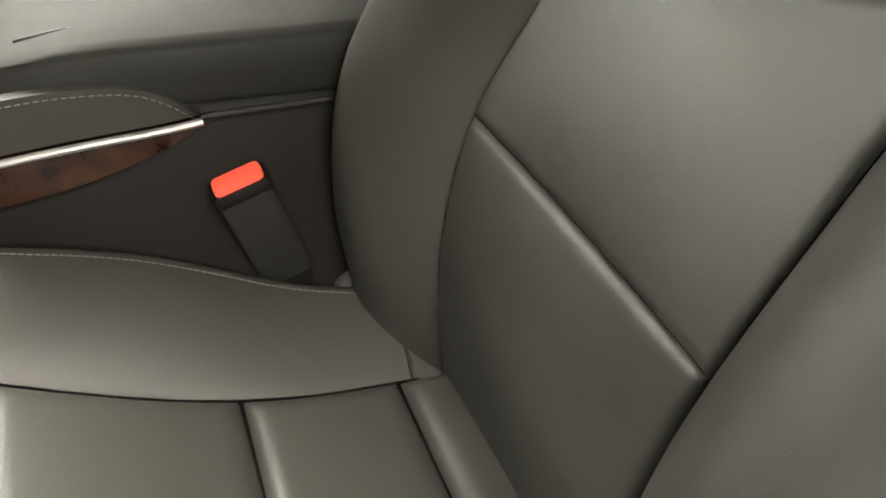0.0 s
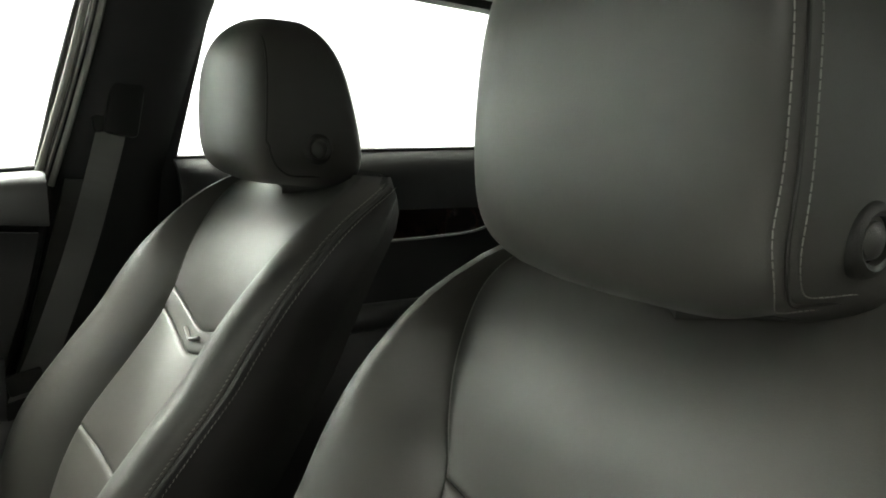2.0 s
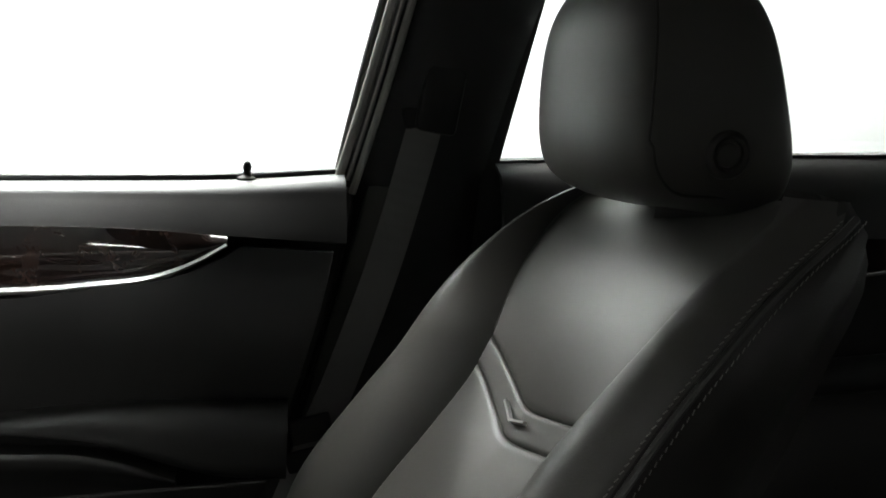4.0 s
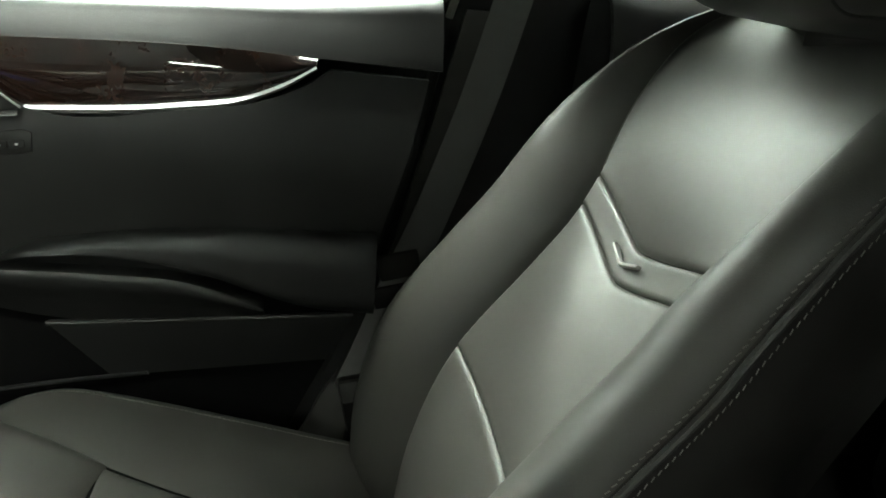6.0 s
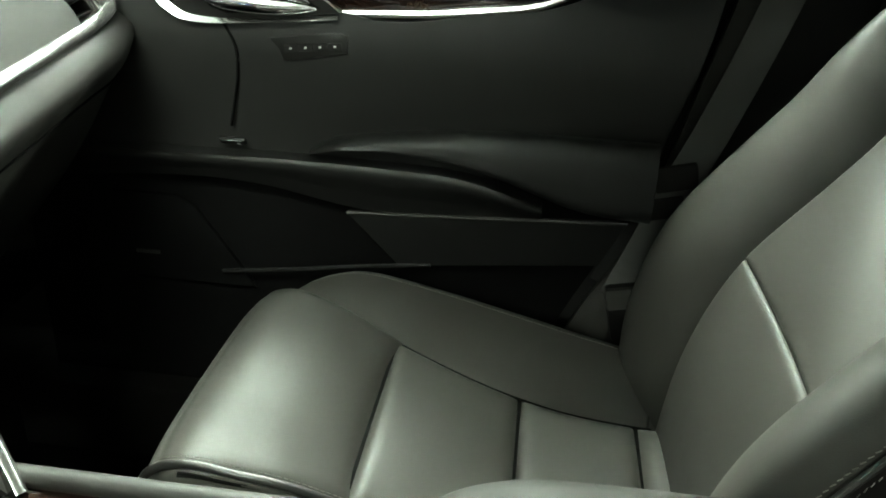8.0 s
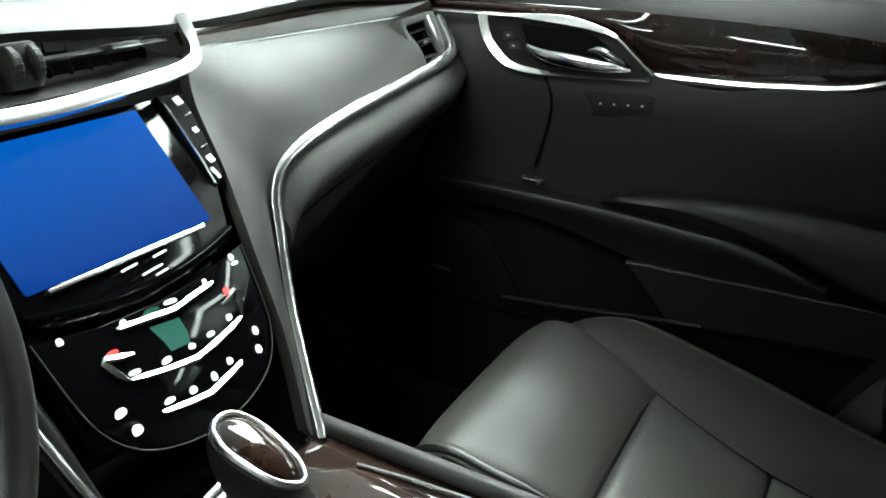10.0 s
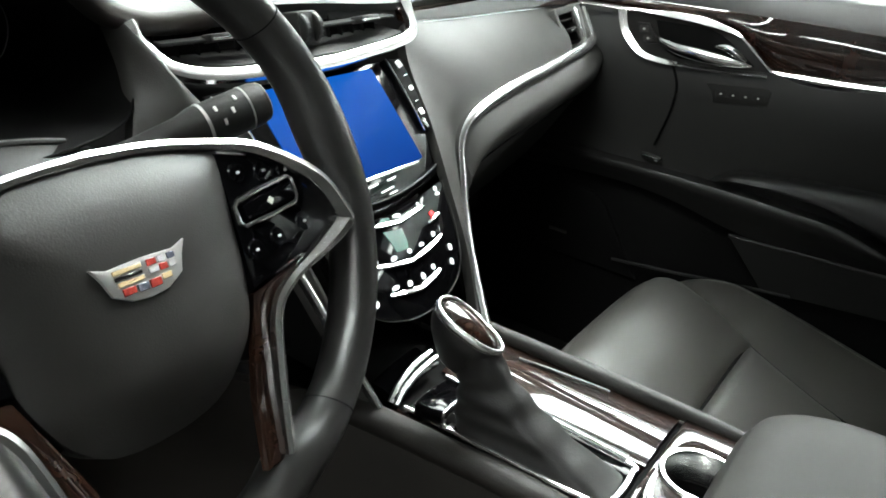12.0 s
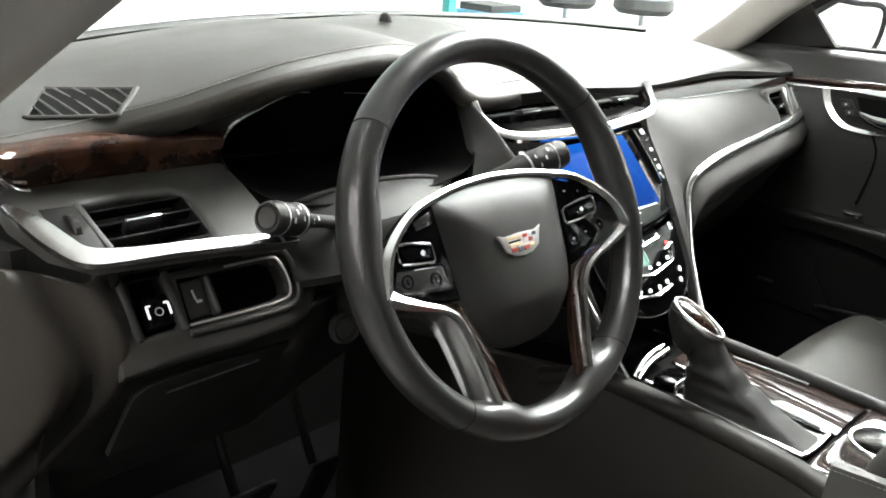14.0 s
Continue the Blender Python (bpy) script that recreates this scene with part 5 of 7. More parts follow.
for s in (1, -1):
    col = part("button_strip", moved(prism([(0.113, 0.062), (0.143, 0.060), (0.138, 0.02), (0.1285, -0.02), (0.118, -0.030), (0.1165, -0.02)], 0.003, 0.001, 1), SA @ Matrix.Diagonal((s, 1, 1, 1)) @ Matrix.Translation((0, 0, -0.002))), DEEP, dash, "black button strip beside the screen")
    for j, (bx, by, w_, h_) in enumerate(((0.133, 0.053, 0.008, 0.008), (0.1335, 0.0385, 0.010, 0.0016), (0.1305, 0.0228, 0.006, 0.005), (0.1275, 0.0065, 0.009, 0.0016), (0.1255, -0.006, 0.007, 0.007), (0.1205, -0.020, 0.005, 0.012))):
        part("button", moved(rounded(w_, h_, 0.0016, 0.0006, 1), SA @ Matrix.Diagonal((s, 1, 1, 1)) @ pose(bx, by, 0.0018, 0, 0, 10)), WHITE_LED if j in (0, 2, 4) else CHROME, col, "small bright button")
    part("strip_edge", tube([SA @ Vector((s * x, y, 0.0015)) for x, y in ((0.1165, 0.062), (0.117, 0.03), (0.1155, -0.005), (0.113, -0.028))], 0.0011, 20, 8), BRIGHT, col, "thin chrome edge")
part("hazard_light", moved(rounded(0.007, 0.007, 0.002, 0.0006, 1), SA @ Matrix.Translation((-0.128, 0.040, 0.0036))), RED_LED, dash, "red hazard button light")
# chin under the screen
def chin(u, v):
    s = u * 2 - 1
    p = SA @ Vector((s * (0.100 - 0.004 * v), -0.066 - 0.014 * (1 - s * s) - 0.012 * v, 0.004 * math.sin(math.pi * v) - 0.012 * v + 0.002))
    return p


part("stack_chin", slab(chin, 24, 10, 0.010, (0, 1, -0.6)), GLOSS, dash, "glossy black chin of the centre stack")
for xx, yy, w_ in ((-0.012, -0.0660, 0.022), (0.018, -0.0655, 0.020), (0.004, -0.0745, 0.030), (0.010, -0.0790, 0.018)):
    part("label_bar", moved(rounded(w_, 0.0018, 0.0006, 0.0002, 1), SA @ pose(xx, yy, 0.0050, 0, 0, 4) @ Matrix.Diagonal((0.7, 0.8, 1, 1))), WHITE_LED, dash, "small lit label")
SB = frame_at((CX, 0.575, 0.668), (1, 0, 0), (0, 0.5736, 0.8192))
lower = [(-0.103, 0.052), (-0.092, -0.014), (-0.070, -0.045), (-0.035, -0.060), (0.0, -0.064), (0.035, -0.060), (0.070, -0.045), (0.092, -0.014), (0.103, 0.052), (0.05, 0.043), (0, 0.040), (-0.05, 0.043)]
part("climate_panel", moved(prism(lower, 0.010, 0.002), SB @ Matrix.Translation((0, 0, -0.010))), GLOSS, dash, "glossy black climate control panel")
rim_line = [SB @ Vector((x, y, 0.0005)) for x, y in lower[:9]]
part("panel_rim", sweep(spline(rim_line, 70), ring(0.0006, 0.0006, 8), SB.to_3x3() @ Vector((0, 0, 1))), DARK_TRIM, dash, "thin dark rim of the climate panel")
VBAR = [(-0.0026, -0.001), (0.0026, -0.001), (0.0020, 0.0018), (0.0004, 0.0028), (-0.0023, 0.0010)]


def chevron(pts):
    run = [SB @ Vector((x, y, 0.001)) for x, y in pts]
    return part("chrome_chevron", sweep(run, VBAR, SB.to_3x3() @ Vector((0, 0, 1)), scale=lambda t: 0.45 + 0.65 * min(1, 5 * t, 5 * (1 - t))), BRIGHT, dash, "chrome chevron slider bar", 20)


chevron([(-0.042, 0.0355), (-0.036, 0.0347), (-0.012, 0.0318), (0.010, 0.0290), (0.032, 0.0318), (0.050, 0.0338), (0.056, 0.0345)])
chevron([(-0.050, -0.0005), (-0.040, -0.0032), (-0.020, -0.0075), (0.007, -0.0113), (0.030, -0.0085), (0.052, -0.0045), (0.065, -0.0010)])
chevron([(-0.052, -0.0005), (-0.058, 0.008), (-0.0640, 0.0195), (-0.062, 0.0205), (-0.050, 0.0170), (-0.039, 0.0150)])
chevron([(0.066, -0.0008), (0.071, 0.009), (0.0745, 0.0200), (0.072, 0.0205), (0.062, 0.0172), (0.053, 0.0152)])
chevron([(-0.042, -0.0315), (-0.038, -0.0328), (-0.017, -0.0368), (0.002, -0.0395), (0.022, -0.0365), (0.040, -0.0330), (0.044, -0.0315)])


def icon(x, y, w, h, mat=None, turn=0):
    part("button_light", moved(prism(soft_outline([(-w, -h * 0.8), (w * 0.7, -h), (w, h * 0.3), (0, h), (-w * 0.9, h * 0.5)], 12), 0.0008, 0), SB @ pose(x, y, 0.0004, 0, 0, turn)), mat or WHITE_LED, dash, "small lit button symbol")


for x, y, w_, h_ in ((0.072, -0.0161, 0.0026, 0.0036), (0.066, -0.0306, 0.0028, 0.0034), (-0.070, -0.0161, 0.0048, 0.0030), (-0.065, -0.0320, 0.0040, 0.0036), (0.086, 0.0463, 0.0024, 0.0028), (0.0865, 0.0405, 0.0036, 0.0015),
                     (-0.045, 0.0033, 0.0050, 0.0019), (-0.017, -0.0008, 0.0044, 0.0022), (0.009, -0.0011, 0.0030, 0.0022), (0.030, -0.0003, 0.0036, 0.0020), (0.054, 0.0039, 0.0028, 0.0026),
                     (-0.031, -0.0270, 0.0048, 0.0021), (-0.009, -0.0297, 0.0032, 0.0028), (0.014, -0.0297, 0.0026, 0.0034), (0.034, -0.0261, 0.0028, 0.0028), (-0.034, 0.0385, 0.0026, 0.0018), (0.011, 0.0363, 0.0060, 0.0017),
                     (0.049, 0.0385, 0.0020, 0.0018), (-0.084, 0.0455, 0.0024, 0.0026)):
    icon(x, y, w_, h_, turn=(x * 400) % 24 - 12)
icon(-0.0535, 0.0225, 0.0050, 0.0018, RED_LED)
icon(0.0645, 0.0240, 0.0030, 0.0024, RED_LED)
# Green facets painted on the glossy panel in place of its reflections.
part("green_facet", moved(prism([(-0.017, 0.0263), (0.011, 0.0225), (0.012, 0.010), (0.009, 0.0015), (-0.009, 0.0030), (-0.011, 0.012)], 0.0005, 0), SB), GREEN_FACET, dash, "dark green facet painted as a reflection in the panel")
part("green_facet", moved(prism([(-0.019, 0.0350), (-0.012, 0.0395), (-0.001, 0.0375), (0.000, 0.0345)], 0.0005, 0), SB), GREEN_FACET, dash, "dark green facet painted as a reflection in the panel")
part("stack_core", moved(rounded(0.19, 0.14, 0.22, 0.02), pose(CX, 0.685, 0.665, -40, 0, 0)), DEEP, dash)

# passenger's side
A_LINE = [(0.572, 0.738, 0.838), (0.46, 0.740, 0.839), (0.30, 0.737, 0.842), (0.200, 0.727, 0.846), (0.165, 0.702, 0.815), (0.142, 0.645, 0.757), (0.124, 0.600, 0.700), (0.112, 0.560, 0.640), (0.098, 0.524, 0.562)]
B_LINE = [(0.572, 0.681, 0.779), (0.52, 0.674, 0.778), (0.45, 0.666, 0.775), (0.303, 0.652, 0.766), (0.228, 0.650, 0.747), (0.203, 0.646, 0.722), (0.190, 0.632, 0.690), (0.160, 0.595, 0.628), (0.106, 0.522, 0.548)]
A_DRIVER = [(-0.150, 0.702, 0.815), (-0.128, 0.652, 0.757), (-0.108, 0.612, 0.700), (-0.098, 0.590, 0.664), (-0.093, 0.565, 0.620), (-0.084, 0.524, 0.556)]
B_DRIVER = [(-0.186, 0.690, 0.800), (-0.150, 0.650, 0.742), (-0.128, 0.620, 0.700), (-0.115, 0.600, 0.668), (-0.104, 0.570, 0.622), (-0.087, 0.527, 0.556)]
for s in (1, -1):
    a_, b_ = (A_LINE, B_LINE) if s > 0 else (A_DRIVER, B_DRIVER)
    a_, b_ = [Vector(p) for p in a_], [Vector(p) for p in b_]
    pa, pb = spline(a_, 70), spline(b_, 70)
    part("dash_panel", slab(lambda u, v: pa[round(u * 69)].lerp(pb[round(u * 69)], v) + Vector((0, -0.012 * math.sin(math.pi * v) * min(1, 4 * (1 - u)), 0)), 70, 12, 0.012, (0, 1, -0.3)), FACE_LEATHER, dash, "smooth grey leather dashboard panel")
    run = [q + Vector((0, -0.0085, 0.0045)) for q in spline([Vector((0.670, 0.728, 0.830)), Vector((0.662, 0.702, 0.796)), Vector((0.640, 0.693, 0.785))] + b_ if s > 0 else b_, 100)]
    part("chrome_trim", sweep(run, [(-0.0080, -0.010), (0.0080, -0.010), (0.0078, 0.0), (0.0050, 0.0022), (0, 0.0030), (-0.0050, 0.0022), (-0.0078, 0.0)], (0, -0.80, 0.60), scale=lambda t, w=1.0 if s > 0 else 0.6: (w * (1.0 - 0.30 * t), w)), CHROME, dash, "long satin chrome strip sweeping down to the console")
part("wood_trim", strip([(0.186, 0.746, 0.868), (0.30, 0.760, 0.871), (0.46, 0.766, 0.871), (0.672, 0.754, 0.862)], [(0.192, 0.730, 0.847), (0.30, 0.738, 0.843), (0.46, 0.742, 0.840), (0.676, 0.733, 0.839)], 50, 0.010, (0, 1, 0.1), 0.003),
     WOOD, dash, "glossy dark burl wood strip")
part("trim_line", tube([(0.190, 0.727, 0.846), (0.30, 0.735, 0.8415), (0.46, 0.739, 0.8385), (0.674, 0.730, 0.837)], 0.0016, 60, 8), BRIGHT, dash, "thin chrome line under the wood")
vm = frame_at((0.597, 0.7060, 0.8060), (1, 0.10, 0.015), (0, 0.50, 0.86))
vent("air_vent", vm, 0.062, 0.054, 3, "black side air vent with chrome tab")
bezel("vent_frame", rrect(0.110, 0.074, 0.006, cx=0.014), rrect(0.062, 0.054, 0.004), vm @ Matrix.Translation((0, 0, -0.006)), LEATHER_SOFT, 0.010)
part("vent_chrome", moved(rounded(0.007, 0.064, 0.008, 0.002), vm @ pose(0.040, 0.000, 0.004, 0, 0, 0)), CHROME, dash, "chrome edge beside the vent")
def glove(u, v):
    p = pb2[round(u * 59)]
    drop = ease([0, 0.12, 0.35, 0.55, 0.8, 1], [0, 0.014, 0.040, 0.075, 0.19, 0.33])(v)
    back = ease([0, 0.12, 0.35, 0.55, 0.8, 1], [0.0, -0.020, -0.030, -0.004, 0.07, 0.19])(v)
    return p + Vector((0.02 * v * (1 - u), back, -drop))


pb2 = spline([(0.672, 0.706, 0.792), (0.60, 0.684, 0.781)] + B_LINE[1:5] + [(0.200, 0.648, 0.716)], 60)
part("glove_box", slab(glove, 60, 24, 0.012, (0, 1, 0.1)), FACE_LEATHER, dash, "grey leather glove box bulge")
gl = [glove(0.02 + 0.9 * i / 40, 0.50) + Vector((0, -0.001, 0)) for i in range(41)]
part("glove_seam", sweep(gl, ring(0.0016, 0.0016, 6), (0, -1, 0)), DEEP, dash)
# Deep black colour stands in for the shade under the glove box.
part("lower_cover", slab(lambda u, v: Vector((0.13 + 0.56 * u, 0.80 + 0.36 * v, 0.44 - 0.08 * v)), 8, 6, 0.01, (0, 0, 1)), DEEP, dash)
for s in (1, -1):
    ps = spline([Vector(p) for p in (B_LINE[4:] if s > 0 else B_DRIVER[1:])], 30)
    part("stack_cheek", slab(lambda u, v: ps[round(u * 29)] + Vector((-s * 0.004 - s * 0.03 * v, 0.004 + 0.45 * v, -0.06 * v * (1 - u))), 30, 8, 0.01, (-s, 0, 0)), DEEP, dash)
def end_block(u, v):
    p = Vector((0.572 + 0.10 * u, 0.738 - 0.004 * u, 0.838)).lerp(Vector((0.572 + 0.092 * u, 0.681 + 0.020 * u, 0.779 + 0.012 * u)), v)
    return p


for u0, u1, v0, v1 in ((0, 1, 0, 0.14), (0.86, 1, 0.14, 0.93), (0, 1, 0.93, 1)):
    part("dash_panel", slab(lambda u, v: end_block(u0 + (u1 - u0) * u, v0 + (v1 - v0) * v), 8, 6, 0.02, (0, 1, -0.3)), LEATHER_SOFT, dash)

# ---- steering wheel and column ----
TILT = radians(28)
WM = frame_at((-0.375, 0.493, 0.8226), (1, 0, 0), (0, math.sin(TILT), math.cos(TILT)))
wheel = thing("steering_wheel", "black leather steering wheel with chrome spokes and wood inserts", "steering wheel", at=(-0.375, 0.493, 0.8226))


def wpart(name, bm, mat, parent=None, label="", angle=40):
    return part(name, moved(bm, WM), mat, parent or wheel, label, angle)


# The rim stands in a plane of its own, a little steeper than the hub.
RIM = frame_at((-0.369, 0.497, 0.818), (1, 0, 0), (0, math.sin(radians(24)), math.cos(radians(24))))
RIM_R = 0.1725


def flare(a):
    """How far the rim swells inward where a spoke meets it, at an angle in degrees."""
    near = lambda g, w_: math.exp(-(((a - g + 180) % 360 - 180) / w_) ** 2)
    return 0.75 * near(12, 11) + 0.75 * near(168, 11) + near(247, 8) + near(293, 8)


ring_path = []
for i in range(216):
    a = 2 * math.pi * i / 216
    r = RIM_R - 0.0042 * flare(math.degrees(a))
    ring_path.append((r * math.cos(a), r * math.sin(a), 0))
rim_bm = sweep(ring_path, ring(0.0142, 0.0185, 24), (0, 0, 1), closed=True, scale=lambda t: (1.0 + 0.33 * flare((t * 215 / 216 * 360) % 360), 1.0 + 0.04 * flare((t * 215 / 216 * 360) % 360)))
part("rim", moved(rim_bm, RIM), RIM_LEATHER, wheel, "worn black leather rim", 60)
for a in (140, 40, 232, 308):
    c, s = math.cos(radians(a)), math.sin(radians(a))
    m = RIM @ frame_at((RIM_R * c, RIM_R * s, 0), (c, s, 0), (0, 0, 1))
    hoop = [m @ Vector((0.0143 * math.cos(q), 0.0186 * math.sin(q), 0)) for q in np.linspace(0, 2 * math.pi, 33)[:-1]]
    part("rim_seam", sweep(hoop, ring(0.0005, 0.0005, 6), m.to_3x3() @ Vector((0, 0, 1)), closed=True), DEEP, wheel)
# airbag cover
PAD_HALF = [(0.0, 0.0490), (0.020, 0.0486), (0.040, 0.0472), (0.060, 0.0452), (0.076, 0.0428), (0.0835, 0.0400), (0.0850, 0.0350), (0.0838, 0.022), (0.0815, 0.005), (0.0792, -0.014), (0.0765, -0.033), (0.0718, -0.052), (0.0640, -0.070), (0.0530, -0.085), (0.0380, -0.0965), (0.0190, -0.1015)]
pad_line = [Vector((x, y, 0)) for x, y in PAD_HALF] + [Vector((0, -0.1025, 0))] + [Vector((-x, y, 0)) for x, y in PAD_HALF[:0:-1]]
pad_outline = [(p.x, p.y) for p in spline(pad_line, 64, closed=True)]


def dome(u, v):
    x, y = pad_outline[round(u * 64) % 64]
    k = math.sin(min(v / 0.92, 1) * math.pi / 2)
    h = 0.0095 - 0.017 * k ** 3.2 - 0.010 * max(0.0, (-0.020 + (y + 0.020) * k) * -1 - 0.066) / 0.036
    if v > 0.92:
        h -= 0.020 * (v - 0.92) / 0.08
    return Vector((x * k, -0.020 + (y + 0.020) * k, h))


wpart("airbag_cover", grid(dome, 64, 26, closed_u=True), SHELL_LEATHER, None, "dark grey padded airbag cover", 70)
# emblem: a plain shield of enamel bars in a chrome frame
EM = Matrix.Translation((0.0005, -0.0125, 0.0088)) @ Matrix.Scale(0.86, 4)
shield = [(-0.0335, 0.0125), (-0.0235, 0.0092), (-0.012, 0.0098), (0.0, 0.0102), (0.012, 0.0098), (0.0235, 0.0092), (0.0335, 0.0125), (0.0285, 0.0035), (0.0250, -0.0065), (0.0130, -0.0128), (0.0, -0.0142), (-0.0130, -0.0128), (-0.0250, -0.0065), (-0.0285, 0.0035)]
em = wpart("emblem", moved(prism(shield, 0.003, 0.001), EM), SILVER_PAINT, None, "chrome shield emblem with coloured enamel bars")
for x, y, w_, h_, mt in ((-0.0115, 0.0062, 0.0200, 0.0028, ENAMEL_GOLD), (-0.0115, 0.0024, 0.0190, 0.0022, ENAMEL_BLACK), (-0.0110, -0.0012, 0.0180, 0.0028, ENAMEL_GOLD),
                         (0.0055, 0.0058, 0.0068, 0.0040, ENAMEL_RED), (0.0130, 0.0058, 0.0060, 0.0040, ENAMEL_GREY), (0.0198, 0.0058, 0.0056, 0.0040, ENAMEL_BLUE),
                         (0.0055, 0.0008, 0.0068, 0.0040, ENAMEL_GREY), (0.0130, 0.0008, 0.0060, 0.0040, ENAMEL_RED), (0.0192, 0.0008, 0.0050, 0.0040, ENAMEL_GREY),
                         (-0.0140, -0.0062, 0.0090, 0.0044, ENAMEL_RED), (-0.0045, -0.0066, 0.0076, 0.0048, ENAMEL_BLUE), (0.0045, -0.0068, 0.0082, 0.0050, ENAMEL_RED), (0.0132, -0.0052, 0.0070, 0.0036, ENAMEL_GOLD)):
    wpart("enamel_bar", moved(rounded(w_, h_, 0.0012, 0.0003, 1), EM @ Matrix.Translation((x, y, 0.0032))), mt, em)
# spokes
for s in (1, -1):
    M = Matrix.Diagonal((s, 1, 1, 1))
    pod = [(0.079, 0.038), (0.108, 0.031), (0.134, 0.014), (0.148, -0.004), (0.155, -0.026), (0.128, -0.036), (0.075, -0.046)]
    p = wpart("switch_pod", moved(prism(pod, 0.012, 0.003), M @ Matrix.Translation((0, 0, -0.015))), GLOSS, None, "glossy black switch pod")
    M_ROCK = M if s > 0 else M @ Matrix.Translation((0.130, 0, 0)) @ Matrix.Diagonal((0.74, 1, 1, 1)) @ Matrix.Translation((-0.130, 0, 0))
    frame_pts = [(0.080, 0.004, -0.002), (0.080, -0.006, -0.002), (0.083, -0.0085, -0.002), (0.106, -0.007, -0.002), (0.127, -0.0045, -0.002), (0.130, -0.001, -0.002), (0.130, 0.010, -0.002), (0.126, 0.0125, -0.002), (0.104, 0.0105, -0.002), (0.083, 0.007, -0.002)]
    wpart("rocker_frame", moved(sweep(frame_pts, ring(0.0017, 0.0015, 8), (0, 0, 1), closed=True), M_ROCK), BRIGHT, p, "chrome rocker frame")
    wpart("rocker", moved(prism([(0.084, 0.004), (0.085, -0.006), (0.127, -0.002), (0.127, 0.009)], 0.004, 0.0012), M_ROCK @ Matrix.Translation((0, 0, -0.0035))), GLOSS, p, "black rocker switch")
    wpart("mark", moved(rounded(0.004, 0.004, 0.0006, 0.0002, 1), M @ pose(0.106, 0.0015, 0.0007, 0, 0, 45)), PRINT, p)
    if s < 0:
        wpart("button_strip", moved(prism([(0.088, -0.0130), (0.136, -0.0085), (0.1435, -0.0240), (0.128, -0.0290), (0.0835, -0.0345)], 0.0022, 0.0006), M @ Matrix.Translation((0, 0, -0.0035))), GREY_GLOSS, p, "glossy dark grey button strip")
        for bx, by in ((0.098, -0.0228), (0.128, -0.0185)):
            wpart("ring_button", moved(lathe([(0.0046, 0.0), (0.0050, 0.0006), (0.0058, 0.0006), (0.0062, 0.0)], 20), M @ Matrix.Translation((bx, by, -0.0012))), GLOSS, p, "dark ring round a button")
            wpart("mark", moved(rounded(0.0022, 0.0050, 0.0004, 0.0001, 1), M @ Matrix.Translation((bx, by, -0.0011))), GLOSS, p)
        wpart("top_key", moved(prism([(0.086, 0.0330), (0.106, 0.0275), (0.104, 0.0200), (0.086, 0.0225)], 0.0016, 0.0005), M @ Matrix.Translation((0, 0, -0.0035))), GREY_GLOSS, p, "glossy dark grey key")
    for bx, by in ((0.090, 0.023), (0.110, 0.020), (0.128, 0.0165), (0.086, -0.024), (0.106, -0.021), (0.130, -0.018)) if s > 0 else ((0.116, 0.0225), (0.131, 0.0175)):
        wpart("button", moved(lathe([(0, 0.0012), (0.0058, 0.001), (0.0066, 0.0)], 18), M @ Matrix.Translation((bx, by, -0.003))), GLOSS, p, "glossy black button")
        wpart("mark", moved(rounded(0.0026, 0.0016, 0.0004, 0.0001, 1), M @ Matrix.Translation((bx, by, -0.0016))), SILVER_PAINT, p)
    # chrome outline, over the pad and round the pod, then down the lower spoke
    line = spline([(0.0, 0.0525, -0.006), (0.04, 0.050, -0.006), (0.074, 0.044, -0.004), (0.106, 0.035, 0.0), (0.134, 0.017, 0.003), (0.150, -0.001, 0.005), (0.160, -0.027, 0.005)], 48)
    wpart("chrome_spoke", moved(sweep(line, [(-0.0022, -0.004), (0.0022, -0.004), (0.0026, 0.001), (0, 0.0025), (-0.0026, 0.001)], (0, 0, 1), scale=lambda t: 1.1 + 1.7 * t ** 2.5), M), CHROME, None, "satin chrome spoke edge")
    low = spline([(0.160, -0.025, 0.005), (0.146, -0.032, 0.005), (0.128, -0.039, 0.004), (0.099, -0.050, 0.002), (0.084, -0.065, 0.000), (0.073, -0.102, -0.002), (0.063, -0.146, -0.004)], 60)
    wpart("chrome_spoke", moved(sweep(low, [(-0.0024, -0.004), (0.0024, -0.004), (0.0028, 0.001), (0, 0.0025), (-0.0028, 0.001)], (0, 0, 1), scale=lambda t: 1.1 + 1.4 * max(0, 1 - 3.5 * t)), M), CHROME, None, "satin chrome spoke edge")
    def blade(u, v):
        k = 0.18 + 0.82 * u
        q = low[min(round(k * 59), 59)]
        w_ = 0.012 * min(1.0, 0.35 + 1.6 * u)
        return Vector((q.x + w_ * v * 0.95, q.y - 0.35 * w_ * v, q.z - 0.0005 - 0.022 * v ** 1.4))
    wpart("spoke_blade", moved(slab(blade, 44, 8, 0.004, (0, 0, -1)), M), CHROME, None, "silver lower spoke blade")
    wood = [(0.076, -0.048), (0.124, -0.039), (0.098, -0.052), (0.081, -0.066), (0.070, -0.102), (0.060, -0.148), (0.045, -0.148), (0.054, -0.104), (0.068, -0.068)]
    wpart("wood_insert", moved(prism(wood, 0.006, 0.0015), M @ Matrix.Translation((0, 0, -0.012))), WOOD, None, "glossy dark wood spoke insert")
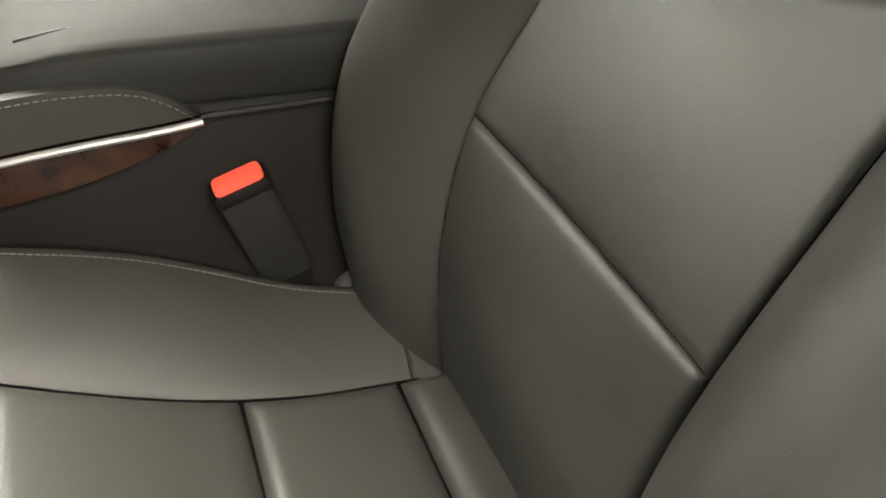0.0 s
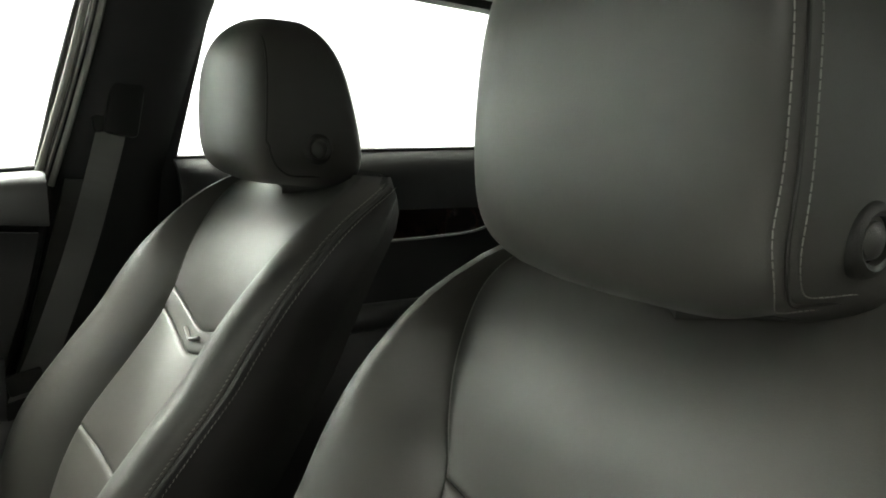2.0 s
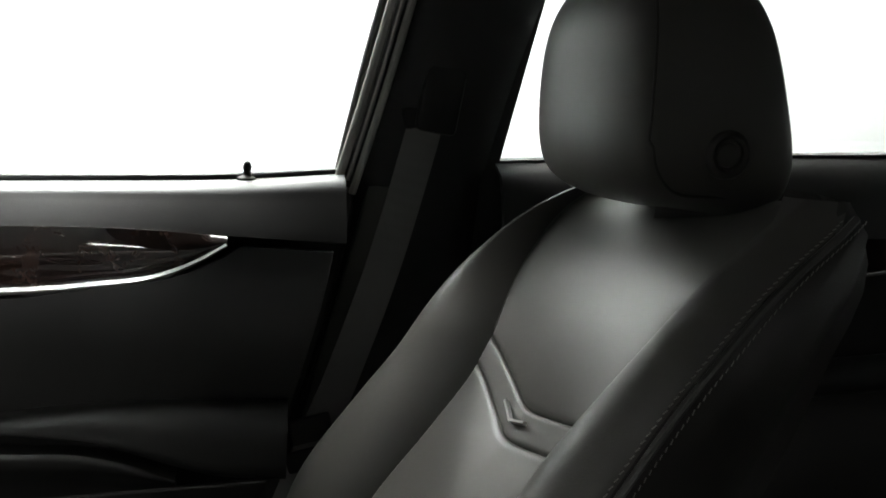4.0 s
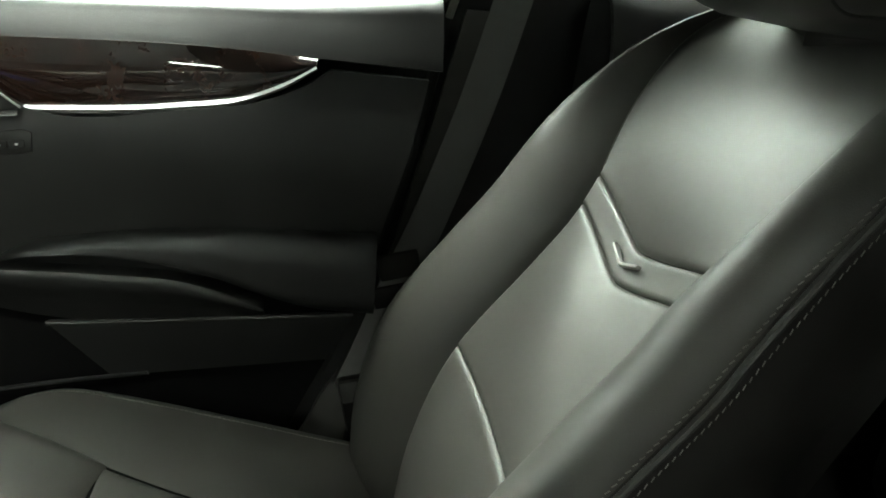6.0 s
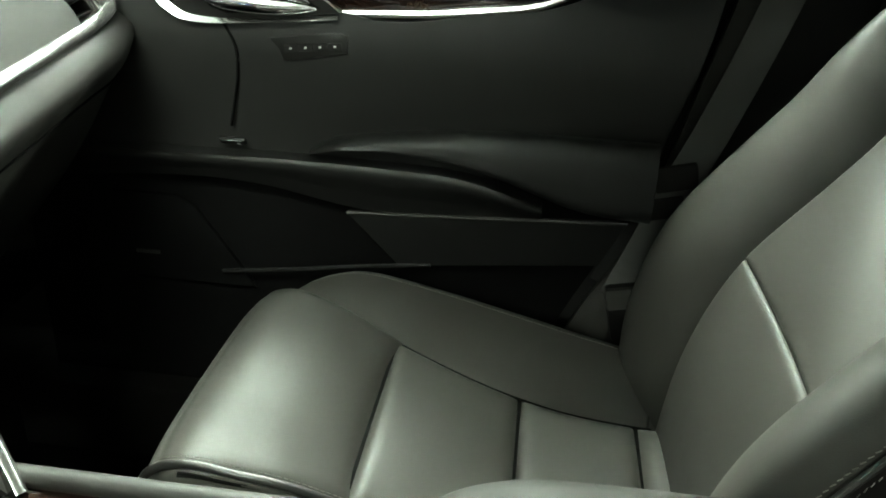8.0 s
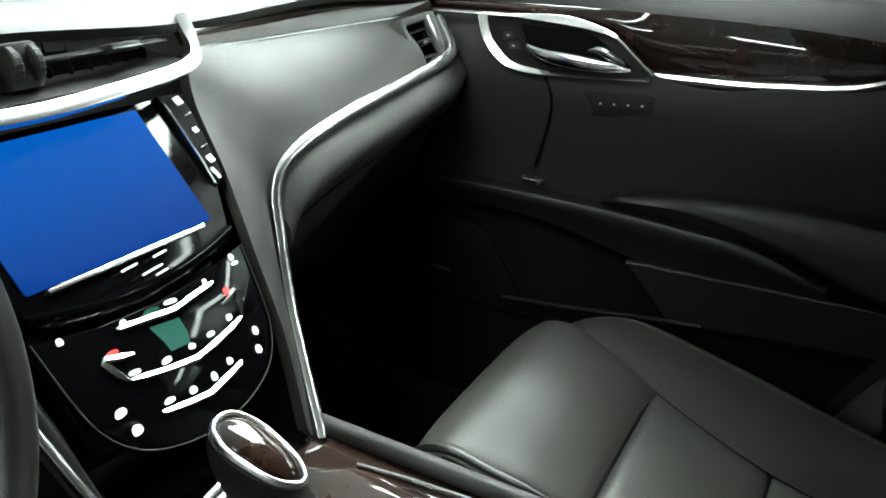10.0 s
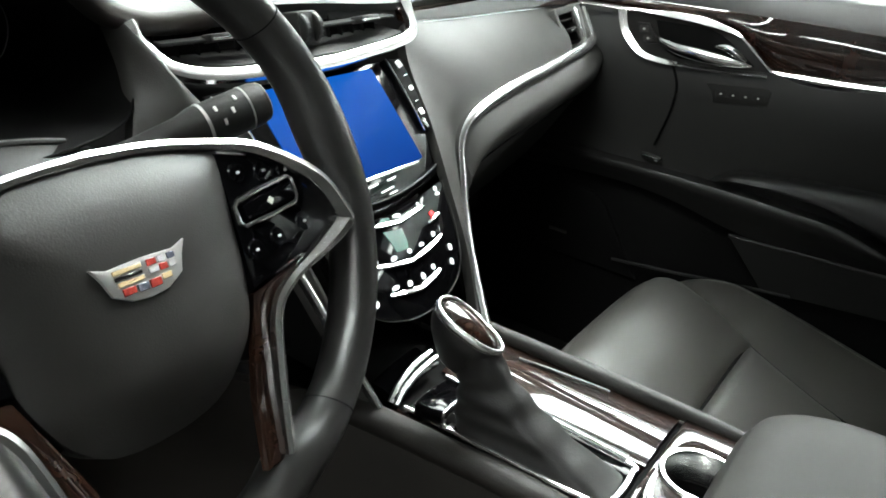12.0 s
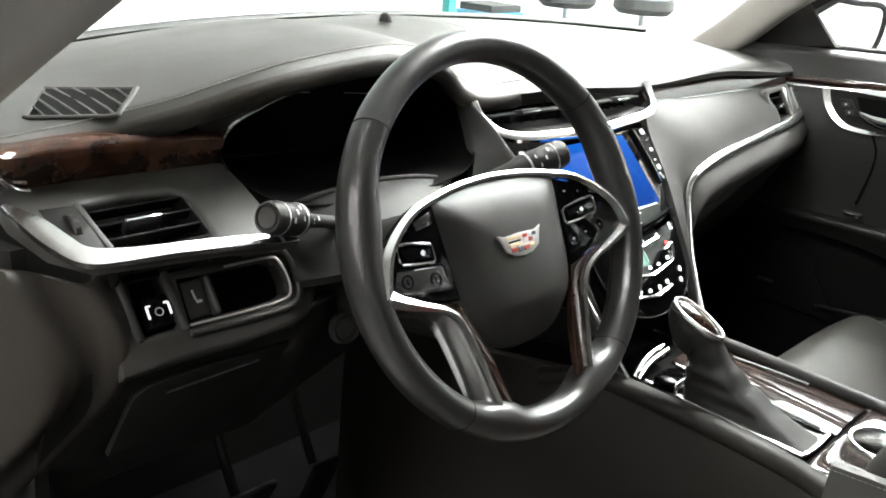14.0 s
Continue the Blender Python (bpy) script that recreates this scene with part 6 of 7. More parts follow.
    wpart("spoke_core", moved(prism([(0.05, 0.02), (0.10, 0.02), (0.150, -0.015), (0.12, -0.03), (0.080, -0.07), (0.070, -0.088), (0.050, -0.080)], 0.012, 0.002), M @ Matrix.Translation((0, 0, -0.030))), PLASTIC, None)
wpart("hub", moved(lathe([(0, 0.0), (0.06, 0.0), (0.07, -0.02), (0.06, -0.05), (0, -0.05)], 32), Matrix.Translation((0, -0.02, -0.020))), PLASTIC, None)

column = thing("steering_column", "black plastic steering column shroud with two stalks", "steering column", at=(-0.375, 0.62, 0.78))
part("shroud", moved(sweep(spline([(0, -0.015, -0.045), (0, -0.01, -0.12), (0, 0.0, -0.22), (0, 0.0, -0.30)], 16), ring(0.062, 0.052, 24, 0.7), (0, 1, 0)), WM), PLASTIC, column)
def stalk(a, b, r0, r1, label):
    a, b = Vector(a), Vector(b)
    d = (b - a).normalized()
    st = part("stalk", sweep([a, a.lerp(b, 0.3), a.lerp(b, 0.55), a.lerp(b, 0.62), b.lerp(a, 0.03), b], ring(1, 1, 20), (0.1, 0.2, 1), scale=lambda t: [r0, r0, r0 * 1.15, r1, r1, r1 * 0.90][round(t * 5)]), PLASTIC, column, label)
    m = frame_at(b, Vector((0, 0, 1)).cross(d), Vector((0, 0, 1)) - d * d.z)
    part("end_cap", moved(lathe([(0, 0.0022), (r1 * 0.58, 0.0022), (r1 * 0.64, 0.0012), (r1 * 0.66, -0.002)], 28), m), LEATHER_SOFT, st, "grey end button")
    part("end_rim", moved(lathe([(r1 * 0.70, -0.001), (r1 * 0.72, 0.0018), (r1 * 0.84, 0.0020), (r1 * 0.92, 0.0006), (r1 * 0.93, -0.003)], 32), m), DARK_TRIM, st, "dark grey rim of the end button")
    k = a.lerp(b, 0.66)
    part("ring_mark", sweep([k - d * 0.0012, k + d * 0.0012], ring(r1 * 1.02, r1 * 1.02, 24), (0.1, 0.2, 1)), SILVER_PAINT, st, "silver ring")
    side = Vector((0, -0.8, 0.6))
    side = (side - d * side.dot(d)).normalized()
    tip = a.lerp(b, 0.90)
    part("ring_mark", sweep([tip - d * 0.0007, tip + d * 0.0007], ring(r1 * 1.015, r1 * 1.015, 24), (0.1, 0.2, 1)), SILVER_PAINT, st, "thin silver ring")
    around = side.cross(d)
    for f, turn in ((0.40, 0.0), (0.47, 0.5), (0.52, -0.3), (0.72, 0.35), (0.74, -0.35), (0.80, 0.0), (0.84, 0.5)):
        way = (side * math.cos(turn) + around * math.sin(turn)).normalized()
        c = a.lerp(b, f) + way * ((r1 if f > 0.6 else r0) * 1.02)
        part("mark", moved(rounded(0.0022, 0.0045, 0.0008, 0.0002, 1), frame_at(c, d, d.cross(way))), PRINT, st)


stalk((-0.438, 0.662, 0.792), (-0.546, 0.622, 0.829), 0.0065, 0.0155, "black light stalk with a grey end button")
stalk((-0.300, 0.640, 0.800), (-0.166, 0.604, 0.842), 0.012, 0.0165, "black wiper stalk with white symbols")
key = thing("start_switch", "round black switch on the lower dashboard", "switch", at=(-0.46, 0.66, 0.70))
km = frame_at((-0.432, 0.655, 0.676), (1, 0, 0), (0, 0.3, 1))
part("bezel", moved(lathe([(0.012, 0.002), (0.016, 0.003), (0.017, 0.001), (0.017, -0.006)], 28), km), PLASTIC, key)
part("knob", moved(lathe([(0, 0.002), (0.010, 0.002), (0.0115, 0.0005), (0.0115, -0.006)], 28), km), PLASTIC, key)
# pedals
ped = thing("brake_pedal", "black rubber brake pedal", "pedal", at=(-0.40, 0.95, 0.24))
part("pad", moved(rounded(0.11, 0.012, 0.06, 0.005), pose(-0.40, 0.93, 0.27, 30, 0, 0)), RUBBER, ped)
for i in range(6):
    part("ridge", moved(rounded(0.006, 0.004, 0.05, 0.0015, 1), pose(-0.445 + 0.018 * i, 0.9235, 0.274, 30, 0, 0)), RUBBER, ped)
part("arm", tube([(-0.40, 0.94, 0.275), (-0.40, 0.99, 0.36), (-0.40, 1.02, 0.50)], 0.008, 14, 8), PLASTIC, ped)
ped = thing("accelerator_pedal", "black rubber accelerator pedal", "pedal", at=(-0.25, 0.95, 0.18))
part("pad", moved(rounded(0.05, 0.012, 0.14, 0.005), pose(-0.25, 0.95, 0.22, 25, 0, 0)), RUBBER, ped)
part("arm", tube([(-0.25, 0.96, 0.26), (-0.25, 1.01, 0.36), (-0.25, 1.03, 0.50)], 0.007, 14, 8), PLASTIC, ped)

# ---- centre console ----
con = thing("centre_console", "centre console with burl wood, chrome and dark leather sides", "console", at=(0, 0.2, 0.07))


def con_side(sg, top_x, top_z, run=0.90):
    def at(u, v):
        y = -0.30 + run * u
        x = top_x(y)
        z = top_z(y)
        k = v
        bulge = 0.016 * math.sin(min(k * 3, 1) * math.pi / 2)
        return Vector((sg * (x + bulge + 0.016 * k), y, z - (z - 0.07) * k ** 1.2))
    return at


part("side_panel", slab(con_side(-1, ease([-0.3, 0.1, 0.28, 0.40, 0.53, 0.60, 0.80, 1.02], [0.108, 0.108, 0.092, 0.082, 0.092, 0.10, 0.115, 0.125]), ease([-0.3, 0.1, 0.25, 0.45, 0.53, 0.60, 0.80, 1.02], [0.566, 0.562, 0.552, 0.552, 0.553, 0.54, 0.50, 0.46]), 1.32), 56, 14, 0.014, (1, 0, 0)), CONSOLE_LEATHER, con, "dark brown-black leather console side")
part("side_panel", slab(con_side(1, ease([-0.3, 0.1, 0.28, 0.53, 0.60], [0.106, 0.106, 0.110, 0.112, 0.112]), ease([-0.3, 0.1, 0.25, 0.45, 0.53, 0.60], [0.50, 0.508, 0.540, 0.546, 0.550, 0.54])), 40, 14, 0.014, (-1, 0, 0)), LEATHER_SOFT, con, "dark leather console side")
part("core", box_bm(-0.088, 0.108, -0.30, 0.50, 0.08, 0.49), DEEP, con)
rail = [(0.123, 0.545, 0.553), (0.121, 0.45, 0.555), (0.121, 0.35, 0.555), (0.122, 0.27, 0.553), (0.122, 0.20, 0.547)]
part("console_rail", sweep(spline(rail, 40), ring(0.008, 0.008, 14, 0.8), (0, 0, 1)), DARK_TRIM, con, "slim dark rail along the console")
rail = [(-0.104, 0.640, 0.515), (-0.097, 0.585, 0.538), (-0.092, 0.545, 0.547), (-0.086, 0.45, 0.548), (-0.082, 0.38, 0.547), (-0.086, 0.30, 0.546), (-0.098, 0.24, 0.544)]
part("console_rail", sweep(spline(rail, 40), ring(0.014, 0.012, 14, 0.8), (0, 0, 1)), CONSOLE_LEATHER, con, "rounded leather rail along the console")


def deck(x0, x1, y0, y1, z, bow, name, mat, label, th=0.010):
    part(name, slab(lambda u, v: Vector((x0 + (x1 - x0) * u, y0 + (y1 - y0) * v, z + bow * math.sin(math.pi * u))), 14, 8, th, (0, 0, -1)), mat, con, label)


deck(0.020, 0.116, 0.297, 0.520, 0.549, 0.005, "wood_deck", WOOD, "glossy dark burl wood deck")
deck(-0.080, -0.061, 0.297, 0.520, 0.546, 0.002, "wood_deck", WOOD, "glossy dark burl wood deck")
CUP = [(0.036, 0.250)]
cup_deck = prism([(-0.088, 0.215), (0.116, 0.215), (0.116, 0.291), (-0.088, 0.291)], 0.010, 0.0015, holes=[[(CUP[0][0] + 0.0345 * math.cos(a), CUP[0][1] + 0.0345 * math.sin(a)) for a in np.linspace(0, 2 * math.pi, 41)[:-1]]])
part("wood_deck", moved(cup_deck, Matrix.Translation((0, 0, 0.5425))), WOOD, con, "glossy dark burl wood deck")
part("deck_gap", box_bm(-0.084, 0.114, 0.290, 0.298, 0.536, 0.5465), DEEP, con)
# shifter plate
SH = frame_at((-0.025, 0.405, 0.5475), (1, 0, 0), (0, 1, 0))
part("shift_plate", moved(prism(rrect(0.070, 0.205, 0.006), 0.003, 0.001), SH), GLOSS, con, "glossy black shifter plate")
edge = [(-0.035, 0.104), (-0.0355, -0.085), (-0.028, -0.103), (0.024, -0.103), (0.036, -0.085), (0.036, 0.104)]
part("plate_edge", moved(sweep(spline([(x, y, 0.004) for x, y in edge], 70), ring(0.0032, 0.0026, 8), (0, 0, 1)), SH), CHROME, con, "chrome edge round the shifter plate")
for dx in (0.034, 0.041):
    part("chrome_line", tube([(-0.017 + dx, 0.44, 0.5545), (-0.019 + dx - 0.002, 0.38, 0.5545), (-0.021 + dx - 0.004, 0.312, 0.554)], 0.0022, 20, 8), BRIGHT, con, "thin chrome line")
part("chrome_line", tube([(0.090, 0.468, 0.5545), (0.096, 0.42, 0.555), (0.101, 0.368, 0.5548)], 0.0022, 20, 8), BRIGHT, con, "thin chrome line")
for i in range(6):
    part("gate_mark", moved(rounded(0.006, 0.006, 0.0008, 0.0003, 1), SH @ Matrix.Translation((-0.027, -0.075 + i * 0.026, 0.0036))), PRINT, con)
part("shift_slot", moved(rounded(0.018, 0.15, 0.002, 0.0008, 1), SH @ Matrix.Translation((-0.020, 0.01, 0.003))), DEEP, con)
# lever with boot and knob
lever = thing("gear_lever", "black leather gear lever with chrome-edged wood knob", "gear lever", at=(-0.02, 0.36, 0.552))
def boot(u, v):
    a = 2 * math.pi * u
    c, s = math.cos(a), math.sin(a)
    base = Vector((-0.031 + 0.029 * math.copysign(abs(c) ** 0.4, c), 0.382 + 0.078 * math.copysign(abs(s) ** 0.4, s), 0.551))
    neck = Vector((-0.038, 0.450, 0.630)) + Vector((0.0168 * c, 0.0185 * s, -0.006 * s))
    k = 1 - (1 - v) ** 1.75
    p = base.lerp(neck, k)
    p.z = 0.551 + (neck.z - 0.551) * v ** 1.1
    p.y -= 0.006 * math.sin(math.pi * v) * (s < 0)
    fold = 0.0016 * math.sin(v * 26 + 2 * math.sin(a)) * math.sin(math.pi * v) + 0.0010 * math.sin(a * 3 + v * 9) * math.sin(math.pi * v)
    return p + Vector((c, s, 0.2)) * fold


part("boot", grid(boot, 48, 30, closed_u=True), BOOT_LEATHER, lever, "wrinkled black leather boot", 70)
KN = frame_at((-0.040, 0.466, 0.646), (1, 0.12, 0), (0, 0.88, 0.40)) @ Matrix.Scale(0.80, 4)
egg = [(0.0, 0.046), (0.015, 0.040), (0.0225, 0.022), (0.0225, 0.0), (0.018, -0.026), (0.008, -0.042), (0, -0.045), (-0.008, -0.042), (-0.018, -0.026), (-0.0225, 0.0), (-0.0225, 0.022), (-0.015, 0.040)]
egg_o = soft_outline(egg, 48)


def egg_body(u, v):
    x, y = egg_o[round(u * 48) % 48]
    z = -0.050 + 0.056 * v
    k = 0.50 + 0.52 * math.sin(min(v * 1.25, 1) * math.pi / 2)
    return Vector((x * k, y * k - 0.014 * (1 - v) ** 1.2, z))


part("knob", moved(grid(egg_body, 48, 14, closed_u=True), KN), RIM_LEATHER, lever, "black leather knob", 70)
part("knob_ring", moved(sweep([(x * 0.97, y * 0.97, 0.006) for x, y in egg_o], ring(0.0030, 0.0058, 12), (0, 0, 1), closed=True), KN), CHROME, lever, "satin chrome knob ring", 70)


def lens(u, v):
    x, y = egg_o[round(u * 48) % 48]
    k = 0.90 * math.sin(v * math.pi / 2)
    return Vector((x * k, y * k, 0.006 + 0.011 * math.cos(v * math.pi / 2)))


part("knob_inlay", moved(grid(lens, 48, 10, closed_u=True), KN), WOOD, lever, "glossy dark wood inlay", 80)
# chrome-lidded tray ahead of the lever
tray = thing("console_tray", "open black tray with a chrome edge ahead of the gear lever", "tray", at=(0, 0.53, 0.54))
part("bowl", box_bm(-0.075, 0.085, 0.505, 0.60, 0.520, 0.545), DEEP, tray)
for k in range(2):
    part("chrome_edge", tube([(-0.066, 0.516 + 0.007 * k, 0.552), (-0.046, 0.521 + 0.007 * k, 0.558 + 0.003 * k), (-0.018, 0.524 + 0.008 * k, 0.564 + 0.003 * k), (0.014, 0.525 + 0.008 * k, 0.566 + 0.003 * k)], 0.0032, 24, 8), CHROME, tray, "curved chrome edge")
part("flap", slab(lambda u, v: Vector((-0.060 + 0.072 * u, 0.520 + 0.030 * v, 0.556 + 0.008 * math.sin(u * math.pi * 0.6) + 0.004 * v)), 12, 6, 0.004, (0, 0, -1)), GLOSS, tray, "glossy black tray flap")
part("clip", moved(rounded(0.046, 0.030, 0.016, 0.003), pose(-0.042, 0.484, 0.557, 0, 6, 8)), GLOSS, tray, "glossy black latch")
part("clip_edge", moved(rounded(0.047, 0.003, 0.0165, 0.001), pose(-0.0400, 0.469, 0.5575, 0, 6, 8)), CHROME, tray, "chrome latch edge")
# cup holder
cup = thing("cup_holder", "chrome-ringed cup holder in the wood deck", "cup holder", at=(0.045, 0.25, 0.55))
CM = Matrix.Translation((CUP[0][0], CUP[0][1], 0.5525))
part("ring", moved(lathe([(0.0315, -0.030), (0.0322, 0.0005), (0.0340, 0.0030), (0.0375, 0.0032), (0.0390, 0.0008), (0.0385, -0.001)], 48), CM), CHROME, cup, "chrome ring and upper wall")
part("well", moved(lathe([(0, -0.056), (0.027, -0.055), (0.0312, -0.046), (0.0314, -0.031)], 36), CM), DEEP, cup)
# armrest lid
arm = thing("padded_lid", "padded grey leather armrest lid on the console", "armrest", at=(0, -0.02, 0.57))


def lid(u, v):
    a = 2 * math.pi * u
    c, s = math.cos(a), math.sin(a)
    px, py = math.copysign(abs(c) ** 0.28, c), math.copysign(abs(s) ** 0.28, s)
    layers = ((0.0, 0.94, 0.572), (0.15, 0.985, 0.576), (0.3, 1.0, 0.590), (0.5, 0.995, 0.606), (0.65, 0.965, 0.617), (0.8, 0.90, 0.6235), (1.0, 0.0, 0.632))
    vs = [q[0] for q in layers]
    k, z = ease(vs, [q[1] for q in layers])(v), ease(vs, [q[2] for q in layers])(v)
    y = -0.045 + py * 0.280 * k
    return Vector((px * 0.112 * k, y, z + 0.006 * (0.2 - y) * (z > 0.6) - 0.020 * max(0, (y - 0.13) / 0.11) ** 2 * (z > 0.58)))


part("lid", grid(lid, 72, 22, closed_u=True), LID_LEATHER, arm, "grey leather lid", 60)
sew = [Vector((-0.064, 0.20 - 0.42 * i / 60, 0.6235 + 0.006 * (0.42 * i / 60) - 0.018 * max(0, (0.07 - 0.42 * i / 60) / 0.11) ** 2)) for i in range(61)]
part("seam", sweep(sew, ring(0.0014, 0.0014, 6), (0, 0, 1)), LEATHER_SOFT, arm)
part("bin", box_bm(-0.104, 0.104, -0.30, 0.205, 0.48, 0.574), LEATHER_SOFT, con, "leather console bin")
# wood and chrome flash on the driver's side of the bin
FL = [(-0.1215, 0.255, 0.548), (-0.121, 0.18, 0.556), (-0.121, 0.11, 0.562), (-0.120, 0.080, 0.5655)]
FB = [(-0.1215, 0.255, 0.512), (-0.121, 0.18, 0.522), (-0.121, 0.11, 0.544), (-0.120, 0.080, 0.562)]
part("wood_trim", strip(FL, FB, 30, 0.008, (1, 0, 0)), WOOD_RED, con, "glossy red-brown burl wood panel")
part("chrome_line", tube([Vector(p) + Vector((-0.003, 0, -0.0005)) for p in FL], 0.0032, 30, 8), SILVER_PAINT, con, "bright line over the wood")
FT = [(-0.1165, 0.255, 0.590), (-0.1165, 0.18, 0.597), (-0.117, 0.12, 0.592), (-0.119, 0.080, 0.567)]
part("leather_flap", strip(FT, [Vector(p) + Vector((0.002, 0, 0.003)) for p in FL], 30, 0.012, (1, 0, 0), 0.0), LEATHER_SOFT, con, "stitched leather flap")
part("stitching", stitches([Vector(p) + Vector((-0.001, 0, -0.004)) for p in spline(FT, 60)], (-0.0012, 0, 0), 0.006), THREAD, con, "grey stitching")
part("bin_edge", tube([(-0.1165, 0.080, 0.566), (-0.1165, -0.03, 0.569), (-0.116, -0.2, 0.572)], 0.003, 20, 8), DARK_TRIM, con)

# ---- front passenger door ----
door = thing("front_passenger_door", "closed black leather door panel with burl wood and chrome trim", "car door", at=(0.76, 0.3, 0.3))


def rear_y(z):
    return ease([0.30, 0.40, 0.557, 0.656, 0.822, 0.95], [0.150, 0.106, 0.037, 0.015, -0.024, -0.050])(z)


belt_z = ease([-0.06, 0.08, 0.30, 0.60, 0.84, 0.95], [0.944, 0.930, 0.918, 0.905, 0.895, 0.885])
wood_top = ease([-0.10, 0.10, 0.20, 0.43, 0.60, 0.75, 0.95], [0.860, 0.868, 0.873, 0.870, 0.862, 0.852, 0.842])
strip_low = ease([0.095, 0.13, 0.17, 0.26, 0.42, 0.60, 0.75, 0.95], [0.862, 0.840, 0.822, 0.806, 0.794, 0.780, 0.772, 0.765])
wood_low = ease([0.095, 0.13, 0.17, 0.26, 0.40, 0.43, 0.455, 0.475, 0.52, 0.60, 0.75, 0.95], [0.862, 0.840, 0.822, 0.806, 0.795, 0.803, 0.822, 0.8385, 0.846, 0.8475, 0.843, 0.838])


def upper(u, v):
    """Padded shoulder between the window and the wood."""
    y = -0.047 + 0.95 * u
    z0, z1 = belt_z(y), wood_top(y)
    x = ease([0, 0.10, 0.25, 0.45, 0.8, 1.0], [0.808, 0.770, 0.748, 0.735, 0.712, 0.706])(v)
    z = z0 + (z1 - z0) * ease([0, 0.10, 0.25, 0.45, 0.8, 1.0], [0.0, 0.0, 0.12, 0.35, 0.85, 1.0])(v)
    return Vector((x, y + 0.024 * 0, z))


part("shoulder_pad", slab(upper, 50, 20, 0.012, (1, 0, -0.2)), DOOR_LEATHER, door, "soft dark grey leather shoulder under the window")


def wood_at(u, v):
    y = 0.099 + 0.80 * u
    z0, z1 = wood_top(y), wood_low(y)
    z0 = max(z0, z1)
    return Vector((0.700 - 0.006 * math.sin(math.pi * v) - 0.008 * v, y, z0 + (z1 - z0) * v))


part("wood_trim", slab(wood_at, 60, 10, 0.010, (1, 0, 0)), WOOD, door, "glossy dark burl wood door trim")
run = [Vector((0.688, 0.099 + 0.34 * i / 79, strip_low(0.099 + 0.34 * i / 79))) for i in range(80)]
part("chrome_trim", sweep(run, [(-0.004, -0.003), (0.004, -0.003), (0.004, 0.002), (0, 0.004), (-0.004, 0.002)], (-1, 0, 0), scale=lambda t: (0.6 + 0.5 * min(t * 3, 1), 1.0)), CHROME, door, "satin chrome strip under the wood")


def mid_x(y, z):
    top = 0.686
    return ease([0.40, 0.50, 0.58, 0.645, 0.70, 0.76, 0.80, 0.87], [0.735, 0.733, 0.722, 0.706, 0.690, 0.680, 0.684, 0.705])(z)


def mid(u, v):
    y = rear_y(0.74) + (0.90 - rear_y(0.74)) * u
    z1 = wood_low(y) - 0.002 if y > 0.12 else wood_top(y) - 0.012
    z = z1 + (0.590 - z1) * v
    yy = rear_y(z) + (0.90 - rear_y(z)) * u
    return Vector((mid_x(yy, z), yy, z))


part("middle_panel", slab(mid, 50, 16, 0.012, (1, 0, 0)), DOOR_LEATHER, door, "black leather middle door panel")
part("panel_seam", tube([(0.6805, 0.561, 0.776), (0.679, 0.5475, 0.750), (0.679, 0.546, 0.725), (0.687, 0.5515, 0.696), (0.700, 0.567, 0.640)], 0.0020, 24, 8), DEEP, door)
# armrest pad and pull shelf
def armpad(u, v):
    y = 0.464 + (0.020 - 0.464) * u
    top = ease([0, 0.07, 0.19, 0.34, 0.45, 1.0], [0.612, 0.632, 0.643, 0.653, 0.658, 0.662])(u)
    low = ease([0, 0.05, 0.19, 0.34, 0.45, 0.57, 0.68, 0.79, 1.0], [0.608, 0.618, 0.626, 0.624, 0.616, 0.601, 0.582, 0.566, 0.556])(u)
    out = ease([0, 0.05, 0.25, 1.0], [0.004, 0.022, 0.030, 0.034])(u)
    x = ease([0, 0.25, 0.6, 0.85, 1.0], [0.706, 0.704 - out * 0.6, 0.704 - out, 0.704 - out * 0.8, 0.714])(v)
    z = ease([0, 0.25, 0.6, 0.85, 1.0], [1.0, 0.96, 0.45, 0.06, 0.0])(v)
    return Vector((x, y, low + (top - low) * z))


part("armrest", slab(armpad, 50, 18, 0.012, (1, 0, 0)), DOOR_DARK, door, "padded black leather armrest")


def shelf(u, v):
    y = 0.90 + (0.155 - 0.90) * u
    ridge = ease([0, 0.3, 0.55, 0.75, 0.86, 0.93, 1.0], [0.599, 0.599, 0.603, 0.600, 0.595, 0.582, 0.563])(u)
    x = ease([0, 0.12, 0.25, 0.7, 1.0], [0.718, 0.688, 0.684, 0.700, 0.712])(v)
    low = ease([0, 0.5, 0.66, 0.8, 1.0], [0.540, 0.555, 0.534, 0.528, 0.540])(u)
    z = ridge + (min(low, ridge - 0.004) - ridge) * ease([0, 0.12, 0.25, 1.0], [0.0, -0.02, 0.10, 1.0])(v)
    return Vector((x, y, z))


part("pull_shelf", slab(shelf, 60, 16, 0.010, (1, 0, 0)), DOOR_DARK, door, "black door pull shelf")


def lower(u, v):
    z = 0.575 - 0.43 * v
    yr = rear_y(z)
    y = yr + (0.90 - yr) * u
    return Vector((0.738 + 0.01 * v, y, z))


# Lower panel and speaker cover are coloured deep black for the footwell's shade.
part("lower_panel", slab(lower, 30, 12, 0.012, (1, 0, 0)), DEEP, door, "lower door panel blackened for the footwell's shade")


def pocket(u, v):
    front, low_front = Vector((0.706, 0.415, 0.528)), Vector((0.718, 0.345, 0.450))
    back, low_back = Vector((0.706, rear_y(0.55) + 0.004, 0.548)), Vector((0.718, rear_y(0.48) + 0.004, 0.478))
    return front.lerp(back, u).lerp(low_front.lerp(low_back, u), v)


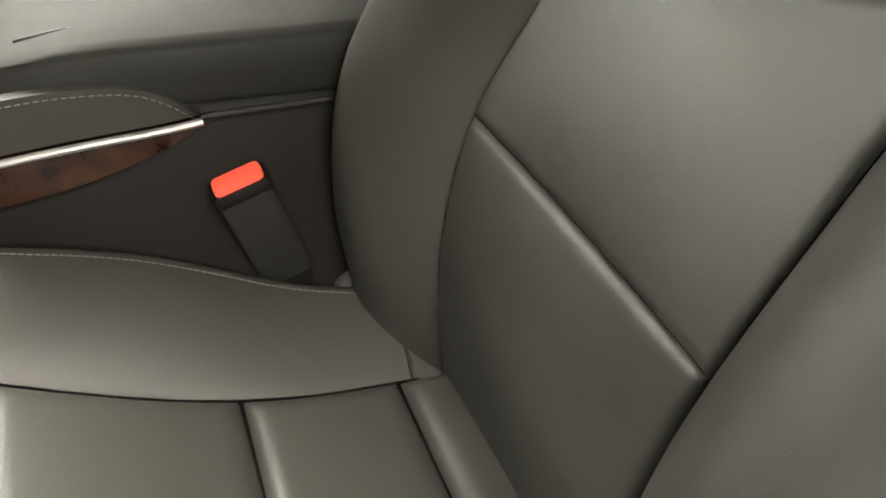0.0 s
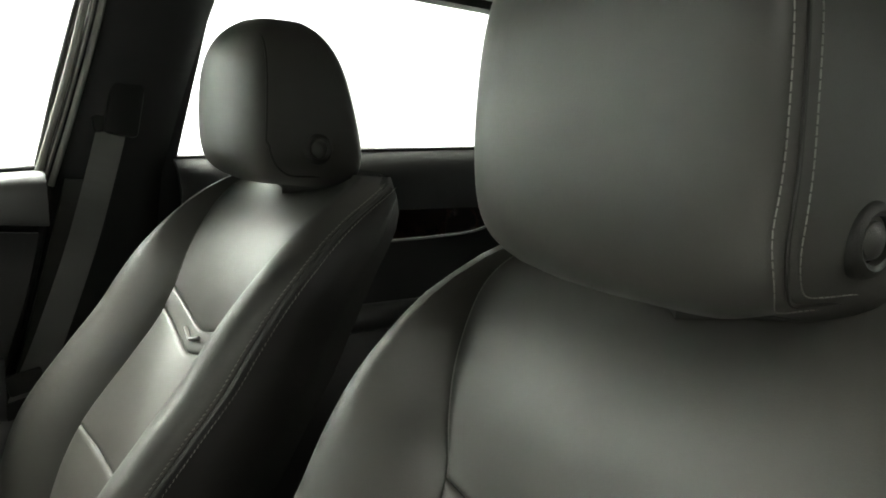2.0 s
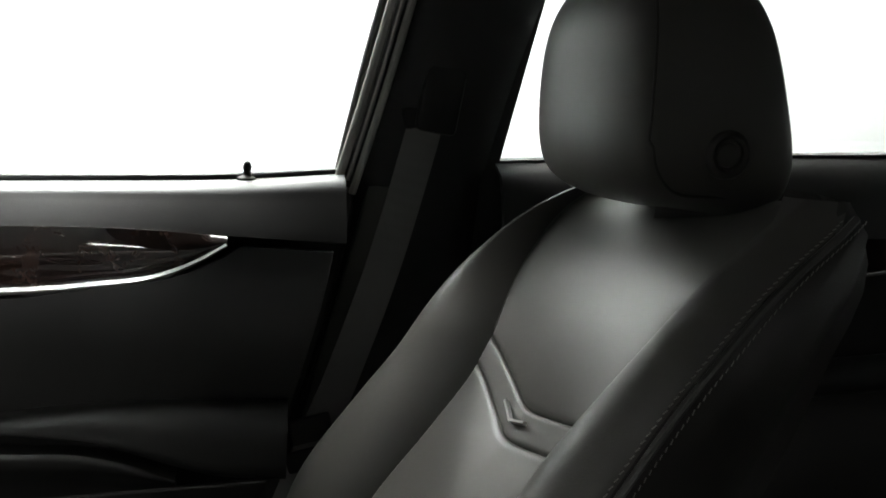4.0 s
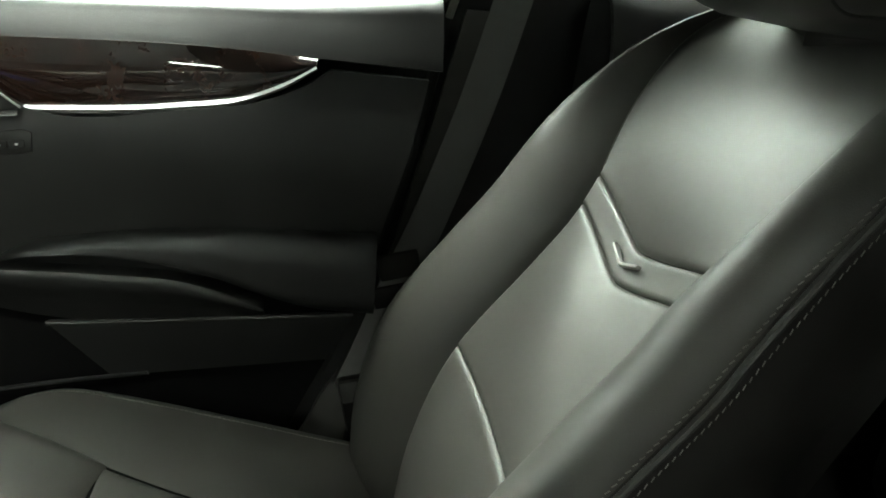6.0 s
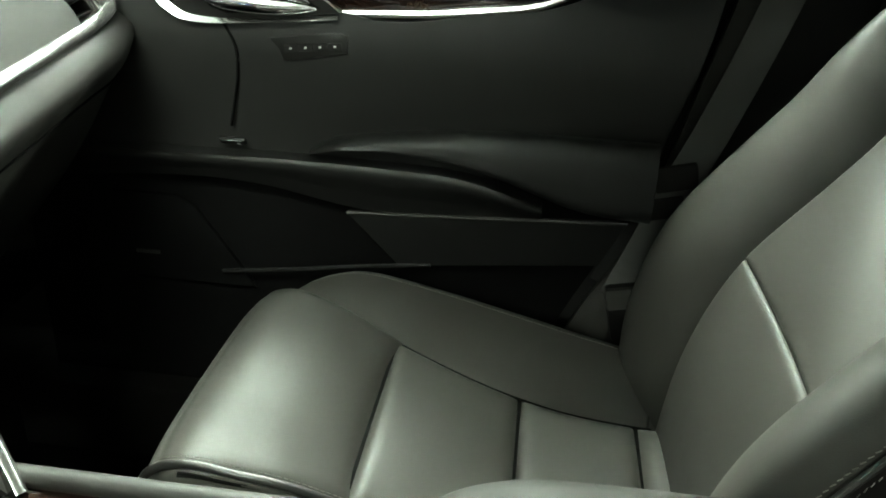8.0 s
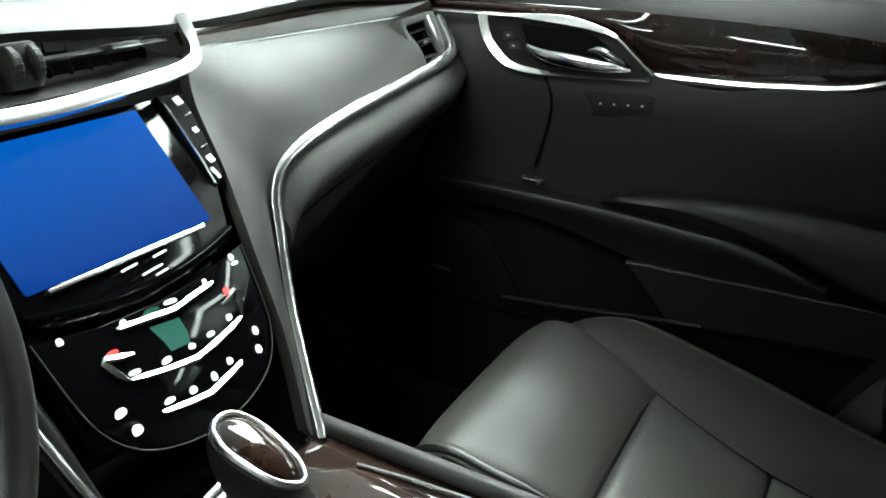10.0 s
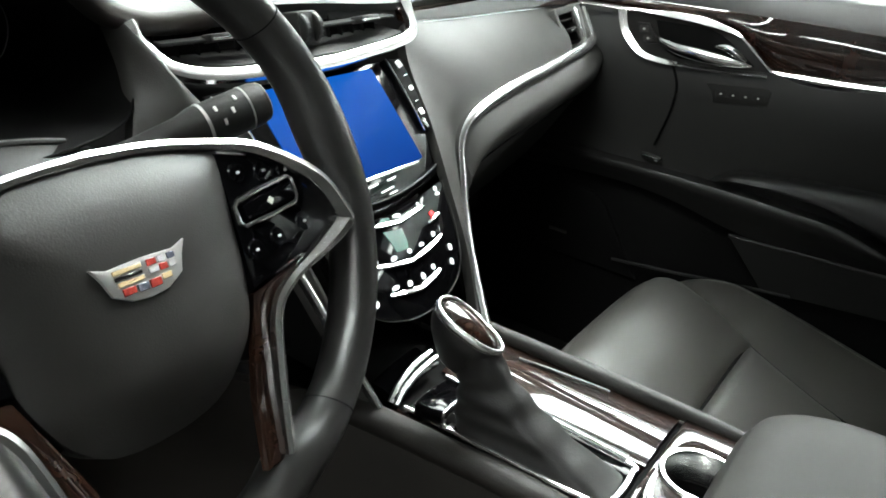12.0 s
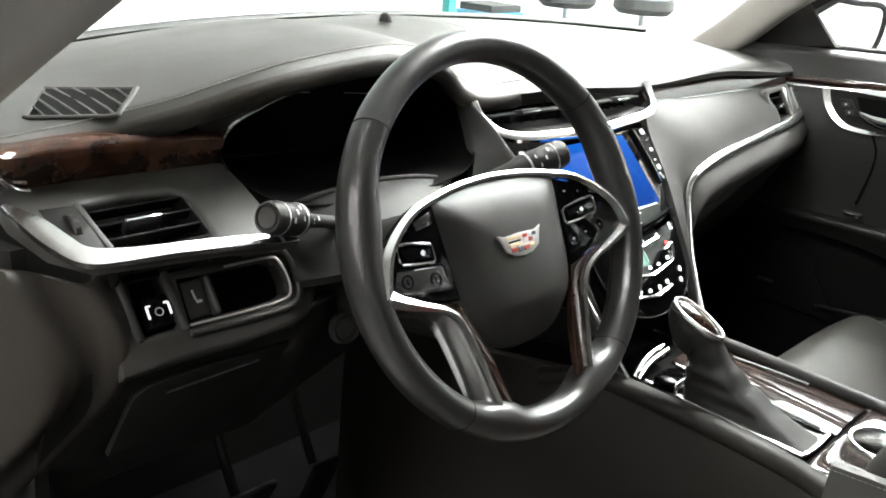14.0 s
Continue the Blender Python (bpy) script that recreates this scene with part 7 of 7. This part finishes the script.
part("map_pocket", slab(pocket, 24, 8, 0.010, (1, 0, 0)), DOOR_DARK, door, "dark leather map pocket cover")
part("pocket_edge", tube([pocket(i / 10, 0) + Vector((-0.001, 0, 0)) for i in range(11)], 0.003, 24, 8), DARK_TRIM, door)
part("sill_strip", tube([(0.715, 0.60, 0.415), (0.715, 0.50, 0.428), (0.716, 0.40, 0.443), (0.718, 0.30, 0.455)], 0.003, 20, 8), PLASTIC, door)
sp = part("speaker_frame", moved(prism([(-0.12, 0.050), (-0.025, 0.050), (0.0, 0.035), (0.085, -0.085), (-0.12, -0.085)], 0.008, 0.003), frame_at((0.736, 0.64, 0.47), (0, -1, 0), (0, 0, 1))), DEEP, door, "speaker cover blackened for the footwell's shade")
part("badge", moved(rounded(0.036, 0.006, 0.002, 0.0006, 1), frame_at((0.7275, 0.716, 0.4285), (0, -1, 0), (0, 0, 1))), DARK_TRIM, sp)
# door handle in its bezel
HB = frame_at((0.6765, 0.55, 0.822), (0, -1, 0.02), (0, 0.02, 1))
plate_out = [(-0.112, 0.022), (-0.01, 0.0265), (0.045, 0.0230), (0.080, 0.0165), (0.103, 0.0), (0.134, -0.028), (0.0532, -0.0370), (-0.0158, -0.0405), (-0.050, -0.0390), (-0.073, -0.027), (-0.095, -0.006)]
part("handle_plate", moved(prism(plate_out, 0.004, 0.001), HB @ Matrix.Translation((0, 0, -0.005))), PLASTIC, door, "black handle plate")
well = [(-0.0497, 0.0165), (0.0344, 0.0180), (0.055, 0.012), (0.075, 0.0), (0.1106, -0.0235), (0.05, -0.030), (-0.0037, -0.0339), (-0.0255, -0.0265), (-0.0401, -0.0060)]
part("handle_recess", moved(prism(well, 0.001, 0), HB), DEEP, door, "black handle recess")
FLAT = [(-0.005, -0.004), (0.005, -0.004), (0.0050, 0.0035), (0.0040, 0.0045), (-0.0045, -0.0005)]
J_LINE = [(-0.1060, 0.0235, 0.002), (-0.1010, 0.006, 0.003), (-0.0930, -0.010, 0.004), (-0.0755, -0.0275, 0.005), (-0.0548, -0.0385, 0.005), (-0.0158, -0.0420, 0.004), (0.0532, -0.0390, 0.003), (0.132, -0.0325, 0.002)]
part("handle_bezel", moved(sweep(spline(J_LINE, 70), FLAT, (0, 0, 1), scale=lambda t: (1.35 - 0.90 * min(1, t * 1.7), 1.0)), HB), CHROME, door, "satin chrome handle bezel")
part("handle_bezel", moved(sweep(spline([(-0.186, 0.0215, 0.002), (-0.1135, 0.0250, 0.003), (-0.0095, 0.0285, 0.004), (0.0415, 0.0255, 0.005), (0.0830, 0.0165, 0.003)], 60), FLAT, (0, 0, 1), scale=lambda t: (0.28 + 0.75 * max(0, math.sin(math.pi * max(0, (t - 0.45) / 0.55))) if t < 0.995 else 0.1, 1.0)), HB), CHROME, door, "satin chrome blade over the handle")
part("wood_edge", moved(sweep(spline([(0.080, 0.0165, 0.002), (0.103, -0.001, 0.002), (0.136, -0.0265, 0.002)], 30), FLAT, (0, 0, 1), scale=lambda t: (0.25, 0.5)), HB), CHROME, door, "thin chrome edge of the wood")
part("door_handle", moved(sweep(spline([(-0.040, -0.008, 0.002), (-0.030, -0.0125, 0.008), (-0.005, -0.0180, 0.014), (0.030, -0.0205, 0.013), (0.070, -0.0230, 0.008), (0.106, -0.0240, 0.002)], 50), ring(0.0085, 0.0045, 14), (0, 0, 1), scale=lambda t: 0.20 + 0.9 * math.sin(math.pi * min(1, t * 1.02)) ** 0.7), HB), BRIGHT, door, "bright chrome inside door handle")
part("handle_cap", moved(sweep(spline([(0.048, -0.006, 0.002), (0.064, -0.004, 0.006), (0.082, -0.0105, 0.005), (0.097, -0.0180, 0.002)], 24), ring(0.0060, 0.004, 12), (0, 0, 1), scale=lambda t: 0.3 + 0.8 * math.sin(math.pi * t)), HB), BRIGHT, door, "bright chrome thumb rest")
lk = part("lock_switch", moved(prism([(-0.0799, 0.0080), (-0.0578, 0.0100), (-0.0374, -0.0173), (-0.0574, -0.0215), (-0.0711, -0.0066)], 0.003, 0.001), HB), PLASTIC, door, "black door lock switch")
for kx, ky in ((-0.0655, 0.0005), (-0.0565, -0.0125)):
    part("key", moved(rounded(0.015, 0.0095, 0.002, 0.0008, 1), HB @ pose(kx, ky, 0.0036, 0, 0, 8)), DARK_TRIM, lk)
    part("mark", moved(rounded(0.004, 0.0022, 0.0005, 0.0002, 1), HB @ pose(kx, ky, 0.0048, 0, 0, 8)), PRINT, lk)
# seat memory buttons
MB = frame_at((0.679, 0.446, 0.7545), (0, -1, 0.08), (0, 0.08, 1))
mb = part("memory_switch", moved(prism([(-0.0573, 0.0118), (0.0314, 0.0165), (0.0411, 0.0125), (0.0384, -0.0090), (-0.0414, -0.0168), (-0.046, -0.002)], 0.002, 0.001), MB @ Matrix.Translation((0, 0, -0.001))), PLASTIC, door, "black seat memory switch plate")
for i in range(4):
    part("key", moved(rounded(0.0165, 0.009, 0.0016, 0.0006, 1), MB @ Matrix.Translation((-0.0312 + 0.0184 * i, -0.001 + 0.0005 * i, 0.0014))), PLASTIC, mb)
    part("mark", moved(rounded(0.0030, 0.0022, 0.0004, 0.0001, 1), MB @ Matrix.Translation((-0.0312 + 0.0184 * i, -0.001 + 0.0005 * i, 0.0024))), PRINT, mb)
# window switch
WS = frame_at((0.700, 0.566, 0.6195), (0, -1, 0), (-0.7, 0, 0.7))
ws = part("window_switch", moved(rounded(0.036, 0.014, 0.007, 0.003), WS), PLASTIC, door, "black window switch")
part("chrome_line", moved(rounded(0.030, 0.0014, 0.001, 0.0003, 1), WS @ Matrix.Translation((0, 0.005, 0.0038))), BRIGHT, ws)
part("mark", moved(rounded(0.005, 0.004, 0.0005, 0.0002, 1), WS @ Matrix.Translation((0.008, -0.002, 0.0036))), PRINT, ws)
# lock knob on the sill
lock = part("lock_knob", moved(lathe([(0.013, 0.0), (0.012, 0.004), (0.006, 0.007), (0.0045, 0.012), (0.006, 0.018), (0.004, 0.024), (0, 0.026)], 20), Matrix.Translation((0.785, 0.078, 0.929))), PLASTIC, door, "black lock knob on the sill")
part("window_seal", tube([Vector((0.806, y, belt_z(y) + 0.002)) for y in np.linspace(-0.045, 0.86, 12)], 0.006, 50, 8), RUBBER, door, "black rubber window seal")

# ---- rear passenger door ----
rear = thing("rear_passenger_door", "closed black rear door panel with burl wood and chrome trim", "car door", at=(0.76, -0.6, 0.3))
rbelt = ease([-1.02, -0.9, -0.65, -0.26], [1.022, 1.016, 1.000, 0.968])


def rear_face(u, v):
    y = -0.262 - 0.80 * u
    z = rbelt(y) + (0.30 - rbelt(y)) * v
    x = ease([0, 0.02, 0.06, 0.18, 0.30, 0.50, 0.58, 1.0], [0.805, 0.775, 0.755, 0.735, 0.735, 0.73, 0.72, 0.76])(v)
    return Vector((x, y, z))


part("door_panel", slab(rear_face, 24, 40, 0.012, (1, 0, 0)), DOOR_LEATHER, rear, "black leather rear door panel")
rt = spline([(0.728, -0.30, 0.872), (0.728, -0.55, 0.880), (0.728, -0.80, 0.887), (0.728, -0.974, 0.892)], 40)
rl = spline([(0.726, -0.30, 0.812), (0.726, -0.55, 0.818), (0.726, -0.80, 0.832), (0.726, -0.90, 0.850), (0.728, -0.974, 0.890)], 40)
part("wood_trim", slab(lambda u, v: rt[round(u * 39)].lerp(rl[round(u * 39)], v), 40, 6, 0.008, (1, 0, 0)), WOOD, rear, "glossy dark burl wood trim")
part("chrome_trim", sweep([p + Vector((-0.002, 0, 0)) for p in rl], ring(0.0038, 0.003, 8), (1, 0, 0)), CHROME, rear, "satin chrome strip")
part("armrest", tube([(0.71, -0.30, 0.665), (0.69, -0.50, 0.675), (0.69, -0.80, 0.690), (0.71, -0.98, 0.70)], 0.028, 30, 12), DOOR_LEATHER, rear, "padded black armrest")
part("lock_knob", moved(lathe([(0.012, 0.0), (0.011, 0.004), (0.005, 0.007), (0.005, 0.014), (0, 0.016)], 18), Matrix.Translation((0.785, -0.945, 1.017))), PLASTIC, rear, "black lock knob on the sill")

# ---- rear bench, dark behind the front seats ----
bench = thing("rear_seat", "dark leather rear bench seat", "car seat", at=(0, -1.2, 0.07))
part("cushion", moved(rounded(1.40, 0.52, 0.22, 0.06, 4), pose(0, -0.98, 0.36, 6, 0, 0)), DOOR_LEATHER, bench)
part("backrest", moved(rounded(1.40, 0.18, 0.66, 0.07, 4), pose(0, -1.36, 0.66, -22, 0, 0)), DOOR_LEATHER, bench)
for x in (-0.40, 0.40):
    part("headrest", moved(rounded(0.26, 0.11, 0.16, 0.045, 4), pose(x, -1.52, 1.05, -15, 0, 0)), DOOR_LEATHER, bench)

# ---- passenger's seat belt ----
belt = thing("seat_belt", "black webbing seat belt hanging from the centre pillar", "seat belt", at=(0.75, -0.1, 0.5))
run = spline([(0.757, -0.150, 1.03), (0.757, -0.142, 0.985), (0.751, -0.102, 0.827), (0.748, -0.055, 0.680), (0.747, -0.025, 0.600), (0.745, 0.010, 0.50), (0.742, 0.040, 0.42)], 50)
part("webbing", sweep(run, [(-0.0235, -0.0009), (0.0235, -0.0009), (0.0235, 0.0009), (-0.0235, 0.0009)], (1, 0, 0)), WEBBING, belt)
part("tongue", moved(rounded(0.010, 0.056, 0.036, 0.004), pose(0.744, -0.015, 0.603, -14, 0, 0)), DARK_TRIM, belt, "dark worn belt tongue")
part("stop", moved(rounded(0.009, 0.050, 0.030, 0.004), pose(0.743, -0.008, 0.560, -14, 0, 0)), PLASTIC, belt)
part("anchor_cover", moved(rounded(0.022, 0.054, 0.085, 0.008), pose(0.726, 0.024, 0.408, -12, 0, 0)), PLASTIC, belt, "black anchor cover")
part("anchor_cap", moved(rounded(0.024, 0.056, 0.034, 0.006), pose(0.7255, 0.0285, 0.432, -12, 0, 0)), LEATHER_SOFT, belt, "grey cap of the anchor cover")
part("anchor_plate", moved(rounded(0.008, 0.044, 0.03, 0.003), pose(0.727, 0.000, 0.325, -12, 0, 0)), STEEL, belt, "bright anchor plate")
part("guide_ring", moved(rounded(0.014, 0.070, 0.030, 0.008), pose(0.757, -0.152, 1.03, -14, 0, 0)), PLASTIC, belt, "black belt guide")

# ---- outside mirror ----
mir = thing("side_mirror", "grey outside mirror with a bright glass", "side mirror", at=(0.95, 0.80, 0.88))
shell = soft_outline([(-0.088, -0.050), (0.05, -0.054), (0.088, -0.03), (0.090, 0.045), (0.02, 0.056), (-0.082, 0.052)])
MM = frame_at((0.957, 0.757, 0.927), (0.15, -0.072, 0), (0, 0, 1))
def mshell(u, v):
    x, y = shell[round(u * 48) % 48]
    k = math.cos(v * math.pi / 2) ** 0.5 if v < 1 else 0
    return Vector((x * k, y * k, -0.085 * v))


part("housing", moved(grid(mshell, 48, 10, closed_u=True), MM), BODY_PAINT, mir, "painted mirror housing", 60)
MIRROR = material("mirror_glass", (0.9, 0.9, 0.9), 0.02, metal=1.0, rough_vary=0.005)
part("rim", moved(sweep([(x * 0.985, y * 0.985, 0.002) for x, y in shell], ring(0.007, 0.005, 8), (0, 0, 1), closed=True), MM), RUBBER, mir, "black rim round the mirror glass")
part("glass", moved(prism([(x * 0.93, y * 0.93) for x, y in shell], 0.003, 0), MM), MIRROR, mir, "mirror glass", 30)
part("arm", tube([(0.92, 0.80, 0.890), (0.87, 0.82, 0.880), (0.815, 0.835, 0.878)], 0.020, 12, 12), PLASTIC, mir)
part("sail_panel", moved(prism([(-0.16, -0.02), (0.10, -0.01), (0.02, 0.085), (-0.01, 0.09)], 0.012, 0.003), frame_at((0.795, 0.80, 0.91), (0, -1, 0.06), (0, 0.06, 1))), PLASTIC, mir, "black mirror sail panel")

# ---- floor mats ----
for x, nm in ((-0.36, "driver"), (0.40, "passenger")):
    mat_ = thing("floor_mat", "black carpet floor mat in the footwell", "floor mat", "floor mats", at=(x, 0.75, 0.07))
    part("mat", moved(rounded(0.44, 0.62, 0.012, 0.005), Matrix.Translation((x, 0.78, 0.078))), CARPET, mat_)
